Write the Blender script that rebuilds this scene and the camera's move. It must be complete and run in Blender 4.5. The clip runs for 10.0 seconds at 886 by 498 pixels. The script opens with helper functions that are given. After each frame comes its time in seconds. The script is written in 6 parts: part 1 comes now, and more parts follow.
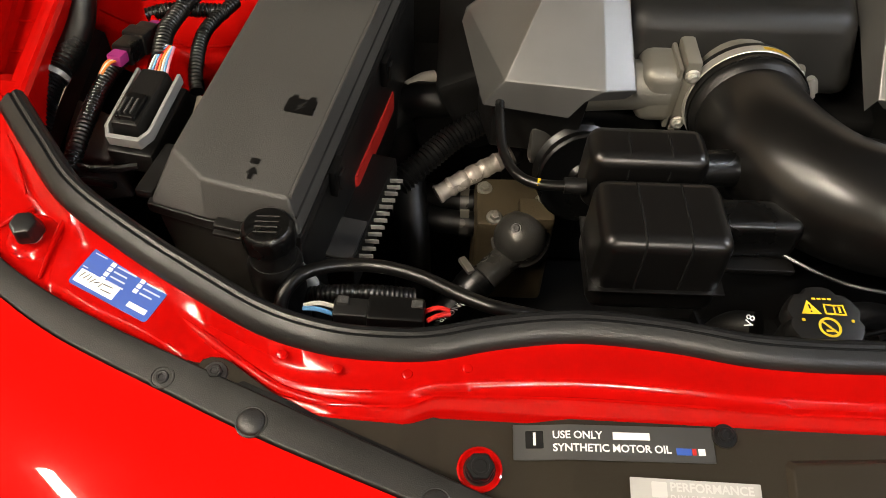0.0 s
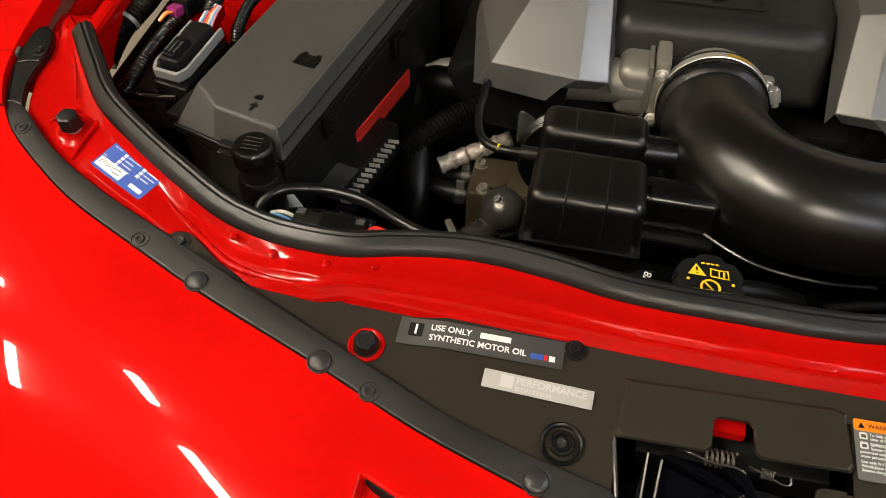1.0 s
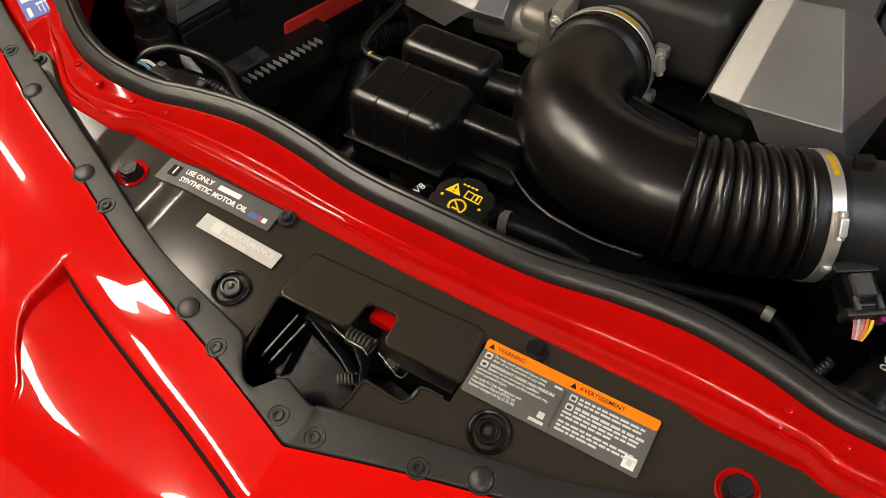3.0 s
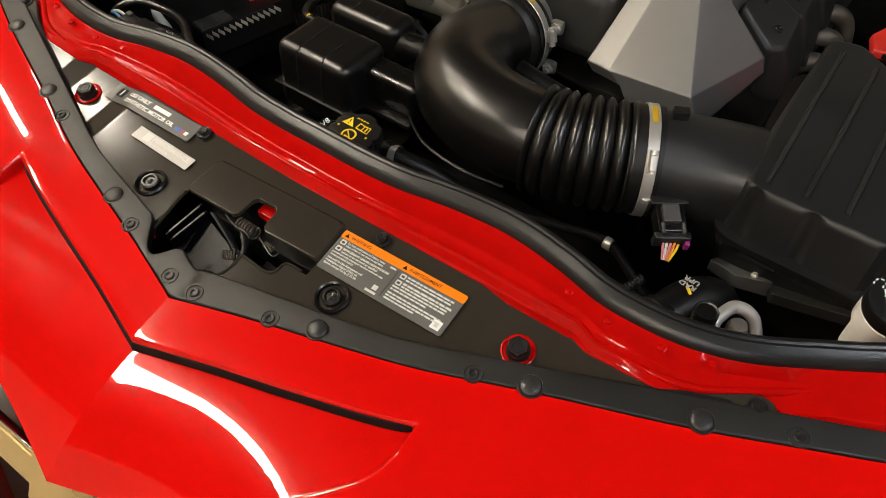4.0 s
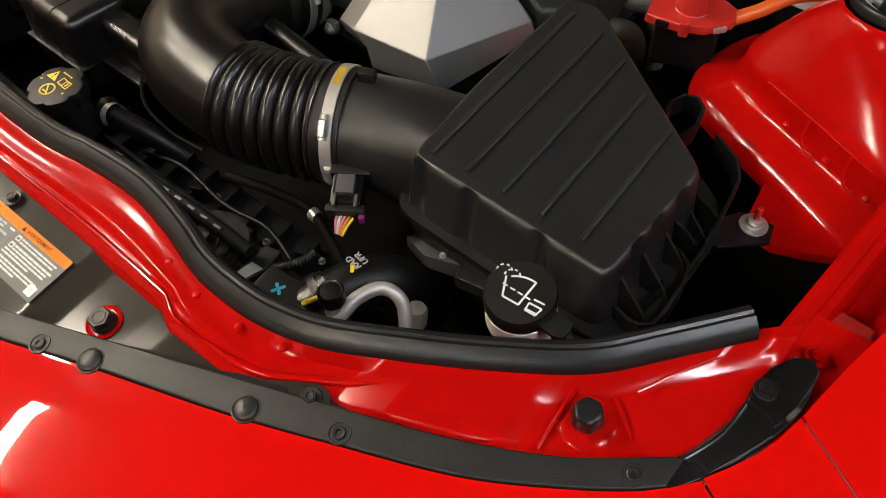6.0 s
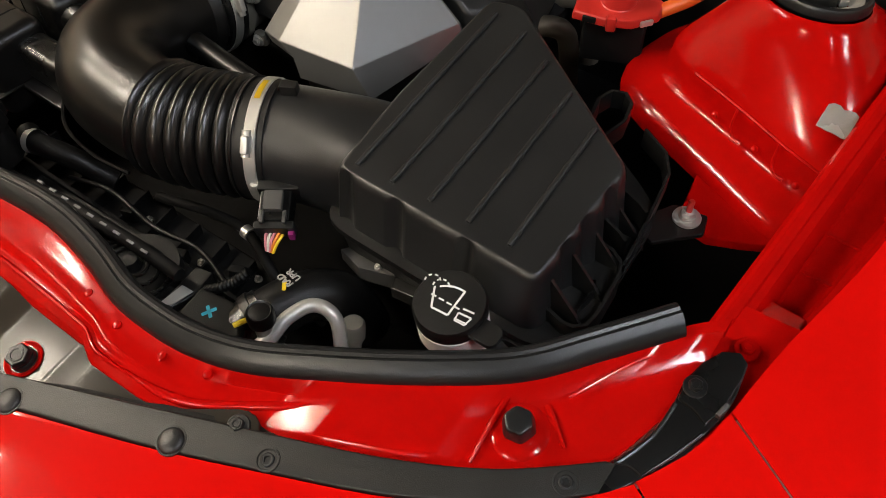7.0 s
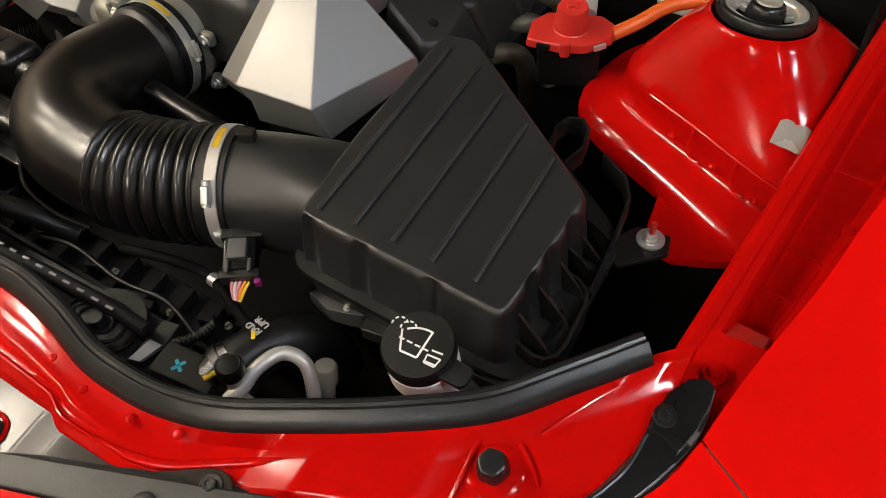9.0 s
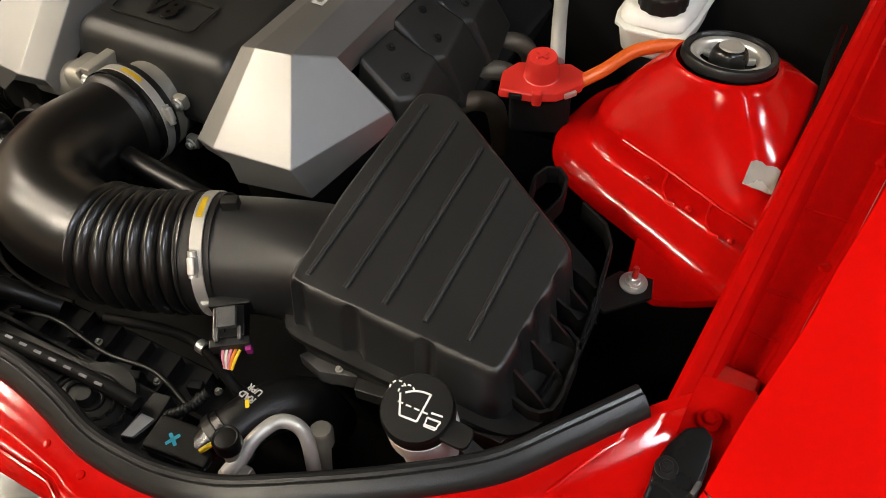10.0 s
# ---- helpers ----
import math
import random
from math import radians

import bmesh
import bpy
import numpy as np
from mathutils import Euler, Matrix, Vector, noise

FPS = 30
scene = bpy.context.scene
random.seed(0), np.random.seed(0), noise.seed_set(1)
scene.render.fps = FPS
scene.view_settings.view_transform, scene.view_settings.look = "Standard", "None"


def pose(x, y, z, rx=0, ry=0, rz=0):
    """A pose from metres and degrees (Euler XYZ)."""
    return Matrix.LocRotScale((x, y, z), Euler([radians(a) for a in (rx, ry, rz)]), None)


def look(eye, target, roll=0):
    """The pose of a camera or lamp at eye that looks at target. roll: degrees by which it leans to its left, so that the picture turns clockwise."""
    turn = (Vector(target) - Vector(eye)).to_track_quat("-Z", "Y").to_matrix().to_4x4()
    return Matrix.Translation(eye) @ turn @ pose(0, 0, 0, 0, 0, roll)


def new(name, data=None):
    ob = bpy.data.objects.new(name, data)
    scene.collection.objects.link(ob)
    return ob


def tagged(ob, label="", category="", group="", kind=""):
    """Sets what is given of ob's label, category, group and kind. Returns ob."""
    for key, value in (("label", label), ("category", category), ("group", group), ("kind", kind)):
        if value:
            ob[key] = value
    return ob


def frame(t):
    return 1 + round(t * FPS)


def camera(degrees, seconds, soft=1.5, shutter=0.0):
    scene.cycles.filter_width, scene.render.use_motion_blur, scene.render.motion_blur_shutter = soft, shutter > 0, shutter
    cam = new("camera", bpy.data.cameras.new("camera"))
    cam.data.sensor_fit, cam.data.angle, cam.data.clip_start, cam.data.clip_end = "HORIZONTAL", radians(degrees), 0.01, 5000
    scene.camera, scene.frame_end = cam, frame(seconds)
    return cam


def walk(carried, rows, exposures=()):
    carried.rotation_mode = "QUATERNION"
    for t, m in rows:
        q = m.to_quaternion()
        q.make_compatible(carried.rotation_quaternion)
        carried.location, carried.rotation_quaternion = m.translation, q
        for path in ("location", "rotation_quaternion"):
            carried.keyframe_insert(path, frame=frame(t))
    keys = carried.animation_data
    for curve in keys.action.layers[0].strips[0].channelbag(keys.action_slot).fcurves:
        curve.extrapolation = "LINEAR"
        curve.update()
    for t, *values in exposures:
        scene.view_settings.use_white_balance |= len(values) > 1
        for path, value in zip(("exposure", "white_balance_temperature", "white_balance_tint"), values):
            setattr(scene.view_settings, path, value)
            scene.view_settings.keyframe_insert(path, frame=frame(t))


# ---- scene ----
cam = camera(59.6, 10.0, soft=0.75)
PATH = [
    (0, (-0.345, -0.231, 1.492), (-0.338, 1.038, -0.054), 2.3),
    (0.5, (-0.265, -0.293, 1.487), (-0.396, 0.998, -0.035), 1.5),
    (1, (-0.161, -0.365, 1.523), (-0.45, 0.936, 0.032), 0.3),
    (1.5, (-0.035, -0.353, 1.506), (-0.494, 0.912, 0.026), -0.8),
    (2, (0.127, -0.31, 1.486), (-0.467, 0.897, 0.006), -1.5),
    (2.2, (0.16, -0.299, 1.472), (-0.473, 0.885, -0.01), -1.7),
    (3.3, (0.295, -0.326, 1.523), (-0.379, 0.751, -0.021), 1.3),
    (3.5, (0.344, -0.345, 1.528), (-0.352, 0.735, -0.004), 1.3),
    (4, (0.479, -0.365, 1.558), (-0.27, 0.708, 0.045), 1.6),
    (4.5, (0.558, -0.315, 1.54), (-0.276, 0.702, 0.033), 0.9),
    (5, (0.658, -0.214, 1.529), (-0.241, 0.72, 0.005), -0.2),
    (5.5, (0.729, -0.137, 1.517), (-0.152, 0.782, -0.025), -0.9),
    (6, (0.777, -0.083, 1.511), (-0.062, 0.856, -0.043), -1.1),
    (6.2, (0.785, -0.071, 1.509), (-0.035, 0.878, -0.049), -1.0),
    (7.3, (0.797, -0.046, 1.508), (0.025, 0.944, -0.048), -2.2),
    (7.5, (0.796, -0.046, 1.51), (0.029, 0.944, -0.049), -2.3),
    (8, (0.792, -0.047, 1.51), (0.031, 0.949, -0.049), -2.8),
    (8.5, (0.792, -0.043, 1.512), (0.036, 0.966, -0.04), -3.2),
    (9, (0.798, -0.026, 1.522), (0.044, 1.01, -0.014), -3.7),
    (9.5, (0.797, -0.017, 1.536), (0.049, 1.053, 0.021), -4.0),
    (10, (0.773, -0.021, 1.549), (0.067, 1.103, 0.052), -3.9),
]
walk(cam, [(t, look(eye, target, roll)) for t, eye, target, roll in PATH],
     exposures=[(0, 0.6), (1, 0.38), (2.2, 0.3), (3.5, 0.14), (5.5, 0.25), (7.5, 0.28), (9, 0.4), (10, 0.54)])

# ---- light ----
# a garage at night: bright tube lamps set in a honeycomb under the ceiling
world = bpy.data.worlds.new("world")
scene.world = world
world.use_nodes = True
world.node_tree.nodes["Background"].inputs[0].default_value = (0.9, 0.95, 1.0, 1)
world.node_tree.nodes["Background"].inputs[1].default_value = 0.005
LAMP = 156.0


# ---- materials ----
def material(name, color, rough=0.5, metal=0.0, coat=0.0, grain=0.0, grain_size=900.0, bump=0.0, stain=0.0, stain_size=14.0,
             spread=0.06, emit=0.0, spec=0.5, coat_rough=0.03, dust=0.0):
    m = bpy.data.materials.new(name)
    m.use_nodes = True
    nt = m.node_tree
    b = nt.nodes["Principled BSDF"]
    b.inputs["Roughness"].default_value = rough
    b.inputs["Metallic"].default_value = metal
    b.inputs["Coat Weight"].default_value = coat
    b.inputs["Coat Roughness"].default_value = coat_rough
    b.inputs["Specular IOR Level"].default_value = spec
    b.inputs["Base Color"].default_value = (*color, 1)
    if emit:
        b.inputs["Emission Color"].default_value = (*color, 1)
        b.inputs["Emission Strength"].default_value = emit
        return m
    geo = nt.nodes.new("ShaderNodeNewGeometry")
    fine = nt.nodes.new("ShaderNodeTexNoise")
    fine.inputs["Scale"].default_value = grain_size
    fine.inputs["Detail"].default_value = 3
    nt.links.new(geo.outputs["Position"], fine.inputs["Vector"])
    broad = nt.nodes.new("ShaderNodeTexNoise")
    broad.inputs["Scale"].default_value = stain_size
    broad.inputs["Detail"].default_value = 5
    nt.links.new(geo.outputs["Position"], broad.inputs["Vector"])
    # colour: base varied by a broad stain and a fine grain
    mix = nt.nodes.new("ShaderNodeMix")
    mix.data_type = "RGBA"
    lo = [max(0.0, c * (1 - stain - 0.12)) for c in color]
    hi = [min(1.0, c * (1 + stain + 0.12) + grain * 0.01) for c in color]
    mix.inputs[6].default_value = (*lo, 1)
    mix.inputs[7].default_value = (*hi, 1)
    nt.links.new(broad.outputs["Fac"], mix.inputs[0])
    shade = mix.outputs[2]
    if dust:
        # sparse pale specks of dust
        spot = nt.nodes.new("ShaderNodeTexNoise")
        spot.inputs["Scale"].default_value = 950
        spot.inputs["Detail"].default_value = 1
        nt.links.new(geo.outputs["Position"], spot.inputs["Vector"])
        cut = nt.nodes.new("ShaderNodeMapRange")
        cut.inputs["From Min"].default_value, cut.inputs["From Max"].default_value = 0.74, 0.82
        cut.inputs["To Max"].default_value = dust
        nt.links.new(spot.outputs["Fac"], cut.inputs["Value"])
        dusty = nt.nodes.new("ShaderNodeMix")
        dusty.data_type = "RGBA"
        dusty.inputs[7].default_value = (0.32, 0.31, 0.29, 1)
        nt.links.new(cut.outputs["Result"], dusty.inputs[0])
        nt.links.new(shade, dusty.inputs[6])
        shade = dusty.outputs[2]
    nt.links.new(shade, b.inputs["Base Color"])
    # roughness: smudges
    mr = nt.nodes.new("ShaderNodeMapRange")
    mr.inputs["From Min"].default_value, mr.inputs["From Max"].default_value = 0.3, 0.7
    mr.inputs["To Min"].default_value, mr.inputs["To Max"].default_value = max(0.02, rough - spread), min(1.0, rough + spread)
    nt.links.new(broad.outputs["Fac"], mr.inputs["Value"])
    nt.links.new(mr.outputs["Result"], b.inputs["Roughness"])
    if bump:
        bp = nt.nodes.new("ShaderNodeBump")
        bp.inputs["Strength"].default_value = bump
        bp.inputs["Distance"].default_value = 0.0006
        nt.links.new(fine.outputs["Fac"], bp.inputs["Height"])
        nt.links.new(bp.outputs["Normal"], b.inputs["Normal"])
    return m


RED = material("red_paint", (0.6, 0.0032, 0.002), 0.3, coat=1.0, stain=0.02, stain_size=5, spread=0.02, coat_rough=0.012, spec=0.01)
RED_BAY = material("red_paint_inner", (0.42, 0.0026, 0.0018), 0.4, coat=0.5, stain=0.05, stain_size=22, bump=0.05, grain_size=700, coat_rough=0.11, spec=0.0)
BLACK = material("black_plastic", (0.006, 0.0058, 0.0056), 0.4, bump=0.35, grain_size=1500, stain=0.2, spec=0.42, dust=0.08)
LID_BLACK = material("moulded_black_lid", (0.0115, 0.0117, 0.012), 0.36, bump=0.3, grain_size=1500, stain=0.15, spec=0.6, dust=0.14)
PIN = material("push_pin_plastic", (0.017, 0.017, 0.017), 0.36, bump=0.3, grain_size=900, stain=0.2)
DUCT = material("duct_plastic", (0.0045, 0.0042, 0.004), 0.29, bump=0.005, grain_size=700, stain=0.1, stain_size=4, spread=0.005, spec=0.6, dust=0.08)
LID_GRAIN = material("grained_lid_plastic", (0.048, 0.047, 0.045), 0.44, bump=0.8, grain_size=1300, stain=0.1, dust=0.1)
BLACK_GRAIN = material("grained_black_plastic", (0.013, 0.0128, 0.0122), 0.4, bump=0.3, grain_size=1300, stain=0.15, spec=0.4, dust=0.08)
BLACK_GLOSS = material("smooth_black_plastic", (0.003, 0.003, 0.003), 0.3, bump=0.03, grain_size=900, stain=0.2, spread=0.05, spec=0.55, dust=0.1)
BLACK_SATIN = material("satin_black_panel", (0.028, 0.0235, 0.018), 0.15, stain=0.1, stain_size=6, spread=0.004, spec=0.18, dust=0.1)
# bluish tint in the base stands in for navy reflections
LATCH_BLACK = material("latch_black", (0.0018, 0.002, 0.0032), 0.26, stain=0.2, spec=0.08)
RUBBER = material("seal_rubber", (0.0075, 0.0077, 0.0082), 0.33, spec=0.42, bump=0.22, grain_size=800, spread=0.02, stain=0.2, dust=0.08)
HOSE = material("hose_rubber", (0.0035, 0.0035, 0.0035), 0.42, bump=0.4, grain_size=900, stain=0.3, spec=0.3, dust=0.14)
# near-black for deep shade in the bay and gaps; black print uses it too
SHADOW_BLACK = material("shade_and_print_black", (0.0018, 0.0018, 0.0018), 0.7, bump=0.3, stain=0.3, spec=0.25)
SILVER = material("silver_engine_cover_paint", (0.205, 0.203, 0.2), 0.44, metal=0.8, bump=0.06, grain_size=1800, stain=0.04)
CAST = material("cast_aluminium", (0.27, 0.255, 0.22), 0.5, metal=0.6, bump=0.5, grain_size=700, stain=0.15)
DARK_CAST = material("dark_polished_casting", (0.09, 0.086, 0.08), 0.28, metal=0.6, bump=0.3, grain_size=400, stain=0.25)
PIPE_METAL = material("dull_aluminium", (0.44, 0.43, 0.4), 0.45, metal=0.5, bump=0.2, grain_size=600, stain=0.1)
HEADER = material("aged_header_steel", (0.11, 0.095, 0.075), 0.5, metal=0.5, bump=0.4, grain_size=300, stain=0.3)
BRONZE = material("aged_cast_alloy", (0.1, 0.077, 0.045), 0.5, metal=0.5, bump=0.6, grain_size=500, stain=0.35)
STEEL = material("zinc_steel", (0.68, 0.66, 0.62), 0.36, metal=0.75, bump=0.15, stain=0.15)
CHROME = material("chrome", (0.85, 0.85, 0.86), 0.08, metal=1.0)
BOLT = material("black_bolt", (0.012, 0.012, 0.0125), 0.35, metal=0.3, bump=0.3, stain=0.2)
WHITE_PLASTIC = material("white_plastic", (0.72, 0.71, 0.66), 0.4, stain=0.05)
GREY_PLASTIC = material("grey_plastic", (0.24, 0.24, 0.235), 0.42, stain=0.06)
BLUE = material("blue_label", (0.035, 0.09, 0.38), 0.35, stain=0.05)
WHITE = material("white_print", (0.78, 0.78, 0.76), 0.4, stain=0.03)
LABEL_SILVER = material("silver_foil_label", (0.42, 0.41, 0.39), 0.42, metal=0.15, stain=0.05)
LABEL_GREY = material("grey_label", (0.11, 0.108, 0.1), 0.42, metal=0.1, stain=0.05, spec=0.25)
LABEL_DARK = material("dark_label", (0.06, 0.06, 0.058), 0.35, metal=0.2, stain=0.1)
ORANGE = material("orange_print", (0.85, 0.2, 0.004), 0.5, stain=0.03, spec=0.15)
YELLOW = material("yellow_print", (0.8, 0.55, 0.02), 0.45, stain=0.05)
RED_PLASTIC = material("red_plastic", (0.48, 0.022, 0.015), 0.4, stain=0.08, bump=0.1)
ORANGE_CABLE = material("orange_cable", (0.6, 0.1, 0.012), 0.4, stain=0.1)
MAGENTA = material("magenta_clip", (0.26, 0.02, 0.14), 0.4)
CYAN = material("cyan_paint_mark", (0.03, 0.45, 0.6), 0.5)
FOIL = material("foil_tape", (0.42, 0.38, 0.34), 0.25, metal=0.4, bump=0.9, grain_size=160, stain=0.25)
WALL_PAINT = material("wall_paint", (0.58, 0.5, 0.4), 0.8, stain=0.04, stain_size=2)
CEILING_PAINT = material("ceiling_paint", (0.035, 0.03, 0.025), 0.8, stain=0.04, stain_size=2)
FLOOR_PAINT = material("epoxy_floor", (0.34, 0.31, 0.26), 0.35, stain=0.1, stain_size=4)
GLOW = material("lamp_tube", (1.0, 0.88, 0.7), emit=LAMP)
GLOW_COOL = material("cool_lamp_tube", (0.86, 0.9, 0.96), emit=LAMP * 0.6)


# ---- mesh helpers ----
def finish(name, bm, mat, sharp=38):
    bmesh.ops.recalc_face_normals(bm, faces=bm.faces)
    me = bpy.data.meshes.new(name)
    bm.to_mesh(me)
    bm.free()
    me.polygons.foreach_set("use_smooth", [True] * len(me.polygons))
    me.set_sharp_from_angle(angle=radians(sharp))
    me.materials.append(mat)
    ob = new(name, me)
    if len(me.polygons) < 400 or name == "lid":
        # keep large faces flat beside their rounded edges
        ob.modifiers.new("even_normals", "WEIGHTED_NORMAL").keep_sharp = True
    return ob


def part(name, bm, mat, parent, label="", m=None, sharp=38):
    """One mesh under a thing or a part; m: its pose within the parent."""
    ob = finish(name, bm, mat, sharp)
    ob.parent = parent
    if m is not None:
        ob.matrix_basis = m
    return tagged(ob, label)


def thing(name, label, category, m=None, group="", kind=""):
    ob = new(name)
    ob.empty_display_size = 0.02
    if m is not None:
        ob.matrix_basis = m
    return tagged(ob, label, category, group, kind)


def single(name, bm, mat, label, category, m=None, group="", kind="", sharp=38):
    ob = finish(name, bm, mat, sharp)
    if m is not None:
        ob.matrix_basis = m
    return tagged(ob, label, category, group, kind)


def P(y):
    """Height of the sloping front panel."""
    return 0.967 + 0.165 * y


SLOPE = math.degrees(math.atan(0.165))


def on_panel(x, y, h=0.0, rz=0.0):
    return pose(x, y, P(y) + h, SLOPE, 0, 0) @ pose(0, 0, 0, 0, 0, rz)


def smooth_line(pts, n=10, closed=False):
    """Catmull-Rom through the points."""
    p = [Vector(q) for q in pts]
    if len(p) < 3:
        return [p[0].lerp(p[-1], i / n) for i in range(n + 1)]
    out = []
    for i in range(len(p) - 1):
        a, b, c, d = p[max(i - 1, 0)], p[i], p[i + 1], p[min(i + 2, len(p) - 1)]
        for k in range(n):
            t = k / n
            out.append(0.5 * ((2 * b) + (c - a) * t + (2 * a - 5 * b + 4 * c - d) * t * t + (3 * b - a - 3 * c + d) * t ** 3))
    out.append(p[-1])
    return out


def even_line(pts, n):
    """The line resampled to n + 1 points at even steps."""
    p = [Vector(q) for q in pts]
    acc = [0.0]
    for a, b in zip(p, p[1:]):
        acc.append(acc[-1] + (b - a).length)
    out, j = [], 0
    for i in range(n + 1):
        s = acc[-1] * i / n
        while j < len(acc) - 2 and acc[j + 1] < s:
            j += 1
        seg = acc[j + 1] - acc[j]
        out.append(p[j].lerp(p[j + 1], (s - acc[j]) / seg if seg else 0))
    return out


def y_at(pts, x):
    """Value at x of the line of (x, y) points, by straight steps."""
    if x <= pts[0][0]:
        return pts[0][1]
    for (a, b), (c, d) in zip(pts, pts[1:]):
        if x <= c:
            return b + (d - b) * (x - a) / (c - a)
    return pts[-1][1]


def soft_fn(pts, n=10):
    return [(v.x, v.y) for v in smooth_line([(a, b, 0) for a, b in pts], n)]


def grid(rows, thick=0.0, wrap=False, down=(0, 0, -1)):
    """A sheet from rows of points, with a thickness."""
    bm = bmesh.new()
    top = [[bm.verts.new(p) for p in r] for r in rows]
    w = len(rows[0])

    def quads(v, flip):
        for i in range(len(v) - 1):
            for j in range(w if wrap else w - 1):
                q = (v[i][j], v[i][(j + 1) % w], v[i + 1][(j + 1) % w], v[i + 1][j])
                bm.faces.new(q[::-1] if flip else q)
    quads(top, False)
    if thick:
        off = Vector(down) * thick
        low = [[bm.verts.new(Vector(p) + off) for p in r] for r in rows]
        quads(low, True)
        n = len(rows)
        rim = [(0, j) for j in range(w - 1)] + [(i, w - 1) for i in range(n - 1)] + [(n - 1, j) for j in range(w - 1, 0, -1)] + [(i, 0) for i in range(n - 1, 0, -1)]
        for (a, b), (c, d) in zip(rim, rim[1:] + rim[:1]):
            bm.faces.new((top[a][b], low[a][b], low[c][d], top[c][d]))
    return bm


def sweep(pts, radius, segs=14, n=10, cap=True, even=0):
    """A tube along a line; radius: a number, or a function of 0..1."""
    line = smooth_line(pts, n) if len(pts) > 2 else [Vector(pts[0]).lerp(Vector(pts[-1]), i / n) for i in range(n + 1)]
    if even:
        line = even_line(line, even)
    total = sum((b - a).length for a, b in zip(line, line[1:]))
    tan = [(line[min(i + 1, len(line) - 1)] - line[max(i - 1, 0)]).normalized() for i in range(len(line))]
    up = tan[0].orthogonal().normalized()
    rows, done = [], 0.0
    for i, p in enumerate(line):
        up = (up - tan[i] * up.dot(tan[i])).normalized()
        side = tan[i].cross(up)
        if i:
            done += (p - line[i - 1]).length
        r = radius(done / total) if callable(radius) else radius
        rows.append([p + up * (r * math.cos(2 * math.pi * k / segs)) + side * (r * math.sin(2 * math.pi * k / segs)) for k in range(segs)])
    bm = grid(rows, wrap=True)
    if cap:
        bm.verts.ensure_lookup_table()
        bm.faces.new([bm.verts[k] for k in range(segs)])
        last = (len(rows) - 1) * segs
        bm.faces.new([bm.verts[last + k] for k in range(segs)])
    return bm


def lathe(profile, segs=28):
    """A body turned about z from (radius, height) pairs, closed at both ends."""
    rows = [[(r * math.cos(2 * math.pi * k / segs), r * math.sin(2 * math.pi * k / segs), z) for k in range(segs)] for r, z in profile]
    bm = grid(rows, wrap=True)
    bm.verts.ensure_lookup_table()
    last = (len(profile) - 1) * segs
    bm.faces.new([bm.verts[k] for k in range(segs)])
    bm.faces.new([bm.verts[last + k] for k in range(segs)])
    return bm


def ring_body(profile, segs=36):
    """An open ring turned about z from a closed loop of (radius, height) pairs."""
    return grid([[(r * math.cos(2 * math.pi * k / segs), r * math.sin(2 * math.pi * k / segs), z) for k in range(segs)] for r, z in profile + profile[:1]], wrap=True)


def bevelled(bm, width, segs=2, angle=30):
    if width:
        edges = [e for e in bm.edges if len(e.link_faces) == 2 and e.calc_face_angle(0) > radians(angle)]
        bmesh.ops.bevel(bm, geom=edges, offset=width, segments=segs, profile=0.5, affect="EDGES", clamp_overlap=True)
    return bm


def rbox(sx, sy, sz, bev=0.003, segs=2, top=(1, 1), base=True):
    """A rounded box standing on z = 0; top: how much narrower it is above."""
    bm = bmesh.new()
    bmesh.ops.create_cube(bm, size=1)
    for v in bm.verts:
        k = top if v.co.z > 0 else (1, 1)
        v.co = (v.co.x * sx * k[0], v.co.y * sy * k[1], (v.co.z + (0.5 if base else 0)) * sz)
    return bevelled(bm, bev, segs)


def prism(low, high, bev=0.0, segs=2, angle=30):
    """A solid between two outlines with equally many points."""
    bm = bmesh.new()
    a, b = [bm.verts.new(p) for p in low], [bm.verts.new(p) for p in high]
    n = len(a)
    bm.faces.new(a[::-1])
    bm.faces.new(b)
    for i in range(n):
        bm.faces.new((a[i], a[(i + 1) % n], b[(i + 1) % n], b[i]))
    bmesh.ops.recalc_face_normals(bm, faces=bm.faces)
    return bevelled(bm, bev, segs, angle)


def plate(outline, t=0.0012, bev=0.0):
    """A flat piece from an outline in its own plane."""
    return prism([(x, y, 0) for x, y in outline], [(x, y, t) for x, y in outline], bev)


def rounded(w, h, r, n=4):
    out = []
    for cx, cy, a in ((w / 2 - r, h / 2 - r, 0), (-w / 2 + r, h / 2 - r, 90), (-w / 2 + r, -h / 2 + r, 180), (w / 2 - r, -h / 2 + r, 270)):
        out += [(cx + r * math.cos(radians(a + 90 * k / n)), cy + r * math.sin(radians(a + 90 * k / n))) for k in range(n + 1)]
    return out


def join(*bms):
    """Several meshes as one."""
    out = bms[0]
    for b in bms[1:]:
        tmp = bpy.data.meshes.new("tmp")
        b.to_mesh(tmp)
        b.free()
        out.from_mesh(tmp)
        bpy.data.meshes.remove(tmp)
    return out


def moved(bm, m):
    bmesh.ops.transform(bm, matrix=m, verts=bm.verts)
    return bm


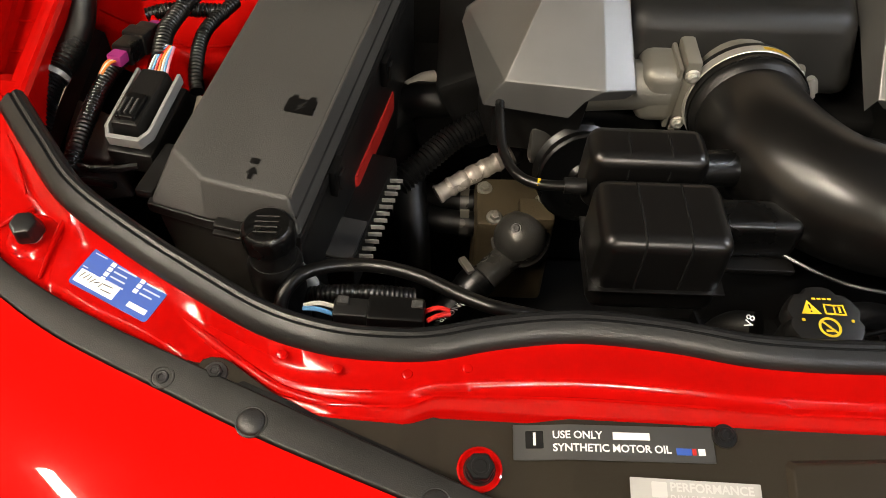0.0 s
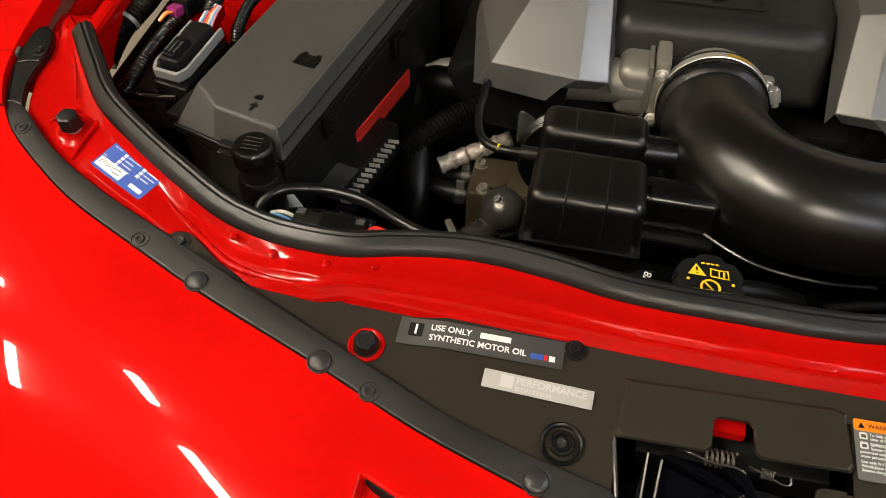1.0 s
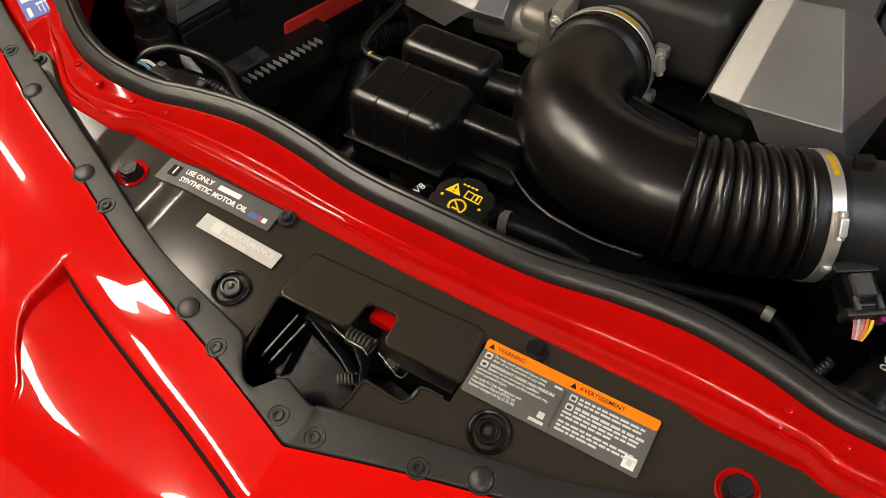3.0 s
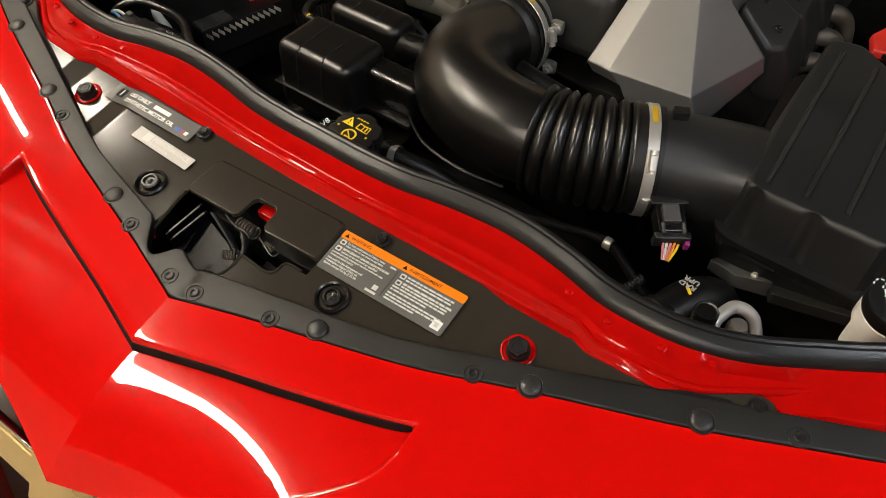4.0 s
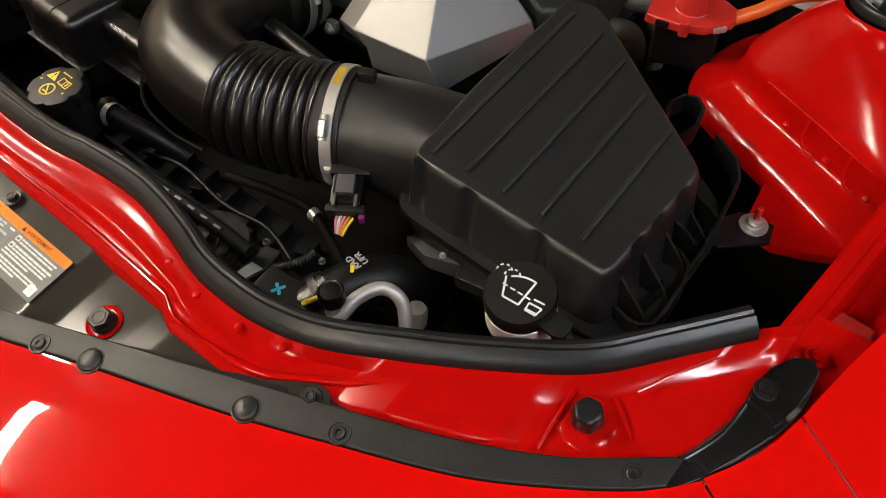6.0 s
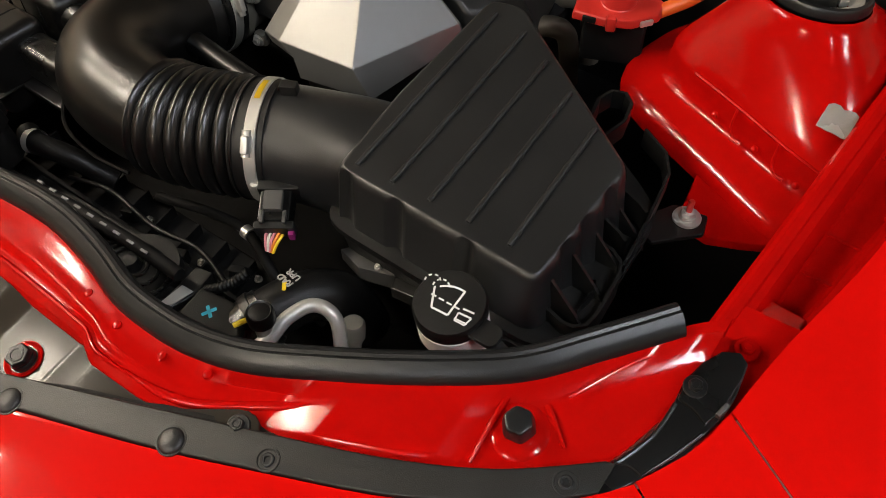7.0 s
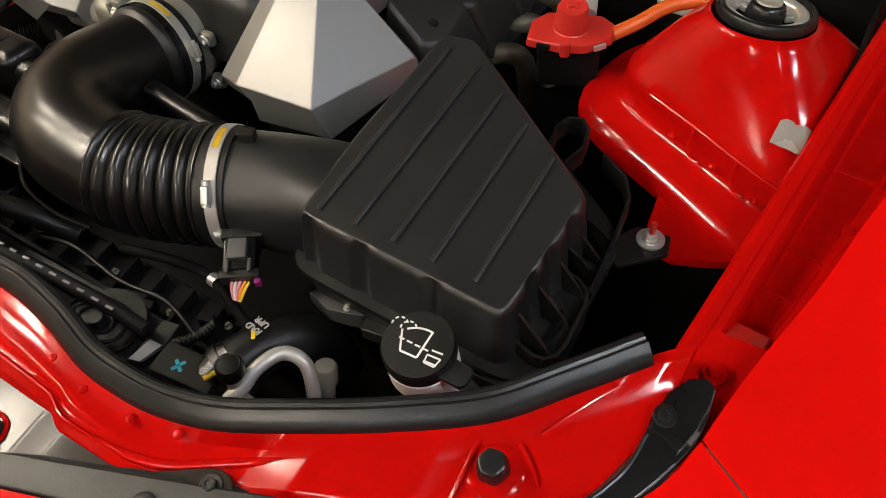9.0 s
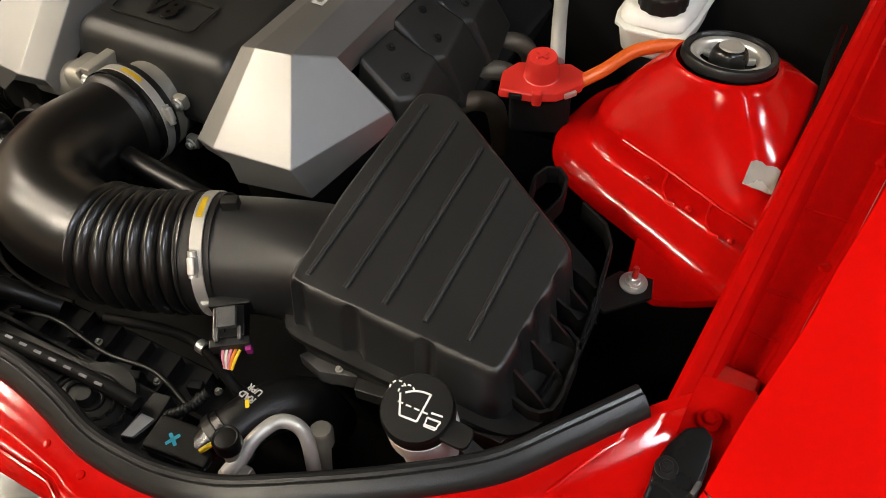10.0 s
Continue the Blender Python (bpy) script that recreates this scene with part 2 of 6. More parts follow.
def lettering(name, text, size, mat, parent, m, align="CENTER", bold=0.0, depth=0.0004, label=""):
    """Words as a thin mesh in the built-in font."""
    cu = bpy.data.curves.new(name, "FONT")
    cu.body, cu.size, cu.extrude, cu.align_x, cu.align_y, cu.offset = text, size, depth, align, "CENTER", bold
    cu.resolution_u = 3
    tmp = new("tmp", cu)
    dg = bpy.context.evaluated_depsgraph_get()
    me = bpy.data.meshes.new_from_object(tmp.evaluated_get(dg))
    bpy.data.objects.remove(tmp)
    me.materials.clear()
    me.materials.append(mat)
    me.name = name
    ob = new(name, me)
    ob.parent = parent
    ob.matrix_basis = m
    return tagged(ob, label)


def hex_bolt(r, h, washer=1.5):
    head = [(r * math.cos(radians(60 * k)), r * math.sin(radians(60 * k))) for k in range(6)]
    w = h * 0.35
    bm = lathe([(r * washer, 0), (r * washer, w * 0.6), (r * washer * 0.92, w), (r * 0.9, w)], 20)
    top = prism([(x, y, w) for x, y in head], [(x * 0.97, y * 0.97, h) for x, y in head], r * 0.1, 1)
    dish = lathe([(r * 0.62, h - 0.0001), (r * 0.6, h + 0.0006), (r * 0.45, h + 0.0005), (r * 0.4, h - 0.0001)], 14)
    return join(bm, top, dish)


# ---- room ----
def wall(name, m, sx, sy, mat, label):
    ob = single(name, rbox(sx, sy, 0.1, 0.0), mat, label, "wall" if "wall" in name else name, m, kind="structure")
    return ob


floor = wall("floor", pose(0, 0, 0.05), 9, 9, FLOOR_PAINT, "tan epoxy-coated garage floor")
ceiling = wall("ceiling", pose(0, 0, 3.0), 9, 9, CEILING_PAINT, "dark painted garage ceiling")
for k, nm in enumerate(("wall_north", "wall_west", "wall_south", "wall_east")):
    a = 90 * k
    wall(nm, pose(-4.4 * math.sin(radians(a)), 4.4 * math.cos(radians(a)), 1.45, 90, 0, a), 8.8, 3.1, WALL_PAINT, "plain taupe painted garage wall")

# tube lamps: bars of an open honeycomb pattern under the ceiling
def tube_lamp(bars, mat):
    o = Vector((*bars[0][0], 2.976))
    lamp = thing("tube_lamp", "white tube lamp of joined bars lit under the ceiling", "ceiling lamp", Matrix.Translation(o), group="ceiling lamps")
    for p, q in bars:
        part("tube", sweep([Vector((*p, 2.976)) - o, Vector((*q, 2.976)) - o], 0.039, 8, 1), mat, lamp)


tube_lamp([((-1.62, 0.14), (-1.54, -0.04)), ((-1.49, -0.4), (-1.455, -0.57)), ((-1.45, -0.59), (-1.24, -1.35))], GLOW)
tube_lamp([((-2.5, -0.3), (-2.65, -0.8)), ((-2.4, 0.38), (-2.9, 0.5))], GLOW)
# unseen cool bars added to brighten the right side and silver facets
tube_lamp([((1.5, 0.1), (1.9, -0.3)), ((1.95, -0.3), (2.4, 0.0)), ((2.5, 1.25), (3.0, 1.55))], GLOW_COOL)
tube_lamp([((0.0, -2.2), (0.4, -2.4)), ((0.44, -2.4), (0.5, -2.2))], GLOW)
# unseen cool bar added to bring front light to the filler neck
tube_lamp([((1.2, -2.35), (1.7, -2.5))], GLOW_COOL)


# ---- the car's front: fascia, trim rail, panels, seal ----
# outer edge of the trim rail, from the nose to the fender (x, y); the car is the same on both sides
EDGE = soft_fn([(0, -0.146), (0.082, -0.12), (0.164, -0.097), (0.25, -0.071), (0.345, -0.034), (0.466, 0.01), (0.554, 0.047), (0.633, 0.082), (0.688, 0.115),
                (0.74, 0.153), (0.769, 0.185)])
SIDE = soft_fn([(0.769, 0.185), (0.79, 0.225), (0.799, 0.265), (0.805, 0.306), (0.812, 0.345), (0.829, 0.427), (0.8385, 0.495), (0.85, 0.562), (0.859, 0.628), (0.879, 0.8), (0.9, 1.05)])
# inner edge of the trim rail
INNER = soft_fn([(0, -0.106), (0.03, -0.098), (0.1, -0.083), (0.186, -0.064), (0.231, -0.051), (0.315, -0.018), (0.441, 0.032), (0.533, 0.069), (0.617, 0.104),
                 (0.687, 0.142), (0.748, 0.19)])
# where the black shield ends and the red crossmember begins
MEET = [(0, 0.034), (0.08, 0.035), (0.17, 0.037), (0.336, 0.04), (0.346, 0.04), (0.366, 0.03), (0.423, 0.033), (0.448, 0.037), (0.478, 0.054), (0.503, 0.069), (0.528, 0.069),
        (0.54, 0.072), (0.617, 0.104), (0.687, 0.142), (0.748, 0.19), (0.765, 0.25)]
# front foot of the rubber seal
SEAL = soft_fn([(0, 0.076), (0.06, 0.076), (0.11, 0.079), (0.16, 0.087), (0.21, 0.092), (0.25, 0.092), (0.3, 0.085), (0.345, 0.075), (0.385, 0.073), (0.433, 0.077), (0.485, 0.092),
                (0.542, 0.122), (0.606, 0.16), (0.667, 0.203), (0.708, 0.25), (0.747, 0.298)])


def both(fn):
    """Runs fn for the right side (1) and the left side (-1)."""
    return [fn(1), fn(-1)]


def ease(a, b, x):
    t = min(1, max(0, (x - a) / (b - a)))
    return t * t * (3 - 2 * t)


DROP_MID = soft_fn([(0, 0), (0.004, 0.001), (0.05, 0.013), (0.09, 0.032), (0.13, 0.056), (0.175, 0.093), (0.2, 0.125), (0.3, 0.27), (0.5, 0.5)])
DROP_OUT = soft_fn([(0, 0), (0.004, 0.0005), (0.056, 0.004), (0.126, 0.017), (0.2, 0.05), (0.3, 0.12), (0.4, 0.22), (0.5, 0.36)])
DROP_SIDE = soft_fn([(0, 0), (0.004, 0.0003), (0.06, 0.003), (0.12, 0.014), (0.2, 0.06), (0.26, 0.14), (0.3, 0.26), (0.32, 0.4)])


def edge_height(y):
    return P(min(y, 0.3)) + 0.006 + 0.06 * max(0, y - 0.3)


SCOOP = 0.281


def slot_at(x):
    return 0.05 + 0.0045 * min(1, abs(x) / SCOOP)


SCOOP_END = soft_fn([(0, SCOOP), (0.052, SCOOP), (0.07, SCOOP), (0.09, SCOOP - 0.0005), (0.104, SCOOP - 0.004), (0.118, SCOOP - 0.014), (0.13, SCOOP - 0.034), (0.14, SCOOP - 0.048), (0.18, SCOOP - 0.054), (0.5, SCOOP - 0.054)])


def column(x, s):
    """The columns of the skin bend along the end wall of the scoop."""
    bend = y_at(SCOOP_END, s) - SCOOP
    return x + bend * (ease(0.1, SCOOP, x) if x <= SCOOP else 1 - ease(SCOOP + 0.012, 0.44, x))


def fascia_point(x, y, s, inside):
    """A place on the outer skin, s metres out from the edge at (x, y)."""
    turn = radians(90) * ease(0.5, 0.8, abs(x)) * 0.72
    dx, dy = math.sin(turn), -math.cos(turn)
    k = ease(0.0, 0.34, abs(x))
    d = y_at(DROP_MID, s) * (1 - k) + y_at(DROP_OUT, s) * k
    k2 = ease(0.6, 0.8, abs(x))
    d = d * (1 - k2) + y_at(DROP_SIDE, s) * k2
    z = edge_height(y) - d
    if inside and s > slot_at(x) + 0.0005:
        z -= 0.0155 * max(0.0, 1 - (s - slot_at(x)) / 0.105) ** 1.35 * inside
    return Vector((x + dx * s, y + dy * s, z))


def fascia_end(x):
    return 0.18 + 0.09 * ease(0.14, 0.3, abs(x)) + 0.13 * ease(0.42, 0.62, abs(x))


fascia = thing("bumper_fascia", "glossy red front bumper fascia with a recessed slot above the grille", "bumper")


def fascia_half(sign):
    w = SCOOP
    walls = [(w - 0.0042, 1.0), (w - 0.003, 0.93), (w - 0.0012, 0.5), (w - 0.0004, 0.22), (w + 0.0006, 0.08), (w + 0.002, 0.0)]
    xs = [(i * (w - 0.006) / 26, 1.0) for i in range(27)] + walls + [(w + 0.004 + (0.7685 - w - 0.004) * i / 36, 0.0) for i in range(37)]
    rows = []
    for x, inside in xs:
        y = y_at(EDGE, x)
        sl, end = slot_at(x), fascia_end(x)
        ss = [0, 0.0015, 0.004, 0.02, 0.035, sl - 0.006, sl - 0.002, sl, sl + 0.001, sl + 0.006] + [sl + 0.006 + (end - sl - 0.006) * (j / 16) for j in range(1, 17)]
        col = [Vector((x, y + 0.004, edge_height(y) - 0.012))]
        for s in ss:
            xx = column(x, s)
            p = fascia_point(xx, y_at(EDGE, xx), s, inside)
            if inside and abs(s - (sl - 0.002)) < 1e-6:
                p.z -= 0.0006
            if inside and abs(s - sl) < 1e-6:
                p.z -= 0.003 * inside
            col.append(p)
        q = col[-1]
        col += [q + Vector((0, 0.002, -0.008)), q + Vector((0, 0.012, -0.014)), q + Vector((0, 0.03, -0.014))]
        rows.append([Vector((p.x * sign, p.y, p.z)) for p in col])
    part("skin", grid(rows), RED, fascia, sharp=30)
    # gap under the lip: its shade drawn as a near-black strip
    lip = [[], [], []]
    for i in range(41):
        x = (SCOOP - 0.003) * i / 40
        y = y_at(EDGE, x)
        sl = slot_at(x)
        a = fascia_point(x, y, sl, False)
        h = min(1.0, (SCOOP - 0.003 - x) / 0.012 + 0.3)
        for r, (dy, dz) in enumerate(((0.004, -0.002), (-0.0012 * h, -0.0055), (-0.0034 * h, -0.0125))):
            lip[r].append(Vector((x * sign, a.y + dy, a.z + dz)))
    part("slot_gap", grid(lip, 0.002), SHADOW_BLACK, fascia, "near-black strip for the shade under the lip")


both(fascia_half)

# grille below the fascia, with its chrome frame
grille = thing("grille", "black front grille with a chrome-framed gold badge", "grille", pose(0, -0.27, 0.78))
part("backing", rbox(1.0, 0.02, 0.16, 0.004), SHADOW_BLACK, grille, m=pose(0, 0.1, -0.1))
for k in range(4):
    part("slat", rbox(0.9, 0.05, 0.008, 0.002), BLACK_GLOSS, grille, m=pose(0, 0.06, 0.03 - 0.035 * k))
BADGE = [(-0.14, -0.022), (-0.05, -0.022), (-0.05, -0.045), (0.05, -0.045), (0.05, -0.022), (0.14, -0.022), (0.155, 0.022), (0.05, 0.022), (0.05, 0.045), (-0.05, 0.045), (-0.05, 0.022), (-0.155, 0.022)]
GOLD = material("gold_badge", (0.62, 0.45, 0.2), 0.3, metal=0.5, stain=0.1)
badge = part("badge", plate(BADGE, 0.01, 0.002), CHROME, grille, "chrome-framed gold badge", pose(0, -0.045, 0.03, 62, 0, 0))
part("badge_face", plate([(x * 0.93, y * 0.82) for x, y in BADGE], 0.003, 0.001), GOLD, badge, "gold face", pose(0, 0, 0.0102))

# lower nose, seen below the grille
nose = []
for j in range(8):
    a = j / 7
    nose.append([Vector((x, -0.38 - 0.06 * math.sin(a * math.pi * 0.6) + 0.28 * abs(x) ** 1.6, 0.72 - 0.571 * a)) for x in [(-0.8 + 1.6 * i / 40) for i in range(41)]])
part("lower_skin", grid(nose, 0.004, down=(0, 1, 0)), RED, fascia)


# fenders: the outer skins behind the fascia
def flange_at(y):
    return 0.7545 + 0.066 * (y - 0.335)


def fender_half(sign):
    fender = thing("fender", "glossy red front fender beside the engine bay", "fender", group="fenders")
    pts = even_line([(x, y, 0) for x, y in SIDE], 46)
    rows = []
    for p in [Vector((0.799, 0.2625, 0))] + [q for q in pts if q.y > 0.265]:
        col = [Vector((p.x - 0.002, p.y, edge_height(p.y) - 0.02)), Vector((p.x - 0.001, p.y, edge_height(p.y) - 0.003))]
        for s in (0.0, 0.002, 0.006, 0.015, 0.03, 0.05, 0.07, 0.09, 0.12, 0.16, 0.2, 0.24, 0.27, 0.3, 0.32):
            col.append(Vector((p.x + s, p.y - s * 0.56 * (1 - ease(0.262, 0.7, p.y)), edge_height(p.y) + 0.004 - y_at(DROP_SIDE, s))))
        rows.append([Vector((q.x * sign, q.y, q.z)) for q in col])
    part("skin", grid(rows, 0.0015), RED, fender, sharp=30)
    # fascia's corner piece, up to the seam
    rows = []
    for p in [q for q in pts if q.y < 0.26] + [Vector((0.7985, 0.2605, 0))]:
        col = [Vector((p.x - 0.002, p.y, edge_height(p.y) - 0.02)), Vector((p.x - 0.001, p.y, edge_height(p.y) - 0.002))]
        for s in (0.0, 0.002, 0.006, 0.015, 0.03, 0.05, 0.07, 0.09, 0.12, 0.16, 0.2, 0.24, 0.27, 0.3, 0.32):
            col.append(Vector((p.x + s, p.y - s * 0.56, edge_height(p.y) + 0.004 - y_at(DROP_SIDE, s))))
        rows.append([Vector((q.x * sign, q.y, q.z)) for q in col])
    part("corner_skin", grid(rows, 0.0015), RED, fascia, sharp=30)
    # gutter: inner flange, channel floor, rise to the fender
    rows = []
    for i in range(40):
        y = 0.335 + 0.72 * i / 39
        xi = flange_at(y)
        xo = y_at([(b, a) for a, b in SIDE], y)
        zi = 0.995 + 0.075 * (y - 0.335)
        zb = zi - 0.034
        # rolled flange, a shallow step, the channel floor and an outer ledge below the fender edge
        col = [(xi - 0.001, zi - 0.055), (xi - 0.002, zi - 0.012), (xi - 0.003, zi - 0.004), (xi, zi), (xi + 0.004, zi + 0.0015), (xi + 0.012, zi - 0.0005), (xi + 0.0135, zi - 0.0025),
               (xi + 0.02, zi - 0.0045), (xi + 0.0235, zi - 0.009), (xi + 0.028, zb + 0.002), (xi + 0.031, zb), (xo - 0.016, zb), (xo - 0.0145, zb + 0.0015), (xo - 0.012, zb + 0.006),
               (xo - 0.007, zb + 0.0075), (xo - 0.0045, zb + 0.011), (xo - 0.0025, zb + 0.022)]
        rows.append([Vector((x * sign, y, z)) for x, z in col])
    part("gutter", grid(rows, 0.0015), RED_BAY, fender, "satin red gutter inside the fender edge", sharp=30)
    for y in (0.453, 0.503, 0.616, 0.768, 0.9):
        x0, x1 = flange_at(y) + 0.029, y_at([(b, a) for a, b in SIDE], y) - 0.014
        part("rib", rbox(x1 - x0, 0.003, 0.0035, 0.001), RED_BAY, fender, m=pose(sign * (x0 + x1) / 2, y, 0.9595 + 0.075 * (y - 0.335), 0, 0, sign * -2))
    for y in (0.545, 0.7):
        xo = y_at([(b, a) for a, b in SIDE], y)
        part("weld_nub", lathe([(0.0065, -0.002), (0.006, 0.001), (0.003, 0.0025), (0.001, 0.0026)], 12), RED_BAY, fender, "", pose(sign * (xo - 0.012), y, 0.968 + 0.075 * (y - 0.335)))
    # corner pad with its painted bolt, and the block that closes the channel
    pad = [(0.766, 0.372), (0.815, 0.376), (0.804, 0.28), (0.797, 0.25), (0.77, 0.25), (0.755, 0.285), (0.748, 0.302), (0.755, 0.335)]
    part("corner_pad", prism([(sign * x, y, 0.97 + 0.06 * (y - 0.3)) for x, y in pad], [(sign * x, y, 0.992 + 0.06 * (y - 0.3)) for x, y in pad], 0.003), RED_BAY, fender)
    low = [(0.764, 0.355), (0.816, 0.352), (0.82, 0.412), (0.776, 0.414)]
    top = [(0.768, 0.362), (0.814, 0.36), (0.8145, 0.398), (0.776, 0.402)]
    part("channel_block", prism([(sign * x, y, 0.955) for x, y in low], [(sign * x, y, 0.9945 - 0.42 * max(0, y - 0.37)) for x, y in top], 0.004, 3), RED_BAY, fender, "pressed block at the channel's end")
    part("bolt", hex_bolt(0.0062, 0.006, 1.6), RED_BAY, fender, "red painted bolt", pose(sign * 0.7865, 0.332, 0.997, 6, 0, 12))
    return fender


fenders = both(fender_half)


# red crossmember between the shield and the seal
cross = thing("crossmember", "glossy red painted radiator crossmember along the engine bay", "crossmember")


def pad_level(x):
    """Height over the panel of the wide outer pads: low by the tabs, up a flat slope, then down into the dish round the hood stop."""
    return -0.0055 + 0.0075 * min(1, max(0, (x - 0.5215) / 0.0395)) - 0.0063 * ease(0.635, 0.662, x)


def cross_half(sign):
    rows = []
    for x in sorted([0.768 * i / 100 for i in range(101)] + [0.5205, 0.5225, 0.5595, 0.562, 0.64, 0.66]):
        a, b = y_at(MEET, x), y_at(SEAL, min(x, 0.747)) + (max(0, x - 0.747) * 0.9)
        wide = ease(0.35, 0.5, x)
        col = [(a - 0.004, P(a) - 0.012), (a, P(a) - 0.003), (a + 0.002, P(a) + 0.002 - 0.006 * wide)]
        for f, h in ((0.09, 0.0035), (0.13, 0.0076), (0.17, 0.0078), (0.21, 0.0042), (0.3, 0.0034), (0.39, 0.0066), (0.42, 0.0078), (0.47, 0.0078), (0.6, 0.0062), (0.8, 0.006), (1.0, 0.006)):
            y = a + 0.002 + (b - a - 0.002) * f
            h2 = pad_level(x) * (1 - ease(0.82, 1.0, f)) + 0.006 * ease(0.82, 1.0, f)
            col.append((y, P(y) + h * (1 - wide) + h2 * wide))
        col += [(b + 0.014, P(b) + 0.006), (b + 0.017, P(b) + 0.002), (b + 0.018, P(b) - 0.05), (b + 0.018, P(b) - 0.14)]
        rows.append([Vector((sign * x, y, z)) for y, z in col])
    part("panel", grid(rows, 0.0012), RED_BAY, cross, sharp=50)


both(cross_half)

# rubber seal
seal_rows = []
SEAL_SECTION = [(0, 0), (0.0008, 0.0035), (0.003, 0.0072), (0.007, 0.0106), (0.011, 0.0132), (0.0125, 0.0142), (0.0136, 0.0142), (0.0144, 0.013), (0.0156, 0.0128), (0.018, 0.0142), (0.021, 0.014), (0.0245, 0.0105), (0.026, 0.004), (0.026, -0.006)]
mid_line = [(-x, y) for x, y in SEAL[:0:-1]] + SEAL
mid_line = even_line([(x, y, 0) for x, y in mid_line], 190)
for i, p in enumerate(mid_line):
    t = (mid_line[min(i + 1, 190)] - mid_line[max(i - 1, 0)]).normalized()
    nrm = Vector((-t.y, t.x, 0))
    row = []
    for d, h in SEAL_SECTION:
        q = p + nrm * d
        row.append(Vector((q.x, q.y, P(p.y) + 0.0055 + h)))
    seal_rows.append(row)
seal = thing("weather_seal", "dark grey rubber weather seal along the bay's front edge", "seal")
part("lip", grid([r[:8] for r in seal_rows], 0.002), RUBBER, seal, "sloping rubber lip", sharp=25)
part("bulb", grid([[q + Vector((0, 0, 0.0004)) for q in r[7:]] for r in seal_rows], 0.0018), RUBBER, seal, "rounded rubber bulb", sharp=25)

# black shield over the radiator support
def sink(x):
    """How far the shield is pressed down round the outer fixings."""
    x = abs(x)
    return 0.0052 * (ease(0.243, 0.277, x) * 0.35 + 0.65 * min(1, max(0, (x - 0.244) / 0.032))) * (1 - min(1, max(0, (x - 0.34) / 0.03)))


shield = thing("radiator_shield", "satin black plastic radiator shield with a cut-out for the latch", "panel")


def shield_half(sign):
    """Columns of the sheet, stepped round the latch cut-out."""
    def sheet(x0, x1, n, lo, hi, name, lift=0.0):
        rows = []
        for i in range(n + 1):
            x = x0 + (x1 - x0) * i / n
            a, b = lo(x), hi(x)
            rows.append([Vector((sign * x, a + (b - a) * j / 8, P(a + (b - a) * j / 8) - 0.003 + lift - sink(x))) for j in range(9)])
        part(name, grid(rows, 0.002), BLACK_SATIN, shield)
    low = lambda x: y_at(INNER, x) - 0.012
    high = lambda x: y_at(MEET, x) + 0.003
    sheet(0.093, 0.535, 150, low, high, "sheet")
    if sign > 0:
        sheet(-0.09, 0.093, 20, lambda x: 0.01, lambda x: high(abs(x)), "rear_sheet")
        sheet(0.0215, 0.093, 40, low, lambda x: -0.067 + 0.019 * ease(0.0575, 0.0665, x), "front_sheet")
        sheet(-0.093, -0.0895, 2, lambda x: low(-x), lambda x: high(-x), "side_sheet")
        sheet(0.0925, 0.0935, 1, lambda x: -0.05, lambda x: -0.03, "bridge")


both(shield_half)

# raised hood over the latch, with a notch in its front lip
HOOD = [(-0.086, 0.004), (-0.083, 0.008), (0.08, 0.016), (0.086, 0.013), (0.0905, -0.026), (0.087, -0.031), (0.023, -0.034), (0.018, -0.03), (0.0165, -0.01), (0.013, -0.006), (-0.011, -0.007), (-0.0145, -0.011), (-0.016, -0.033), (-0.021, -0.037), (-0.085, -0.039), (-0.089, -0.035)]
rear = lambda x, y: y > -0.002 and abs(x) > 0.03
HOOD_LOW = [(x * (1.05 if abs(x) > 0.08 else 1.0), y + (0.006 if rear(x, y) else 0)) for x, y in HOOD]
part("hood", prism([(x, y, P(y) - 0.0035) for x, y in HOOD_LOW], [(x, y, P(y) + 0.0022) for x, y in HOOD], 0.0012, 2, 20), BLACK_SATIN, shield, "raised latch hood with a notch")
part("rib", sweep([(-0.0915, -0.04, P(-0.04) - 0.003), (-0.083, -0.1, P(-0.1) - 0.003)], 0.002, 8, 3), BLACK_SATIN, shield)
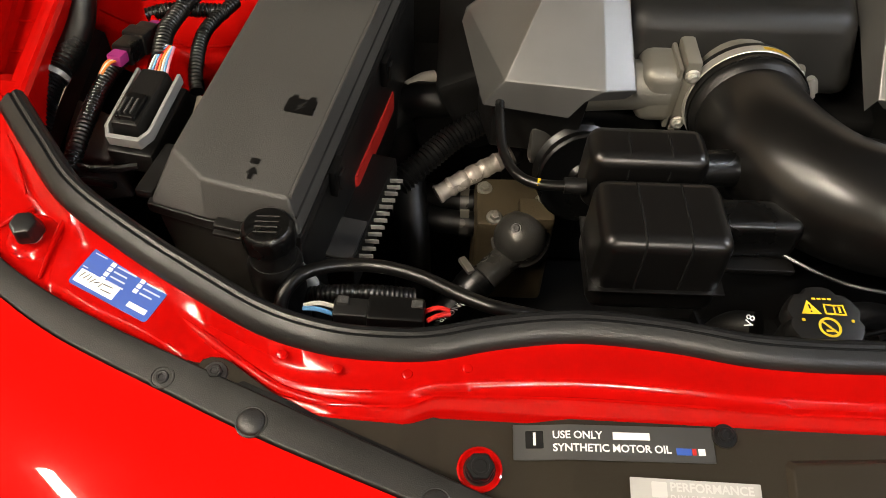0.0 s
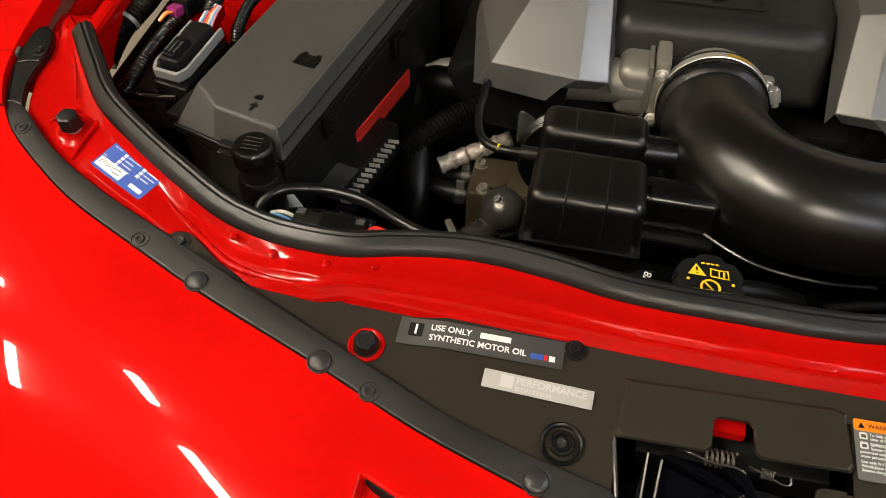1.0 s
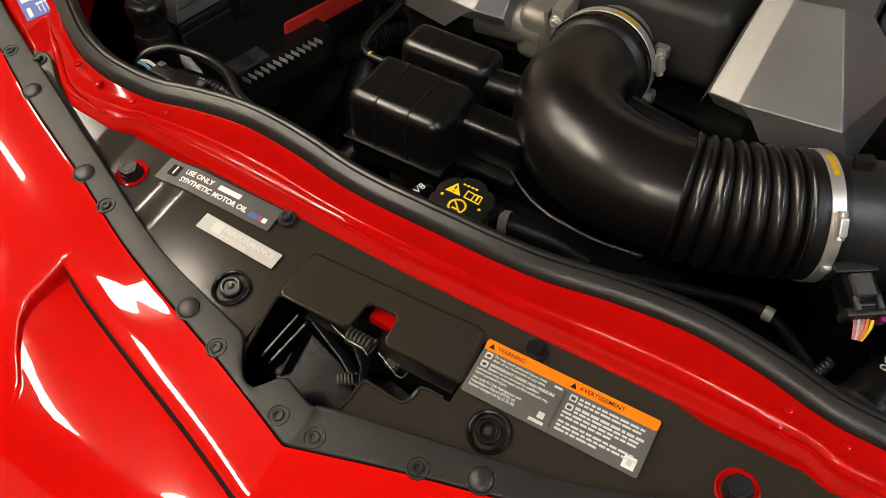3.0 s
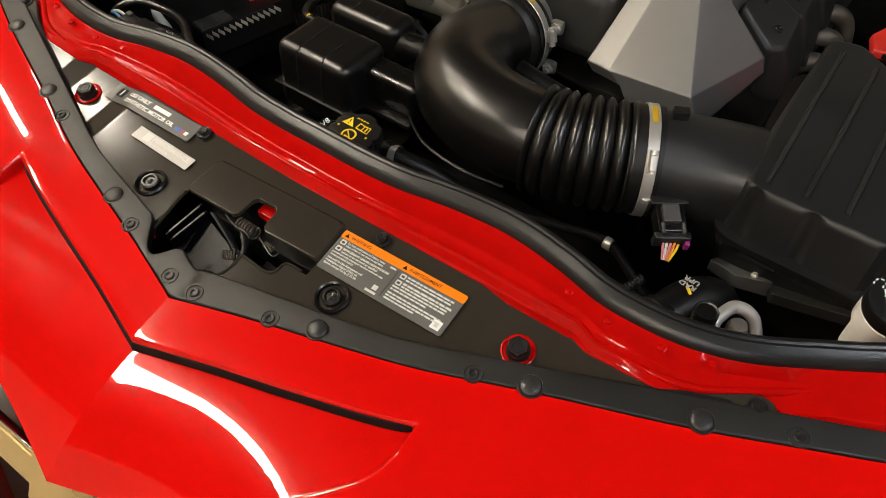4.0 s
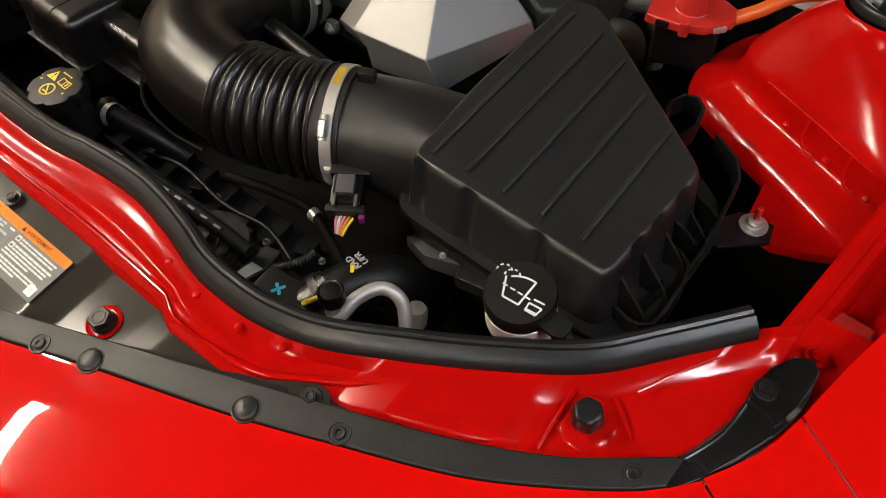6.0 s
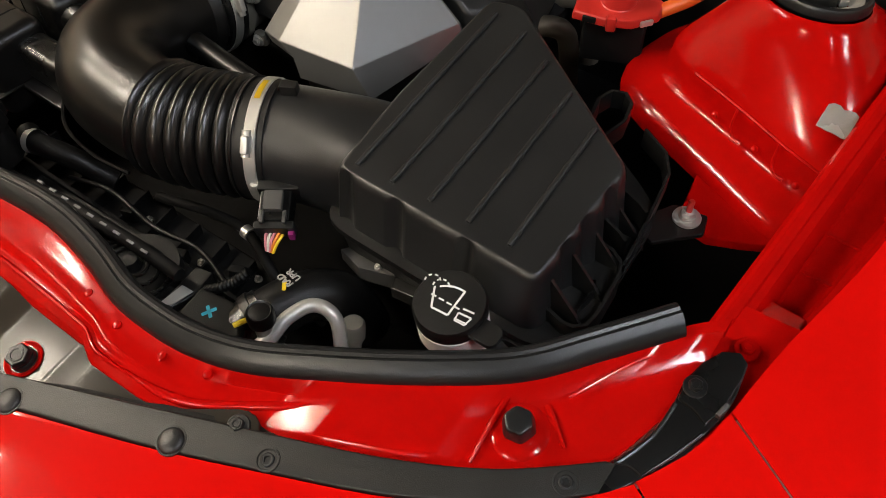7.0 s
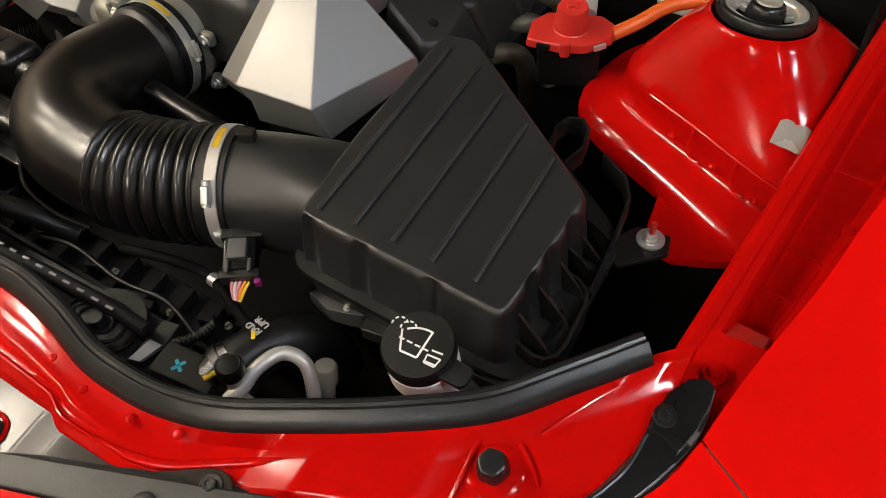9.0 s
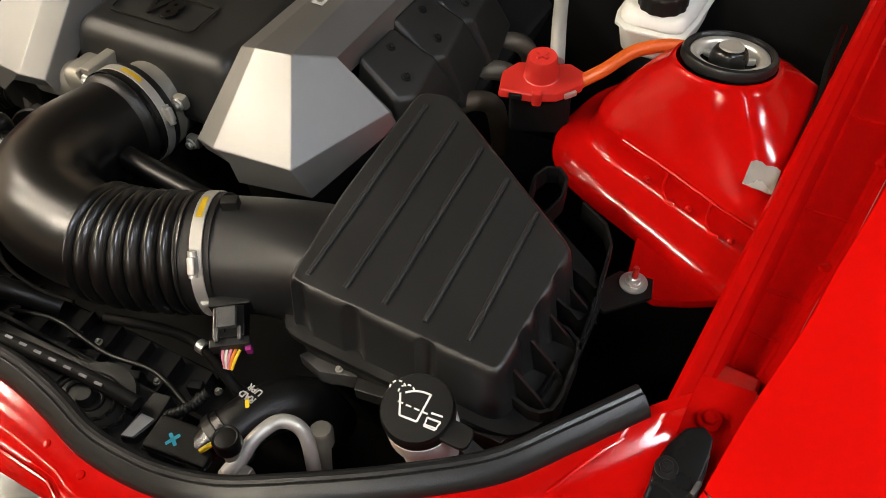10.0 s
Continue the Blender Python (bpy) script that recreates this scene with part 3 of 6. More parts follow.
for sg in (1, -1):
    # round sunk plugs
    plug = part("plug", lathe([(0.0178, -0.002), (0.0178, 0.0012), (0.0165, 0.0026), (0.0148, 0.0014), (0.0142, -0.003), (0.0105, -0.003), (0.0103, 0.003), (0.0088, 0.0045), (0.0066, 0.0045), (0.0058, 0.0025), (0.004, 0.0025)], 30), BLACK_GLOSS, shield, "round black plug", on_panel(sg * 0.132, -0.054, -0.001))
    part("screw", hex_bolt(0.0034, 0.0034, 1.2), DARK_CAST, plug, "worn steel screw", pose(0, 0, 0.0018))
    part("bolt", hex_bolt(0.006, 0.006, 1.5), BOLT, shield, "dark flanged bolt", on_panel(sg * 0.132, 0.024 + 0.004 * (sg < 0), 0.0))
    # outer fixing: a big hexagon in a red-rimmed hole
    fix = part("fixing", hex_bolt(0.011, 0.0105, 1.0), BOLT, shield, "large black hexagon bolt", on_panel(sg * 0.311, 0.001, -0.0072))
    part("rim", lathe([(0.0162, -0.002), (0.0166, 0.0006), (0.0152, 0.0012), (0.0118, -0.001)], 30), RED_BAY, fix, "red rim round the bolt")
    # outer bracket with its bolt
    tab = [(0.442, 0.032), (0.462, 0.046), (0.48, 0.0575), (0.5, 0.0708), (0.508, 0.0742), (0.5155, 0.0745), (0.522, 0.0722), (0.526, 0.067), (0.5285, 0.059), (0.52, 0.05), (0.47, 0.024)]
    part("tab", prism([(sg * x, y, P(y) - 0.006) for x, y in tab], [(sg * x, y, P(y) + 0.0028) for x, y in tab], 0.0018, 3), BLACK_SATIN, shield, "fixing tab with a rounded end")
    part("bolt", hex_bolt(0.0058, 0.0055, 1.6), BOLT, shield, "dark flanged bolt", on_panel(sg * 0.51, 0.0612, 0.0026))
    # gap along the trim rail: a near-black strip stands in for its shade
    gap = []
    for i in range(31):
        x = 0.25 + 0.247 * i / 30
        y, w = y_at(INNER, x) - 0.003, 0.0085 * (1 - ease(0.488, 0.4985, x)) * (0.45 + 0.55 * ease(0.25, 0.38, x))
        rise = 0.0045 * ease(0.432, 0.452, x) - sink(x)
        gap.append([Vector((sg * x, y, P(y) - 0.0012 + rise)), Vector((sg * x, y + 0.6 * w, P(y + 0.6 * w) - 0.0012 + rise)), Vector((sg * x, y + w, P(y + w) - 0.0018 + rise))])
    part("gap_gasket", grid(gap, 0.001), SHADOW_BLACK, shield, "near-black strip for the shaded gap along the trim rail")

# trim rail with its push pins
rail = thing("trim_rail", "grained black plastic trim rail with push pins along the fascia edge", "trim rail")


def rail_half(sign):
    rows = []
    n = 110
    for i in range(n + 1):
        x = 0.004 + (0.752 - 0.004) * i / n if sign > 0 else -0.012 + (0.752 + 0.012) * i / n
        ax = abs(x)
        b, a = y_at(EDGE, ax) + 0.0015, y_at(INNER, ax)
        if sign < 0 and ax < 0.1:
            # cut back round the latch
            a = min(a, b + 0.0065 + 0.03 * ease(0.06, 0.1, ax) + 0.03 * ease(0.055, 0.03, ax))
        col = []
        for f, h in ((0, -0.008), (0.0, 0.0045), (0.012, 0.006), (0.04, 0.0067), (0.08, 0.0068), (0.5, 0.0068), (0.92, 0.0068), (0.96, 0.0066), (0.985, 0.0058), (1.0, 0.004), (1.0, -0.006)):
            y = b + (a - b) * f
            col.append(Vector((sign * x, y, P(y) + h)))
        rows.append(col)
    part("rail", grid(rows, 0.0012), BLACK_GRAIN, rail, sharp=50)
    if sign:
        for x, y in ((0.147, -0.091), (0.342, -0.029), (0.477, 0.0235)):
            part("push_pin", lathe([(0.0103, -0.001), (0.01, 0.0008), (0.0088, 0.0021), (0.0063, 0.003), (0.0032, 0.0035), (0.001, 0.0036)], 26), PIN, rail, "domed black push pin", on_panel(sign * x, y, 0.0068))
            part("pin_seat", lathe([(0.012, -0.001), (0.0118, 0.0003), (0.011, 0.0004), (0.01, -0.0002)], 26), BLACK_GRAIN, rail, "", on_panel(sign * x, y, 0.0068))
        for x, y in ((0.101, -0.1075), (0.2935, -0.047), (0.548, 0.0545), (0.731, 0.16), (0.018, -0.128)):
            seat = part("screw_seat", lathe([(0.0096, -0.001), (0.0092, 0.0008), (0.008, 0.0008), (0.0072, -0.0008), (0.0034, -0.0008)], 22), BLACK_GRAIN, rail, "", on_panel(sign * x, y, 0.0068))
            part("screw", lathe([(0.0053, -0.001), (0.0051, 0.0012), (0.0041, 0.0018), (0.0024, 0.0016), (0.0022, 0.0003), (0.001, 0.0003)], 16), BOLT, seat, "black screw")


both(rail_half)


# the rail's end piece, turning back along the fender
def rail_end(sign):
    end = thing("rail_end", "black plastic end piece of the trim rail by the fender", "trim rail", group="rail ends")
    out = [(0.742, 0.153), (0.758, 0.1715), (0.772, 0.193), (0.783, 0.218), (0.791, 0.24), (0.796, 0.26), (0.7965, 0.277), (0.795, 0.29), (0.793, 0.304), (0.7845, 0.3095), (0.773, 0.303),
           (0.765, 0.286), (0.7615, 0.268), (0.763, 0.252), (0.762, 0.225), (0.757, 0.207), (0.75, 0.189)]
    part("plate", prism([(sign * x, y, P(y) - 0.004) for x, y in out], [(sign * x, y, P(y) + 0.0035) for x, y in out], 0.0012), BLACK_GLOSS, end)
    # upper tongue with the screw, ending in a step over the lower web
    tongue = [(0.7945, 0.292), (0.7925, 0.3025), (0.7845, 0.308), (0.774, 0.3015), (0.766, 0.2855), (0.7625, 0.268), (0.764, 0.2535), (0.776, 0.252), (0.7885, 0.2465), (0.7935, 0.262)]
    part("tongue", prism([(sign * x, y, P(y) + 0.002) for x, y in tongue], [(sign * x, y, P(y) + 0.0062) for x, y in tongue], 0.0015), BLACK_GLOSS, end)
    # raised rims along both edges
    for rim_line, r in ((((0.752, 0.192), (0.7585, 0.2075), (0.7635, 0.2255), (0.7645, 0.25)), 0.0018), (((0.7695, 0.1925), (0.7805, 0.2175), (0.789, 0.2405)), 0.0012), (((0.75, 0.191), (0.76, 0.1945), (0.7705, 0.1925)), 0.0014)):
        part("rim", sweep([(sign * x, y, P(y) + 0.0035) for x, y in rim_line], r, 8, 5), BLACK_GLOSS, end)
    part("edge_clip", rbox(0.004, 0.012, 0.006, 0.001), LID_GRAIN, end, "worn grey clip", pose(sign * 0.7935, 0.2615, P(0.2615) + 0.004, 9, 0, sign * -12))
    part("screw", hex_bolt(0.0056, 0.005, 1.55), BOLT, end, "black flanged screw", on_panel(sign * 0.77, 0.267, 0.0062))


both(rail_end)


# hood stops
def hood_stop(sign):
    stop = thing("hood_stop", "black rubber hexagonal hood stop screwed into a red boss", "hood stop", on_panel(sign * 0.683, 0.176, -0.001), group="hood stops")
    part("screw", lathe([(0.008, -0.01), (0.008, 0.008)], 14), STEEL, stop)
    h = [(0.0142 * math.cos(radians(60 * k + 10)), 0.0142 * math.sin(radians(60 * k + 10))) for k in range(6)]
    part("cap", prism([(x, y, 0.004) for x, y in h], [(x * 0.8, y * 0.8, 0.021) for x, y in h], 0.003, 2), RUBBER, stop)
    # raised boss in the panel
    part("boss", lathe([(0.026, -0.003), (0.022, 0.0), (0.018, 0.0018), (0.013, 0.0022), (0.01, 0.002)], 26), RED_BAY, cross, "red raised boss", on_panel(sign * 0.683, 0.176, -0.004))
    for a, b in (((0.662, 0.193), (0.667, 0.138)), ((0.69, 0.202), (0.716, 0.183))):
        p, q = [Vector((sign * x, y, P(y) - 0.003)) for x, y in (a, b)]
        part("crease", sweep([p, p.lerp(q, 0.5) + Vector((0, 0, 0.002)), q], lambda t: 0.003 * (1 - 0.5 * t), 8, 4), RED_BAY, cross)
    part("crease", sweep([(sign * 0.7, 0.215, P(0.215) + 0.0), (sign * 0.725, 0.262, P(0.262) + 0.002), (sign * 0.747, 0.292, P(0.292) - 0.001)], 0.0013, 8, 6), RED_BAY, cross)
    # pressed bead that runs out across the pad
    bead = [(0.4, 0.0415), (0.43, 0.0445), (0.4505, 0.0498), (0.468, 0.0575), (0.4972, 0.0762), (0.5306, 0.0976), (0.5555, 0.1145)]
    part("bead", sweep([(sign * x, y, P(y) + pad_level(x) * ease(0.35, 0.5, x) + 0.0045 * (1 - ease(0.4, 0.5, x)) - 0.0012) for x, y in bead], lambda t: 0.0042 * (1 - 0.75 * ease(0.72, 1, t)) * (0.4 + 0.6 * ease(0, 0.25, t)), 12, 8), RED_BAY, cross, "pressed bead in the panel")
    for x, y in ((0.321, 0.07), (0.366, 0.064), (0.419, 0.066), (0.462, 0.076)):
        part("weld_nub", lathe([(0.0042, -0.001), (0.0036, 0.0012), (0.0015, 0.002)], 12), RED_BAY, cross, "", on_panel(sign * x, y, 0.0058))


both(hood_stop)


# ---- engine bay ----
# bay panels coloured near-black to stand in for deep shade
tray = thing("bay_liner", "near-black inner panels and floor standing in for deep shade in the bay", "liner")
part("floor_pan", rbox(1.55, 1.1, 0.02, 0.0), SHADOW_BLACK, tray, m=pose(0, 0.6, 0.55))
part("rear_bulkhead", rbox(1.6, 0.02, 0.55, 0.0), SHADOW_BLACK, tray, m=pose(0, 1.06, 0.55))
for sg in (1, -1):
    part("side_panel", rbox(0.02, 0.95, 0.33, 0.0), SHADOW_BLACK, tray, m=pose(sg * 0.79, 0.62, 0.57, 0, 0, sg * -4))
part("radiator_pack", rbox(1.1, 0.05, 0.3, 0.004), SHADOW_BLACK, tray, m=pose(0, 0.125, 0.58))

# engine block under the covers, its castings coloured near-black as if in shade
block = thing("engine_block", "cast engine block coloured near-black for the shade beneath the covers", "engine")
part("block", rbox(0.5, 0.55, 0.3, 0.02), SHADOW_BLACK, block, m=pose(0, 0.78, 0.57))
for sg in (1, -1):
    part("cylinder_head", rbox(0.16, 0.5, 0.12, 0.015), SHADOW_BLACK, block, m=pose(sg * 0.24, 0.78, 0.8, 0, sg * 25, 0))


# silver covers on both cylinder banks
def bank_cover(sign):
    cov = thing("bank_cover", "faceted silver-painted plastic engine cover", "engine cover", group="bank covers")
    V = lambda x, y, z: Vector((sign * x, y, z))
    apex, left, right = V(0.281, 0.448, 0.957), V(0.17, 0.441, 0.953), V(0.322, 0.597, 0.95)
    mid, inner, outer = V(0.229, 0.545, 1.037), V(0.177, 0.542, 1.033), V(0.258, 0.587, 1.016)
    tip, tip_top = V(0.134, 0.452, 0.947), V(0.146, 0.55, 1.022)
    binner, bmid, bouter, btip = V(0.182, 0.95, 1.05), V(0.22, 0.95, 1.056), V(0.266, 0.95, 1.03), V(0.155, 0.95, 1.035)
    a2, l2, r2 = V(0.303, 0.45, 0.922), V(0.208, 0.432, 0.922), V(0.328, 0.6, 0.928)
    notch, t2 = V(0.19, 0.442, 0.938), V(0.145, 0.452, 0.935)
    bm = bmesh.new()
    f = lambda *p: bm.faces.new([bm.verts.new(q) for q in p])
    f(apex, mid, inner, left)
    f(apex, right, outer, mid)
    f(inner, mid, bmid, binner)
    f(mid, outer, bouter, bmid)
    f(left, inner, tip_top, tip)
    f(inner, binner, btip, tip_top)
    f(tip, tip_top, tip_top + V(-0.012, 0.002, -0.05), tip + V(-0.006, 0.004, -0.02))
    f(tip_top, btip, btip + V(-0.012, 0, -0.05), tip_top + V(-0.012, 0.002, -0.05))
    f(right, outer, outer + V(0.006, 0.01, -0.03), r2)
    f(outer, bouter, bouter + V(0.006, 0, -0.03), outer + V(0.006, 0.01, -0.03))
    f(apex, left, notch, l2, a2)
    f(left, tip, t2, notch)
    f(right, apex, a2, r2)
    bmesh.ops.remove_doubles(bm, verts=bm.verts, dist=0.0003)
    bevelled(bm, 0.0016, 2, 8)
    part("shell", bm, SILVER, cov, sharp=14)
    low = prism([V(0.29, 0.47, 0.84), V(0.19, 0.46, 0.84), V(0.16, 0.93, 0.86), V(0.25, 0.93, 0.86), V(0.32, 0.6, 0.84)],
                [V(0.29, 0.465, 0.93), V(0.18, 0.46, 0.935), V(0.165, 0.93, 0.99), V(0.25, 0.93, 0.98), V(0.318, 0.6, 0.93)], 0.004)
    part("skirt", low, BLACK, cov, "dark skirt under the cover")
    return cov


covers = both(bank_cover)

# centre cover over the intake
centre = thing("intake_cover", "black textured plastic intake cover with an embossed badge panel", "engine cover")
out = [(-0.135, 0.528), (0.12, 0.534), (0.135, 0.6), (0.1, 0.98), (-0.1, 0.98), (-0.145, 0.6)]
part("cover", prism([(x * 1.16, y - 0.03 * (y < 0.56), 0.9) for x, y in out], [(x, y, 0.997 + 0.05 * (y - 0.53)) for x, y in out], 0.022, 4), BLACK_GRAIN, centre, sharp=45)
badge_m = pose(-0.03, 0.595, 1.0035, 3, 0, 1)
ring_out, ring_in = rounded(0.15, 0.062, 0.008), rounded(0.14, 0.052, 0.006)
part("badge_frame", grid([[(x, y, 0) for x, y in ring_out + ring_out[:1]], [(x, y, 0.0022) for x, y in ring_out + ring_out[:1]], [(x, y, 0.0022) for x, y in ring_in + ring_in[:1]], [(x, y, 0) for x, y in ring_in + ring_in[:1]]]), BLACK_GRAIN, centre, "raised badge frame", badge_m)
lettering("engine_letters", "V8", 0.05, BLACK_GLOSS, centre, badge_m @ pose(0, 0, 0.0012), bold=0.002, depth=0.0012, label="embossed letters V8")

# ribbed black shields on the outer bank
shieldr = thing("coil_shield", "black ribbed plastic coil shield beside the silver cover", "engine cover")
for k in range(3):
    o = Vector((-0.005 * k, 0.088 * k, 0.003 * k))
    top = [Vector(p) + o for p in ((0.268, 0.618, 1.0), (0.272, 0.69, 1.003), (0.33, 0.698, 0.97), (0.337, 0.63, 0.955), (0.322, 0.612, 0.956))]
    low = [Vector(p) + o for p in ((0.262, 0.6, 0.93), (0.262, 0.71, 0.93), (0.355, 0.72, 0.9), (0.372, 0.63, 0.88), (0.335, 0.598, 0.88))]
    seg = part("segment", prism(low, top, 0.006, 3), BLACK_GRAIN, shieldr)
    for bx, by in ((0.285, 0.665), (0.318, 0.645)):
        part("bolt", hex_bolt(0.0045, 0.005, 1.4), BOLT, seg, "", pose(bx + o.x, by + o.y, 0.991 - 0.62 * (bx - 0.285) - 0.1 * (0.665 - by) + o.z, 0, 30, 0))

# throttle body
throttle = thing("throttle_body", "cast aluminium throttle body on the intake", "throttle body")
part("housing", moved(lathe([(0.05, 0), (0.056, 0.004), (0.056, 0.04), (0.061, 0.042), (0.061, 0.054), (0.05, 0.056)], 30), pose(-0.005, 0.545, 0.915, 90, 0, 0)), CAST, throttle)
part("motor_housing", sweep([(-0.09, 0.495, 0.925), (-0.15, 0.493, 0.922), (-0.2, 0.49, 0.92)], lambda t: 0.029 if t < 0.9 else 0.024, 24, 8), CAST, throttle)
part("gear_case", moved(rbox(0.05, 0.06, 0.075, 0.016, 4), pose(-0.1, 0.497, 0.885)), CAST, throttle)
part("flange", rbox(0.018, 0.055, 0.1, 0.004), CAST, throttle, m=pose(-0.071, 0.5, 0.872))
part("rib", rbox(0.006, 0.06, 0.085, 0.002), CAST, throttle, m=pose(-0.085, 0.5, 0.88))
for z in (0.888, 0.955):
    part("bolt", hex_bolt(0.006, 0.007, 1.4), STEEL, throttle, "steel bolt", pose(-0.071, 0.472, z, 90, 0, 0))
for x, z in ((0.058, 0.94), (-0.07, 0.955), (0.055, 0.872)):
    part("ear", moved(rbox(0.02, 0.02, 0.014, 0.005), pose(x, 0.512, z, 90, 0, 0)), CAST, throttle)
    part("bolt", hex_bolt(0.0062, 0.007, 1.4), STEEL, throttle, "steel bolt", pose(x, 0.499, z, 90, 0, 0))


# intake duct: elbow, bellows, tube
duct = thing("intake_duct", "smooth black plastic air intake duct with a ribbed bellows", "air duct")
ELBOW = [(-0.004, 0.478, 0.918), (-0.004, 0.42, 0.93), (0.002, 0.365, 0.94), (0.028, 0.312, 0.947), (0.075, 0.28, 0.95), (0.13, 0.272, 0.95), (0.17, 0.276, 0.95)]
part("elbow", sweep(ELBOW, lambda t: 0.058 + 0.004 * math.sin(t * math.pi), 40, 14), DUCT, duct)
BELL = [(0.165, 0.2755, 0.95), (0.195, 0.281, 0.95), (0.23, 0.293, 0.95), (0.268, 0.31, 0.95)]
part("bellows", sweep(BELL, lambda t: 0.0575 + 0.0085 * abs(math.cos(t * 7 * math.pi)) ** 0.7, 40, 10, even=140), DUCT, duct, "ribbed bellows", sharp=60)
part("collar", sweep([(0.262, 0.307, 0.95), (0.295, 0.323, 0.95)], 0.064, 40, 4), BLACK, duct)
part("seam", sweep([(-0.06, 0.36, 0.905), (-0.035, 0.28, 0.912), (0.03, 0.222, 0.915), (0.1, 0.207, 0.915), (0.16, 0.212, 0.915)], 0.0022, 6), BLACK_GLOSS, duct)


def clamp(name, c, axis, r, screw_dir, mark=-1):
    """A worm-drive band round a tube."""
    ax = Vector(axis).normalized()
    turn = ax.to_track_quat("Z", "Y").to_matrix().to_4x4()
    cl = thing(name, "steel worm-drive hose clamp with a yellow paint mark", "hose clamp", Matrix.Translation(c) @ turn, group="hose clamps")
    band = [[(rr * math.cos(2 * math.pi * k / 48), rr * math.sin(2 * math.pi * k / 48), z) for k in range(48)] for rr, z in ((r, -0.0065), (r + 0.0012, -0.006), (r + 0.0012, 0.006), (r, 0.0065))]
    part("band", grid(band, wrap=True), STEEL, cl)
    d = turn.inverted().to_3x3() @ Vector(screw_dir)
    a = math.degrees(math.atan2(d.y, d.x))
    m = pose(0, 0, 0, 0, 0, a) @ pose(r + 0.002, 0, 0)
    part("housing", rbox(0.008, 0.018, 0.014, 0.002), STEEL, cl, m=m @ pose(0, 0, 0, 0, 90, 0) @ pose(0, 0, -0.002))
    part("worm", sweep([(0.005, -0.014, 0), (0.005, 0.012, 0)], 0.0045, 12, 2), STEEL, cl, m=m)
    part("paint_mark", grid([[((r + 0.0016) * math.cos(radians(a + mark * q)), (r + 0.0016) * math.sin(radians(a + mark * q)), z) for q in range(42, 72, 3)] for z in (-0.003, 0.003)], 0.0002, down=(0, 0, 0.2)), YELLOW, cl, "yellow paint mark")
    return cl


clamp("hose_clamp", (0.283, 0.317, 0.95), (0.88, 0.45, 0), 0.0645, (0.2, -0.75, 0.62))
clamp("hose_clamp", (-0.004, 0.471, 0.9215), (0, -1, 0.15), 0.0668, (0.9, 0, 0.3), 1)
part("cuff", sweep([(-0.004, 0.44, 0.926), (-0.004, 0.45, 0.9245), (-0.004, 0.488, 0.919)], lambda t: 0.059 + 0.0065 * min(1, t * 6), 40, 6), BLACK, duct, "thick rubber cuff")
part("cuff_ring", sweep([(-0.004, 0.453, 0.9243), (-0.004, 0.458, 0.9235)], 0.0675, 40, 2), BLACK_GLOSS, duct)
# the tube beyond the clamp, squaring off into the lid's side
throat = []
axis_line = even_line(smooth_line([(0.29, 0.3205, 0.95), (0.33, 0.3365, 0.95), (0.37, 0.349, 0.949), (0.416, 0.358, 0.948)], 8), 22)
for k, o in enumerate(axis_line):
    t = (axis_line[min(k + 1, 22)] - axis_line[max(k - 1, 0)]).normalized()
    across, f = Vector((-t.y, t.x, 0)), ease(0.25, 1, k / 22)
    row = []
    for q in range(48):
        c, d = math.cos(2 * math.pi * q / 48), math.sin(2 * math.pi * q / 48)
        e = 1 - 0.35 * f
        row.append(o + across * math.copysign(abs(c) ** e, c) * (0.061 - 0.002 * f) + Vector((0, 0, math.copysign(abs(d) ** e, d) * (0.061 - 0.004 * f))))
    throat.append(row)
part("throat", grid(throat, wrap=True), LID_BLACK, duct, "plain black tube squaring off into the filter box", sharp=60)

part("hook", rbox(0.018, 0.012, 0.012, 0.002), BLACK, duct, "small moulded hook", pose(0.304, 0.337, 1.01, 0, 0, 28))

# slim pipe between the elbow and the airbox side
pipe = thing("breather_pipe", "slim black plastic breather pipe behind the intake duct", "pipe")
part("pipe", sweep([(0.06, 0.40, 0.93), (0.14, 0.40, 0.915), (0.24, 0.4, 0.9)], 0.014, 16), BLACK_GLOSS, pipe)

# resonator boxes
reso = thing("intake_resonator", "glossy black plastic intake resonator of two ribbed chambers", "resonator")
for nm, (x0, x1, y0, y1, zt, zb) in (("front_chamber", (-0.203, -0.077, 0.207, 0.297, 0.972, 0.87)), ("rear_chamber", (-0.203, -0.08, 0.312, 0.368, 0.975, 0.9))):
    ch = part(nm, moved(rbox(x1 - x0, y1 - y0, zt - zb, 0.014, 4, (0.96, 0.95)), pose((x0 + x1) / 2, (y0 + y1) / 2, zb)), DUCT, reso, sharp=60)
    # grooves drawn as near-black beads that stand in for their shade
    for f in (0.33, 0.66):
        xx = x0 + (x1 - x0) * f
        loop = [(xx, y0 + 0.001, zb + 0.03), (xx, y0 + 0.0025, zt - 0.014), (xx, y0 + 0.01, zt - 0.0025), (xx, y0 + 0.02, zt - 0.0003), (xx, y1 - 0.02, zt - 0.0003), (xx, y1 - 0.01, zt - 0.003)]
        part("groove", sweep(loop, 0.0014, 6, 4), SHADOW_BLACK, ch)
part("seam", moved(rbox(0.13, 0.095, 0.003, 0.0012), pose(-0.14, 0.2515, 0.905)), DUCT, reso)
part("front_neck", moved(rbox(0.09, 0.04, 0.05, 0.01, 3), pose(-0.045, 0.27, 0.905)), BLACK_GLOSS, reso)
part("neck_tray", moved(rbox(0.085, 0.045, 0.008, 0.003, 2), pose(-0.042, 0.258, 0.9)), DUCT, reso)
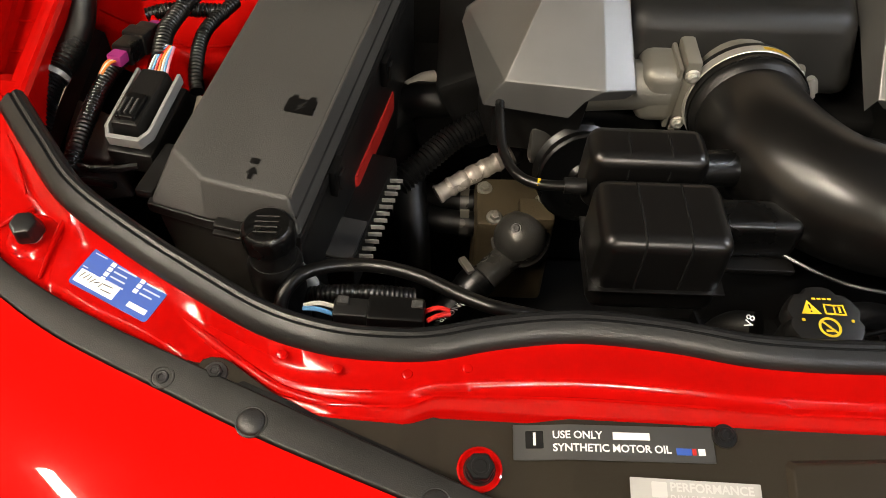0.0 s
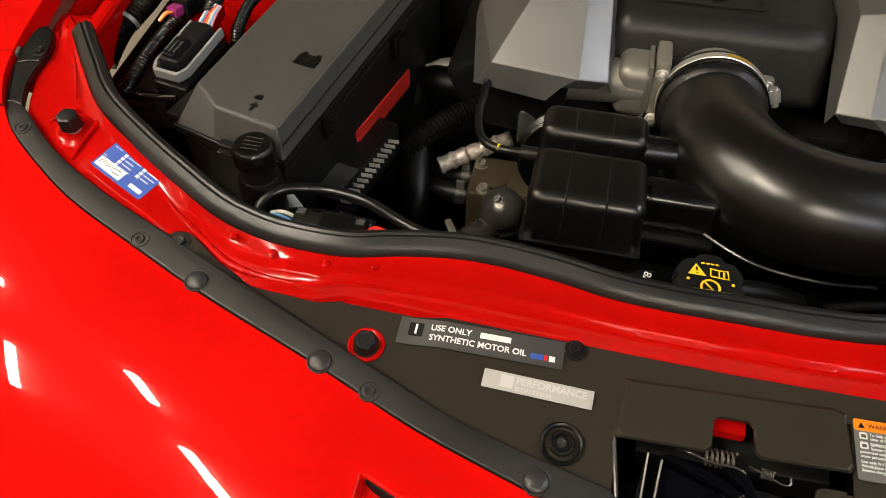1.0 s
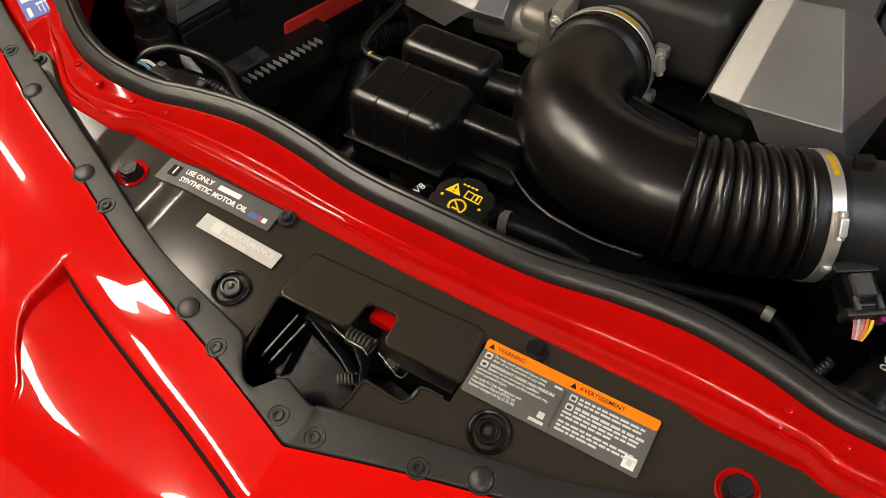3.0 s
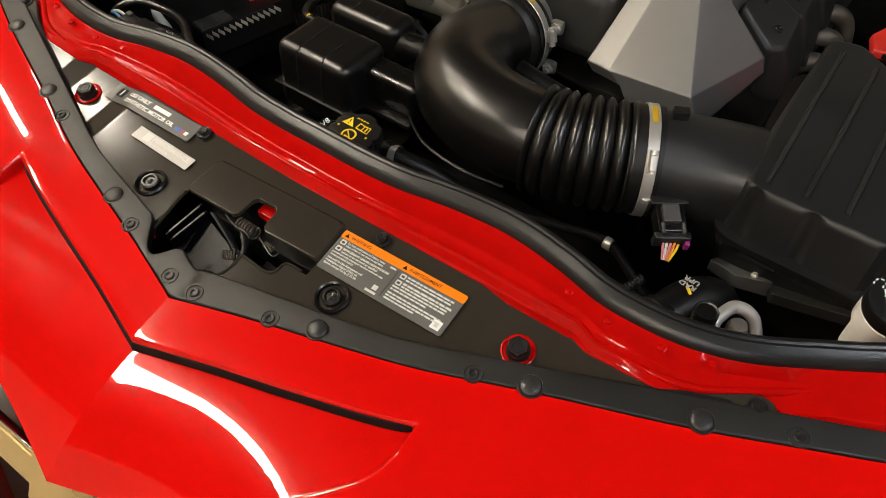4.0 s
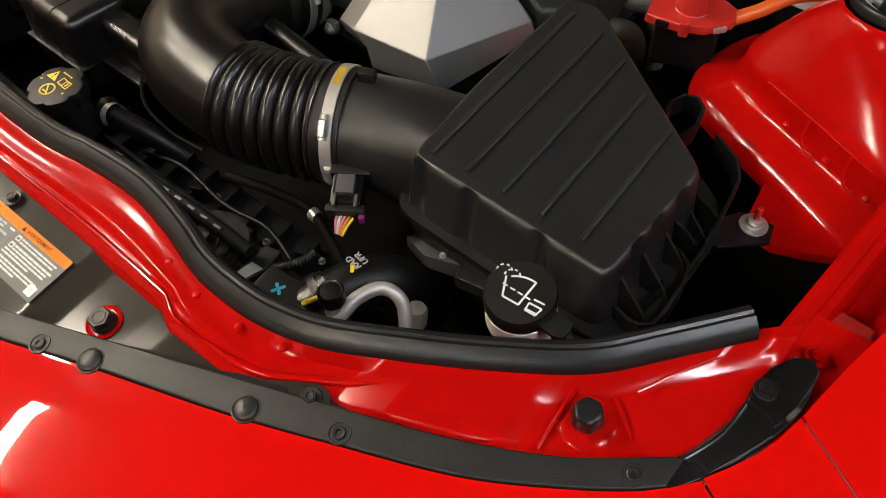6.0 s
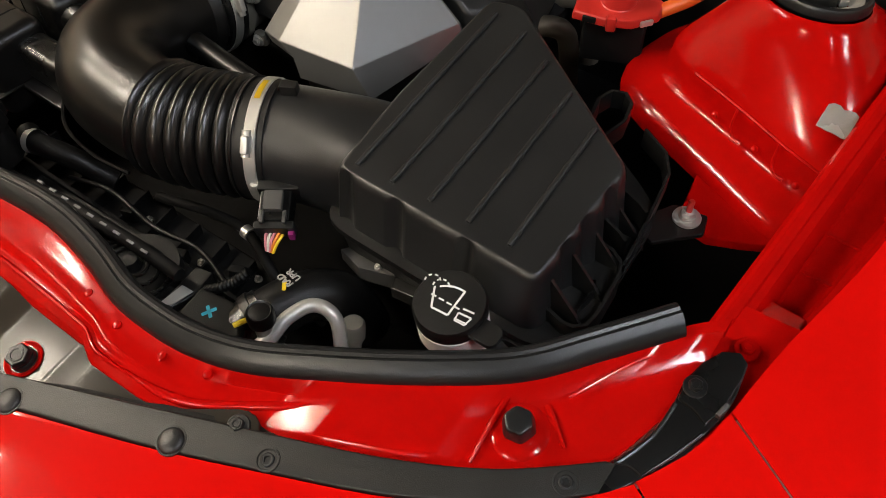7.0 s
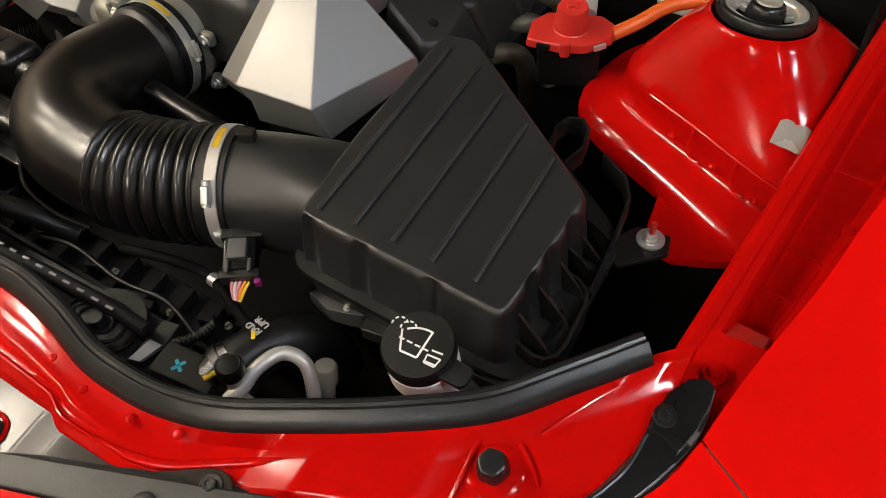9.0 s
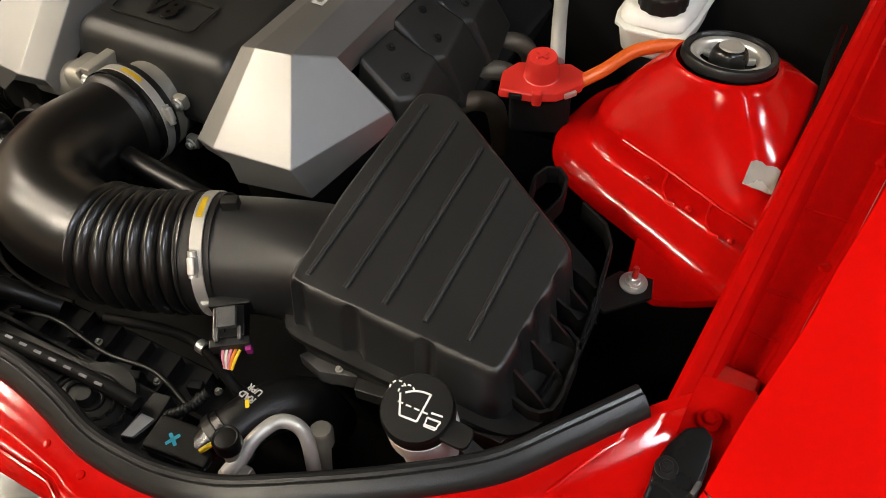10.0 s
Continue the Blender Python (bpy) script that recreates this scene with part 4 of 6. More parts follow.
part("rear_neck", sweep([(-0.09, 0.335, 0.945), (-0.02, 0.345, 0.94)], 0.019, 18, 3), BLACK_GLOSS, reso)

# airbox
airbox = thing("air_filter_box", "black plastic air filter box with a ribbed lid", "air filter box")
zl = lambda y: 0.963 + 0.128 * y
LID = [(0.392, 0.558), (0.43, 0.566), (0.631, 0.433), (0.626, 0.288), (0.4, 0.29), (0.391, 0.399)]
cx, cy = 0.51, 0.41


def dense(outline, n, soft):
    """A closed outline at n even points, its corners rounded."""
    ring = [Vector((x, y, 0)) for x, y in outline]
    line = even_line(ring + ring[:1], n)[:-1]
    for _ in range(soft):
        line = [(line[i - 1] + line[i] * 2 + line[(i + 1) % n]) / 4 for i in range(n)]
    return line


def inset(line, d):
    n = len(line)
    out = []
    for i in range(n):
        t = (line[(i + 1) % n] - line[i - 1]).normalized()
        out.append(line[i] + Vector((t.y, -t.x, 0)) * d)
    return out


lid_line = dense(LID, 260, 14)
DENTS = [(0.414, 0.287), (0.475, 0.287), (0.552, 0.287), (0.628, 0.335), (0.63, 0.365), (0.631, 0.402)]


def dent(p):
    return max(0.0, 1 - min((p - Vector((x, y, 0))).length for x, y in DENTS) / 0.0095) ** 0.6


rows = []
for d, dz, k in ((0.0075, 0, 0), (0.005, -0.0006, 0.1), (0.0025, -0.0028, 0.6), (0.0008, -0.007, 1), (0, -0.013, 1), (-0.004, -0.045, 1), (-0.009, -0.085, 1)):
    ring = inset(lid_line, d)
    back = inset(lid_line, d + 0.007)
    rows.append([Vector((q.x + (b.x - q.x) * dent(p) * k, q.y + (b.y - q.y) * dent(p) * k, zl(q.y) + dz)) for p, q, b in zip(lid_line, ring, back)])
bm = grid(rows, wrap=True)
bm.verts.ensure_lookup_table()
bm.faces.new([bm.verts[k] for k in range(260)])
part("lid", bm, LID_BLACK, airbox, sharp=42)
# ribs take a paler plastic than the lid to stand in for highlights
for xf, y0, xb, y1 in ((0.4186, 0.3047, 0.4134, 0.5374), (0.4587, 0.3065, 0.4546, 0.5287), (0.5004, 0.3077, 0.4957, 0.5053), (0.5426, 0.3076, 0.5378, 0.481), (0.586, 0.3071, 0.5808, 0.4544)):
    part("rib", sweep([(xf, y0, zl(y0) + 0.0006), (xb, y1, zl(y1) + 0.0006)], lambda t: 0.0019 + 0.0009 * math.sin(math.pi * (0.08 + 0.84 * t)) ** 0.3, 12, 12), PIN, airbox)
LOW = [(0.375, 0.57), (0.44, 0.585), (0.655, 0.455), (0.662, 0.31), (0.645, 0.278), (0.39, 0.28)]
low_line = dense(LOW, 120, 8)
for nm, ring0, ring1, z0, z1 in (("body", -0.0, -0.03, 0.93, 0.74), ("joint_flange", 0.006, 0.006, 0.937, 0.93)):
    tilt = lambda p: 0.1 * (p.y - 0.29)
    part(nm, prism([(q.x, q.y, z1 + tilt(q)) for q in inset(low_line, -ring1)], [(q.x, q.y, z0 + tilt(q)) for q in inset(low_line, -ring0)]), BLACK, airbox, sharp=50)
# ribs, loops and clips on the side that faces the fender
for y in (0.31, 0.345, 0.38, 0.42):
    part("side_rib", prism([(x, y + w, z) for w in (-0.0015, ) for x, z in ((0.625, 0.93), (0.664, 0.94), (0.655, 0.955), (0.628, 0.985))], [(x, y + 0.0015, z) for x, z in ((0.625, 0.93), (0.664, 0.94), (0.655, 0.955), (0.628, 0.985))]), BLACK, airbox)


def wall_strip(pts, thick, z0, z1):
    """A thin upright wall along a line."""
    p = [Vector((x, y, 0)) for x, y in pts]
    rows = []
    for i, q in enumerate(p):
        t = (p[min(i + 1, len(p) - 1)] - p[max(i - 1, 0)]).normalized()
        nrm = Vector((-t.y, t.x, 0)) * thick / 2
        rise = Vector((0, 0, 0.1 * (q.y - 0.3)))
        rows.append([q + nrm + Vector((0, 0, z1)) + rise, q - nrm + Vector((0, 0, z1)) + rise, q - nrm + Vector((0, 0, z0)) + rise, q + nrm + Vector((0, 0, z0)) + rise])
    return grid(rows, wrap=True)


LOOP = [(0.616, 0.392), (0.648, 0.3865), (0.66, 0.379), (0.665, 0.366), (0.6685, 0.322), (0.6665, 0.308), (0.658, 0.3005), (0.648, 0.299), (0.617, 0.307)]
part("side_loop", wall_strip(LOOP, 0.0034, 0.924, 0.953), BLACK, airbox, "moulded bracket loop", sharp=30)
part("side_shelf", prism([(x, y, 0.922 + 0.1 * (y - 0.3)) for x, y in LOOP], [(x, y, 0.926 + 0.1 * (y - 0.3)) for x, y in LOOP]), BLACK, airbox)
part("inner_slot", wall_strip([(0.641, 0.318), (0.646, 0.314), (0.651, 0.318), (0.654, 0.348), (0.65, 0.354), (0.6445, 0.35)], 0.0026, 0.926, 0.95), BLACK_GLOSS, airbox, "inner bracket loop", sharp=30)
for y0, y1 in ((0.392, 0.5), (0.43, 0.47)):
    part("side_web", wall_strip([(0.628, y0 + 0.012), (0.645, y0 + 0.006), (0.655, y0)], 0.003, 0.925, 0.965), BLACK, airbox)
part("side_flange", wall_strip([(0.662, 0.381), (0.659, 0.41), (0.652, 0.46), (0.646, 0.497), (0.632, 0.518), (0.6, 0.535)], 0.003, 0.926, 0.949), BLACK, airbox, "upright flange", sharp=30)
part("rear_loop", wall_strip([(0.548, 0.51), (0.54, 0.545), (0.546, 0.562), (0.56, 0.566), (0.572, 0.556), (0.578, 0.53), (0.57, 0.5)], 0.0035, 0.93, 0.952), BLACK, airbox, "moulded bracket loop", sharp=30)
# mounting ear with its stud
part("mount_ear", prism([(x, y, 0.908) for x, y in [(0.63, 0.47), (0.655, 0.515), (0.69, 0.52), (0.697, 0.495), (0.66, 0.455)]], [(x, y, 0.914) for x, y in [(0.63, 0.47), (0.655, 0.515), (0.69, 0.52), (0.697, 0.495), (0.66, 0.455)]], 0.002), BLACK, airbox)
# tray edge along the front
FOOT = [(0.4, 0.281), (0.412, 0.296), (0.456, 0.298), (0.472, 0.283), (0.433, 0.272)]
part("front_foot", prism([(x, y, 0.872) for x, y in FOOT], [(x, y, 0.889 + 0.1 * (x - 0.4)) for x, y in FOOT], 0.0015), LID_GRAIN, airbox, "grained mounting foot")
STRIP = [(0.468, 0.288), (0.52, 0.298), (0.606, 0.29), (0.643, 0.287), (0.637, 0.268), (0.563, 0.274), (0.475, 0.271)]
part("foot_strip", prism([(x, y, 0.874 + 0.24 * (x - 0.468)) for x, y in STRIP], [(x, y, 0.891 + 0.24 * (x - 0.468)) for x, y in STRIP], 0.002), BLACK_GRAIN, airbox, "grained strip below the lid")
for x, y in ((0.45, 0.283), (0.512, 0.287)):
    part("foot_bolt", hex_bolt(0.0032, 0.004, 1.3), STEEL, airbox, "small steel bolt", pose(x, y, 0.894 + 0.2 * (x - 0.45)))
stud = thing("mount_stud", "steel stud and washer with a red-painted tip", "bolt", pose(0.674, 0.503, 0.915))
part("washer", lathe([(0.0145, 0), (0.0145, 0.0022), (0.009, 0.003)], 26), STEEL, stud)
part("nut", hex_bolt(0.0075, 0.009, 1.2), STEEL, stud, m=pose(0, 0, 0.002))
part("thread", lathe([(0.0032, 0.005), (0.0032, 0.024), (0.0025, 0.026)], 12), RED_PLASTIC, stud, "red-painted thread")

# washer filler
washer = thing("washer_filler", "white washer filler neck with a black wiper-symbol cap", "washer filler", pose(0.577, 0.238, 0.974, 8, 0, 0))
part("neck", lathe([(0.026, -0.07), (0.0265, -0.022), (0.0312, -0.018), (0.0308, 0.004), (0.0245, 0.008)], 30), WHITE_PLASTIC, washer)
cap = part("cap", lathe([(0.0305, 0.006), (0.0312, 0.009), (0.0312, 0.02), (0.0295, 0.023), (0.005, 0.0235), (0.001, 0.0235)], 36), BLACK, washer)
part("tab", moved(plate(rounded(0.03, 0.02, 0.007), 0.006, 0.001), pose(0.036, -0.004, 0.012)), BLACK, washer)
part("strap", moved(plate(rounded(0.06, 0.013, 0.004), 0.004, 0.001), pose(0.07, -0.012, 0.006, 0, 8, -12)), BLACK_GRAIN, washer, "grained retaining strap")

# coolant cap
cool = thing("coolant_filler", "black coolant filler cap with yellow warning symbols", "coolant filler", pose(-0.014, 0.151, 0.935, 4, 0, 0))
n = 60
star = lambda r, d: [(r - d * max(0.0, math.cos(6 * 2 * math.pi * k / n)) ** 3) for k in range(n)]
rows = [[(rr * math.cos(2 * math.pi * k / n), rr * math.sin(2 * math.pi * k / n), z) for k, rr in enumerate(star(r, d))] for r, d, z in ((0.03, 0.004, 0), (0.034, 0.004, 0.002), (0.034, 0.004, 0.014), (0.032, 0.0035, 0.018), (0.025, 0.001, 0.0195), (0.001, 0, 0.02))]
part("cap", grid(rows, wrap=True), BLACK, cool)
part("neck", lathe([(0.026, -0.05), (0.026, 0.001)], 24), BLACK, cool)

# strut tower and inner wing
tower = thing("strut_tower", "satin red strut tower with a ringed black mount cap", "strut tower")
RIM = [(0.548, 0.705), (0.562, 0.675), (0.6, 0.654), (0.66, 0.628), (0.73, 0.595), (0.78, 0.575), (0.81, 0.62), (0.81, 0.82), (0.74, 0.86), (0.63, 0.845), (0.565, 0.78)]
rim = dense(RIM[::-1], 90, 5)
centre_p = Vector((0.676, 0.737, 0))
rows = []
for f, z in ((0.0, 1.043), (0.06, 1.042), (0.1, 1.036), (0.35, 1.02), (0.6, 1.0), (0.85, 0.978), (0.97, 0.968), (1.0, 0.963)):
    rows.append([(c := centre_p + (p - centre_p).normalized() * 0.054).lerp(p, f) + Vector((0, 0, z - 0.14 * (c.y - 0.737) * (1 - f) ** 2)) for p in rim])
for d, z in ((0.001, 0.955), (0.004, 0.94), (0.012, 0.932), (0.03, 0.925), (0.044, 0.916), (0.05, 0.906), (0.051, 0.898)):
    rows.append([q + Vector((0, 0, z)) for q in inset(rim, -d)])
part("tower", grid(rows, wrap=True), RED_BAY, tower, sharp=65)
SHELF = [(0.65, 0.59), (0.664, 0.507), (0.7, 0.501), (0.732, 0.515), (0.764, 0.533), (0.79, 0.56), (0.79, 0.7), (0.65, 0.7)]
part("shelf", prism([(x, y, 0.892) for x, y in SHELF], [(x, y, 0.905) for x, y in SHELF], 0.003, 2), RED_BAY, tower)
for x, y in ((0.672, 0.6215), (0.727, 0.5965)):
    part("seam_lug", sweep([(x - 0.011, y + 0.003, 0.9655), (x - 0.0095, y - 0.009, 0.952), (x - 0.003, y - 0.0165, 0.944), (x + 0.007, y - 0.0195, 0.944)], 0.0016, 6, 5), RED_BAY, tower)
for x, y in ((0.64, 0.625), (0.695, 0.6), (0.748, 0.5745)):
    part("weld_nub", lathe([(0.0038, -0.002), (0.0034, 0.001), (0.0015, 0.0022), (0.0005, 0.0023)], 10), RED_BAY, tower, "", pose(x, y, 0.9475, 25, 0, 0))
part("seam_line", sweep([(0.6, 0.653, 0.966), (0.66, 0.627, 0.966), (0.73, 0.594, 0.966), (0.775, 0.576, 0.967)], 0.0016, 6, 6), RED_BAY, tower)
mount = part("mount_cap", ring_body([(0.049, -0.003), (0.0515, 0.0), (0.0515, 0.006), (0.0495, 0.0095), (0.0455, 0.0105), (0.0435, 0.0085), (0.043, 0.0), (0.041, -0.004)], 44), RUBBER, tower, "black rubber mount ring", pose(0.677, 0.739, 1.044, -8, 0, 0))
part("washer", ring_body([(0.0432, 0.003), (0.0425, 0.006), (0.039, 0.0072), (0.035, 0.0058), (0.0325, 0.002), (0.0312, -0.006), (0.042, -0.006)], 40), STEEL, mount, "bright steel dish")
part("cup", lathe([(0.033, -0.012), (0.033, -0.0095), (0.024, -0.009), (0.012, -0.009)], 36), SHADOW_BLACK, mount, "dark sunken cup")
for a in (35, 155, 275):
    part("web", rbox(0.01, 0.0065, 0.008, 0.002), STEEL, mount, "pale steel web", pose(0.0265 * math.cos(radians(a)), 0.0265 * math.sin(radians(a)), -0.0085, 0, 0, a))
part("nut", lathe([(0.0205, -0.009), (0.0205, 0.003), (0.0185, 0.0095), (0.0165, 0.0125), (0.0135, 0.0135), (0.013, 0.012)], 30), BLACK_GLOSS, mount, "black centre nut")
part("nut_top", lathe([(0.0138, 0.0125), (0.0132, 0.0155), (0.011, 0.0168), (0.001, 0.017)], 24), STEEL, mount, "bright nut top")


# ---- fuse box corner ----
FB = Matrix.Translation((-0.484, 0.243, 0.0)) @ pose(0, 0, 0, 0, 0, -12)
fuse = thing("fuse_box", "black plastic fuse box under a grained lid", "fuse box", FB)
TOP = [(0, 0), (-0.085, 0.003), (-0.128, 0.032), (-0.132, 0.4), (0, 0.4)]
RIMB = [(0.012, -0.012), (-0.08, -0.014), (-0.142, -0.008), (-0.148, 0.41), (0.012, 0.41)]
rise = lambda y: 0.978 + 0.075 * y
part("lid", prism([(x, y, rise(y) - 0.036) for x, y in RIMB], [(x, y, rise(y)) for x, y in TOP], 0.004, 3, 8), LID_GRAIN, fuse, sharp=20)
part("lid_rim", prism([(x * 1.03, y, rise(y) - 0.05) for x, y in RIMB], [(x * 1.03, y, rise(y) - 0.037) for x, y in RIMB], 0.003, 2), BLACK, fuse)
part("body", prism([(x * 0.9, y * 0.98 + 0.004, 0.74) for x, y in RIMB], [(x * 0.97, y * 0.99, rise(y) - 0.05) for x, y in RIMB], 0.006, 2), BLACK, fuse)
for y in (0.08, 0.26):
    clip = part("clip", rbox(0.008, 0.026, 0.035, 0.002), BLACK_GLOSS, fuse, m=pose(0.016, y, 0.915))
    part("clip_tongue", rbox(0.004, 0.014, 0.02, 0.001), BLACK, clip, m=pose(0.005, 0, 0.006))
icon = part("battery_icon", plate(rounded(0.03, 0.02, 0.002), 0.0006), BLACK_GLOSS, fuse, "glossy moulded battery symbol", pose(-0.028, 0.113, rise(0.113) + 0.0002, 4.3, 0, 0))
for x in (-0.009, 0.009):
    part("pole", plate(rounded(0.006, 0.005, 0.001), 0.0006), BLACK_GLOSS, icon, m=pose(x, 0.012, 0))
part("flash", plate([(0.004, 0.007), (-0.004, -0.001), (0.0, -0.001), (-0.004, -0.008), (0.005, 0.001), (0.001, 0.001)], 0.0009), BLACK_GRAIN, icon)
part("lock_icon", plate(rounded(0.009, 0.007, 0.001), 0.0006), BLACK_GLOSS, fuse, m=pose(-0.045, 0.035, rise(0.035) + 0.0002, 4.3, 0, 0))
part("arrow_icon", plate([(0, 0.008), (-0.006, 0.0), (-0.002, 0.0), (-0.002, -0.007), (0.002, -0.007), (0.002, 0.0), (0.006, 0.0)], 0.0006), BLACK_GLOSS, fuse, m=pose(-0.043, 0.02, rise(0.02) + 0.0002, 4.3, 0, 0))
part("front_tongue", rbox(0.03, 0.012, 0.006, 0.002), BLACK, fuse, m=pose(-0.055, -0.022, 0.935))
part("front_tongue", rbox(0.03, 0.012, 0.006, 0.002), BLACK, fuse, m=pose(-0.05, -0.024, 0.95))
part("wing", rbox(0.02, 0.07, 0.012, 0.004), BLACK, fuse, m=pose(-0.152, 0.035, 0.935))
part("edge_lip", sweep([(0.0005, 0.003, rise(0.003) - 0.002), (0.0005, 0.2, rise(0.2) - 0.002), (0.0005, 0.398, rise(0.398) - 0.002)], 0.0022, 8, 4), LID_GRAIN, fuse, "rounded lid edge")
part("edge_step", sweep([(0.0065, -0.004, rise(0.0) - 0.02), (0.0065, 0.2, rise(0.2) - 0.02), (0.0065, 0.4, rise(0.4) - 0.02)], 0.0016, 8, 4), BLACK_GRAIN, fuse)

guard = thing("red_guard", "red plastic cable guard beside the fuse box", "cable guard")
G = [(-0.452, 0.375), (-0.44, 0.38), (-0.409, 0.53), (-0.424, 0.545)]
part("guard", prism([(x, y, 0.84) for x, y in G], [(x, y, 0.872) for x, y in G], 0.004, 2), RED_PLASTIC, guard)

# steering fluid reservoir in front of the fuse box
psr = thing("fluid_reservoir", "black fluid reservoir with a fluted cap, before the fuse box", "reservoir", pose(-0.496, 0.206, 0.0))
nn = 72
flute = [[((r + (0.0007 if (k // 3) % 2 else 0)) * math.cos(2 * math.pi * k / nn), (r + (0.0007 if (k // 3) % 2 else 0)) * math.sin(2 * math.pi * k / nn), z) for k in range(nn)] for r, z in ((0.0225, 0.962), (0.0232, 0.964), (0.0232, 0.979))]
flute += [[(r * math.cos(2 * math.pi * k / nn), r * math.sin(2 * math.pi * k / nn), z) for k in range(nn)] for r, z in ((0.0218, 0.9825), (0.0195, 0.9845), (0.001, 0.985))]
pcap = part("cap", grid(flute, wrap=True), BLACK_GLOSS, psr, "fluted black cap")
for k in range(4):
    part("print", plate(rounded(0.02, 0.0011, 0.0004), 0.0004), LID_GRAIN, pcap, "raised print", pose(0, 0.009 - 0.006 * k, 0.985))
part("neck", lathe([(0.021, 0.93), (0.021, 0.962)], 24), BLACK, psr)
part("body", lathe([(0.024, 0.8), (0.025, 0.935), (0.022, 0.942)], 28), BLACK, psr)

# control module with its cooling fins
ecm = thing("control_module", "black control module with cooling fins", "control module", pose(-0.436, 0.268, 0.854, 0, 0, -12.5))
part("case", prism([(x, y, -0.05) for x, y in [(0, 0), (-0.045, 0.0), (-0.047, 0.17), (0, 0.17)]], [(x, y, 0) for x, y in [(0, 0), (-0.04, 0.0), (-0.043, 0.165), (0, 0.165)]], 0.002), BLACK, ecm)
part("cover", rbox(0.038, 0.055, 0.004, 0.001), LID_GRAIN, ecm, m=pose(-0.021, 0.03, 0))
for k in range(13):
    part("fin", rbox(0.015, 0.0013, 0.006, 0.0003), PIPE_METAL, ecm, m=pose(0.0085, 0.008 + 0.0105 * k, -0.009, 0, 0, 12))


# ---- hoses and cables ----
def hose(name, label, pts, r, mat, category="hose", segs=12, n=8, group=""):
    h = thing(name, label, category, group=group)
    part("run", sweep(pts, r, segs, n), mat, h)
    return h


def conduit(name, label, pts, r, mat=BLACK_GLOSS, pitch=0.0045):
    """A corrugated sleeve."""
    line = smooth_line(pts, 8)
    total = sum((b - a).length for a, b in zip(line, line[1:]))
    waves = max(4, int(total / pitch))
    h = thing(name, label, "conduit", group="corrugated sleeves")
    part("sleeve", sweep(pts, lambda t: r * (1 + 0.1 * math.cos(2 * math.pi * waves * t)), 12, 8, even=waves * 4), mat, h, sharp=80)
    return h


conduit("wire_conduit", "black corrugated wiring sleeve along the fender", [(-0.768, 0.56, 0.985), (-0.753, 0.492, 0.975), (-0.754, 0.436, 0.97), (-0.764, 0.405, 0.96), (-0.768, 0.36, 0.94)], 0.014)
ring = thing("cable_tie", "grey plastic cable tie round the wiring sleeve", "cable tie")
part("band", moved(grid([[(0.0165 * math.cos(2 * math.pi * k / 24), 0.0165 * math.sin(2 * math.pi * k / 24), z) for k in range(24)] for z in (-0.003, 0.003)], wrap=True), Matrix.Translation((-0.76, 0.42, 0.966)) @ Vector((-0.25, -0.9, -0.35)).to_track_quat("Z", "Y").to_matrix().to_4x4()), GREY_PLASTIC, ring)
conduit("wire_conduit", "black corrugated wiring sleeve into the grey-framed plug", [(-0.625, 0.56, 0.995), (-0.645, 0.485, 0.992), (-0.647, 0.455, 0.99), (-0.645, 0.43, 0.985)], 0.009)
conduit("wire_conduit", "black corrugated wiring sleeve beside the fuse box", [(-0.595, 0.56, 0.97), (-0.618, 0.505, 0.968), (-0.618, 0.45, 0.96), (-0.612, 0.42, 0.95)], 0.0075)
conduit("wire_conduit", "black corrugated wiring sleeve across the inner wing", [(-0.69, 0.53, 0.968), (-0.66, 0.537, 0.972), (-0.6, 0.54, 0.97)], 0.008)
conduit("wire_conduit", "black taped wiring sleeve dropping to the corner", [(-0.684, 0.47, 0.965), (-0.707, 0.455, 0.955), (-0.717, 0.42, 0.948), (-0.717, 0.37, 0.945), (-0.722, 0.315, 0.93)], 0.0085)


def wires(parent, start, end, colors, gap=0.003, r=0.0014, sag=0.004):
    a, b = Vector(start), Vector(end)
    side = (b - a).cross(Vector((0, 0, 1))).normalized()
    for k, mat in enumerate(colors):
        o = side * gap * (k - (len(colors) - 1) / 2)
        part("wire", sweep([a + o, (a + b) / 2 + o * 0.8 + Vector((0, 0, sag)), b + o * 0.4], r, 6, 4), mat, parent)


WIRE_RED = material("red_wire", (0.6, 0.02, 0.015), 0.4)
WIRE_BLUE = material("blue_wire", (0.12, 0.32, 0.6), 0.4)
WIRE_PALE = material("pale_wire", (0.6, 0.58, 0.52), 0.4)
WIRE_ORANGE = material("orange_wire", (0.7, 0.2, 0.02), 0.4)
WIRE_PINK = material("pink_wire", (0.6, 0.2, 0.25), 0.4)

plug = thing("framed_plug", "black wiring plug held in a pale grey lever frame", "connector", pose(-0.652, 0.376, 0.952, 6, 0, -10))
part("body", rbox(0.034, 0.085, 0.03, 0.004, 2, (0.85, 0.92)), BLACK, plug)
part("latch", rbox(0.02, 0.034, 0.007, 0.002), BLACK_GLOSS, plug, m=pose(0, -0.018, 0.029))
for x in (-0.006, 0.0, 0.006):
    part("latch_rib", rbox(0.0022, 0.02, 0.003, 0.0005), LID_GRAIN, plug, m=pose(x, -0.02, 0.035))
FRAME = [(-0.0245, 0.044), (-0.0245, -0.036), (-0.017, -0.05), (0.017, -0.05), (0.0245, -0.036), (0.0245, 0.044), (0.0205, 0.044), (0.0205, -0.034), (0.0145, -0.0445), (-0.0145, -0.0445), (-0.0205, -0.034), (-0.0205, 0.044)]
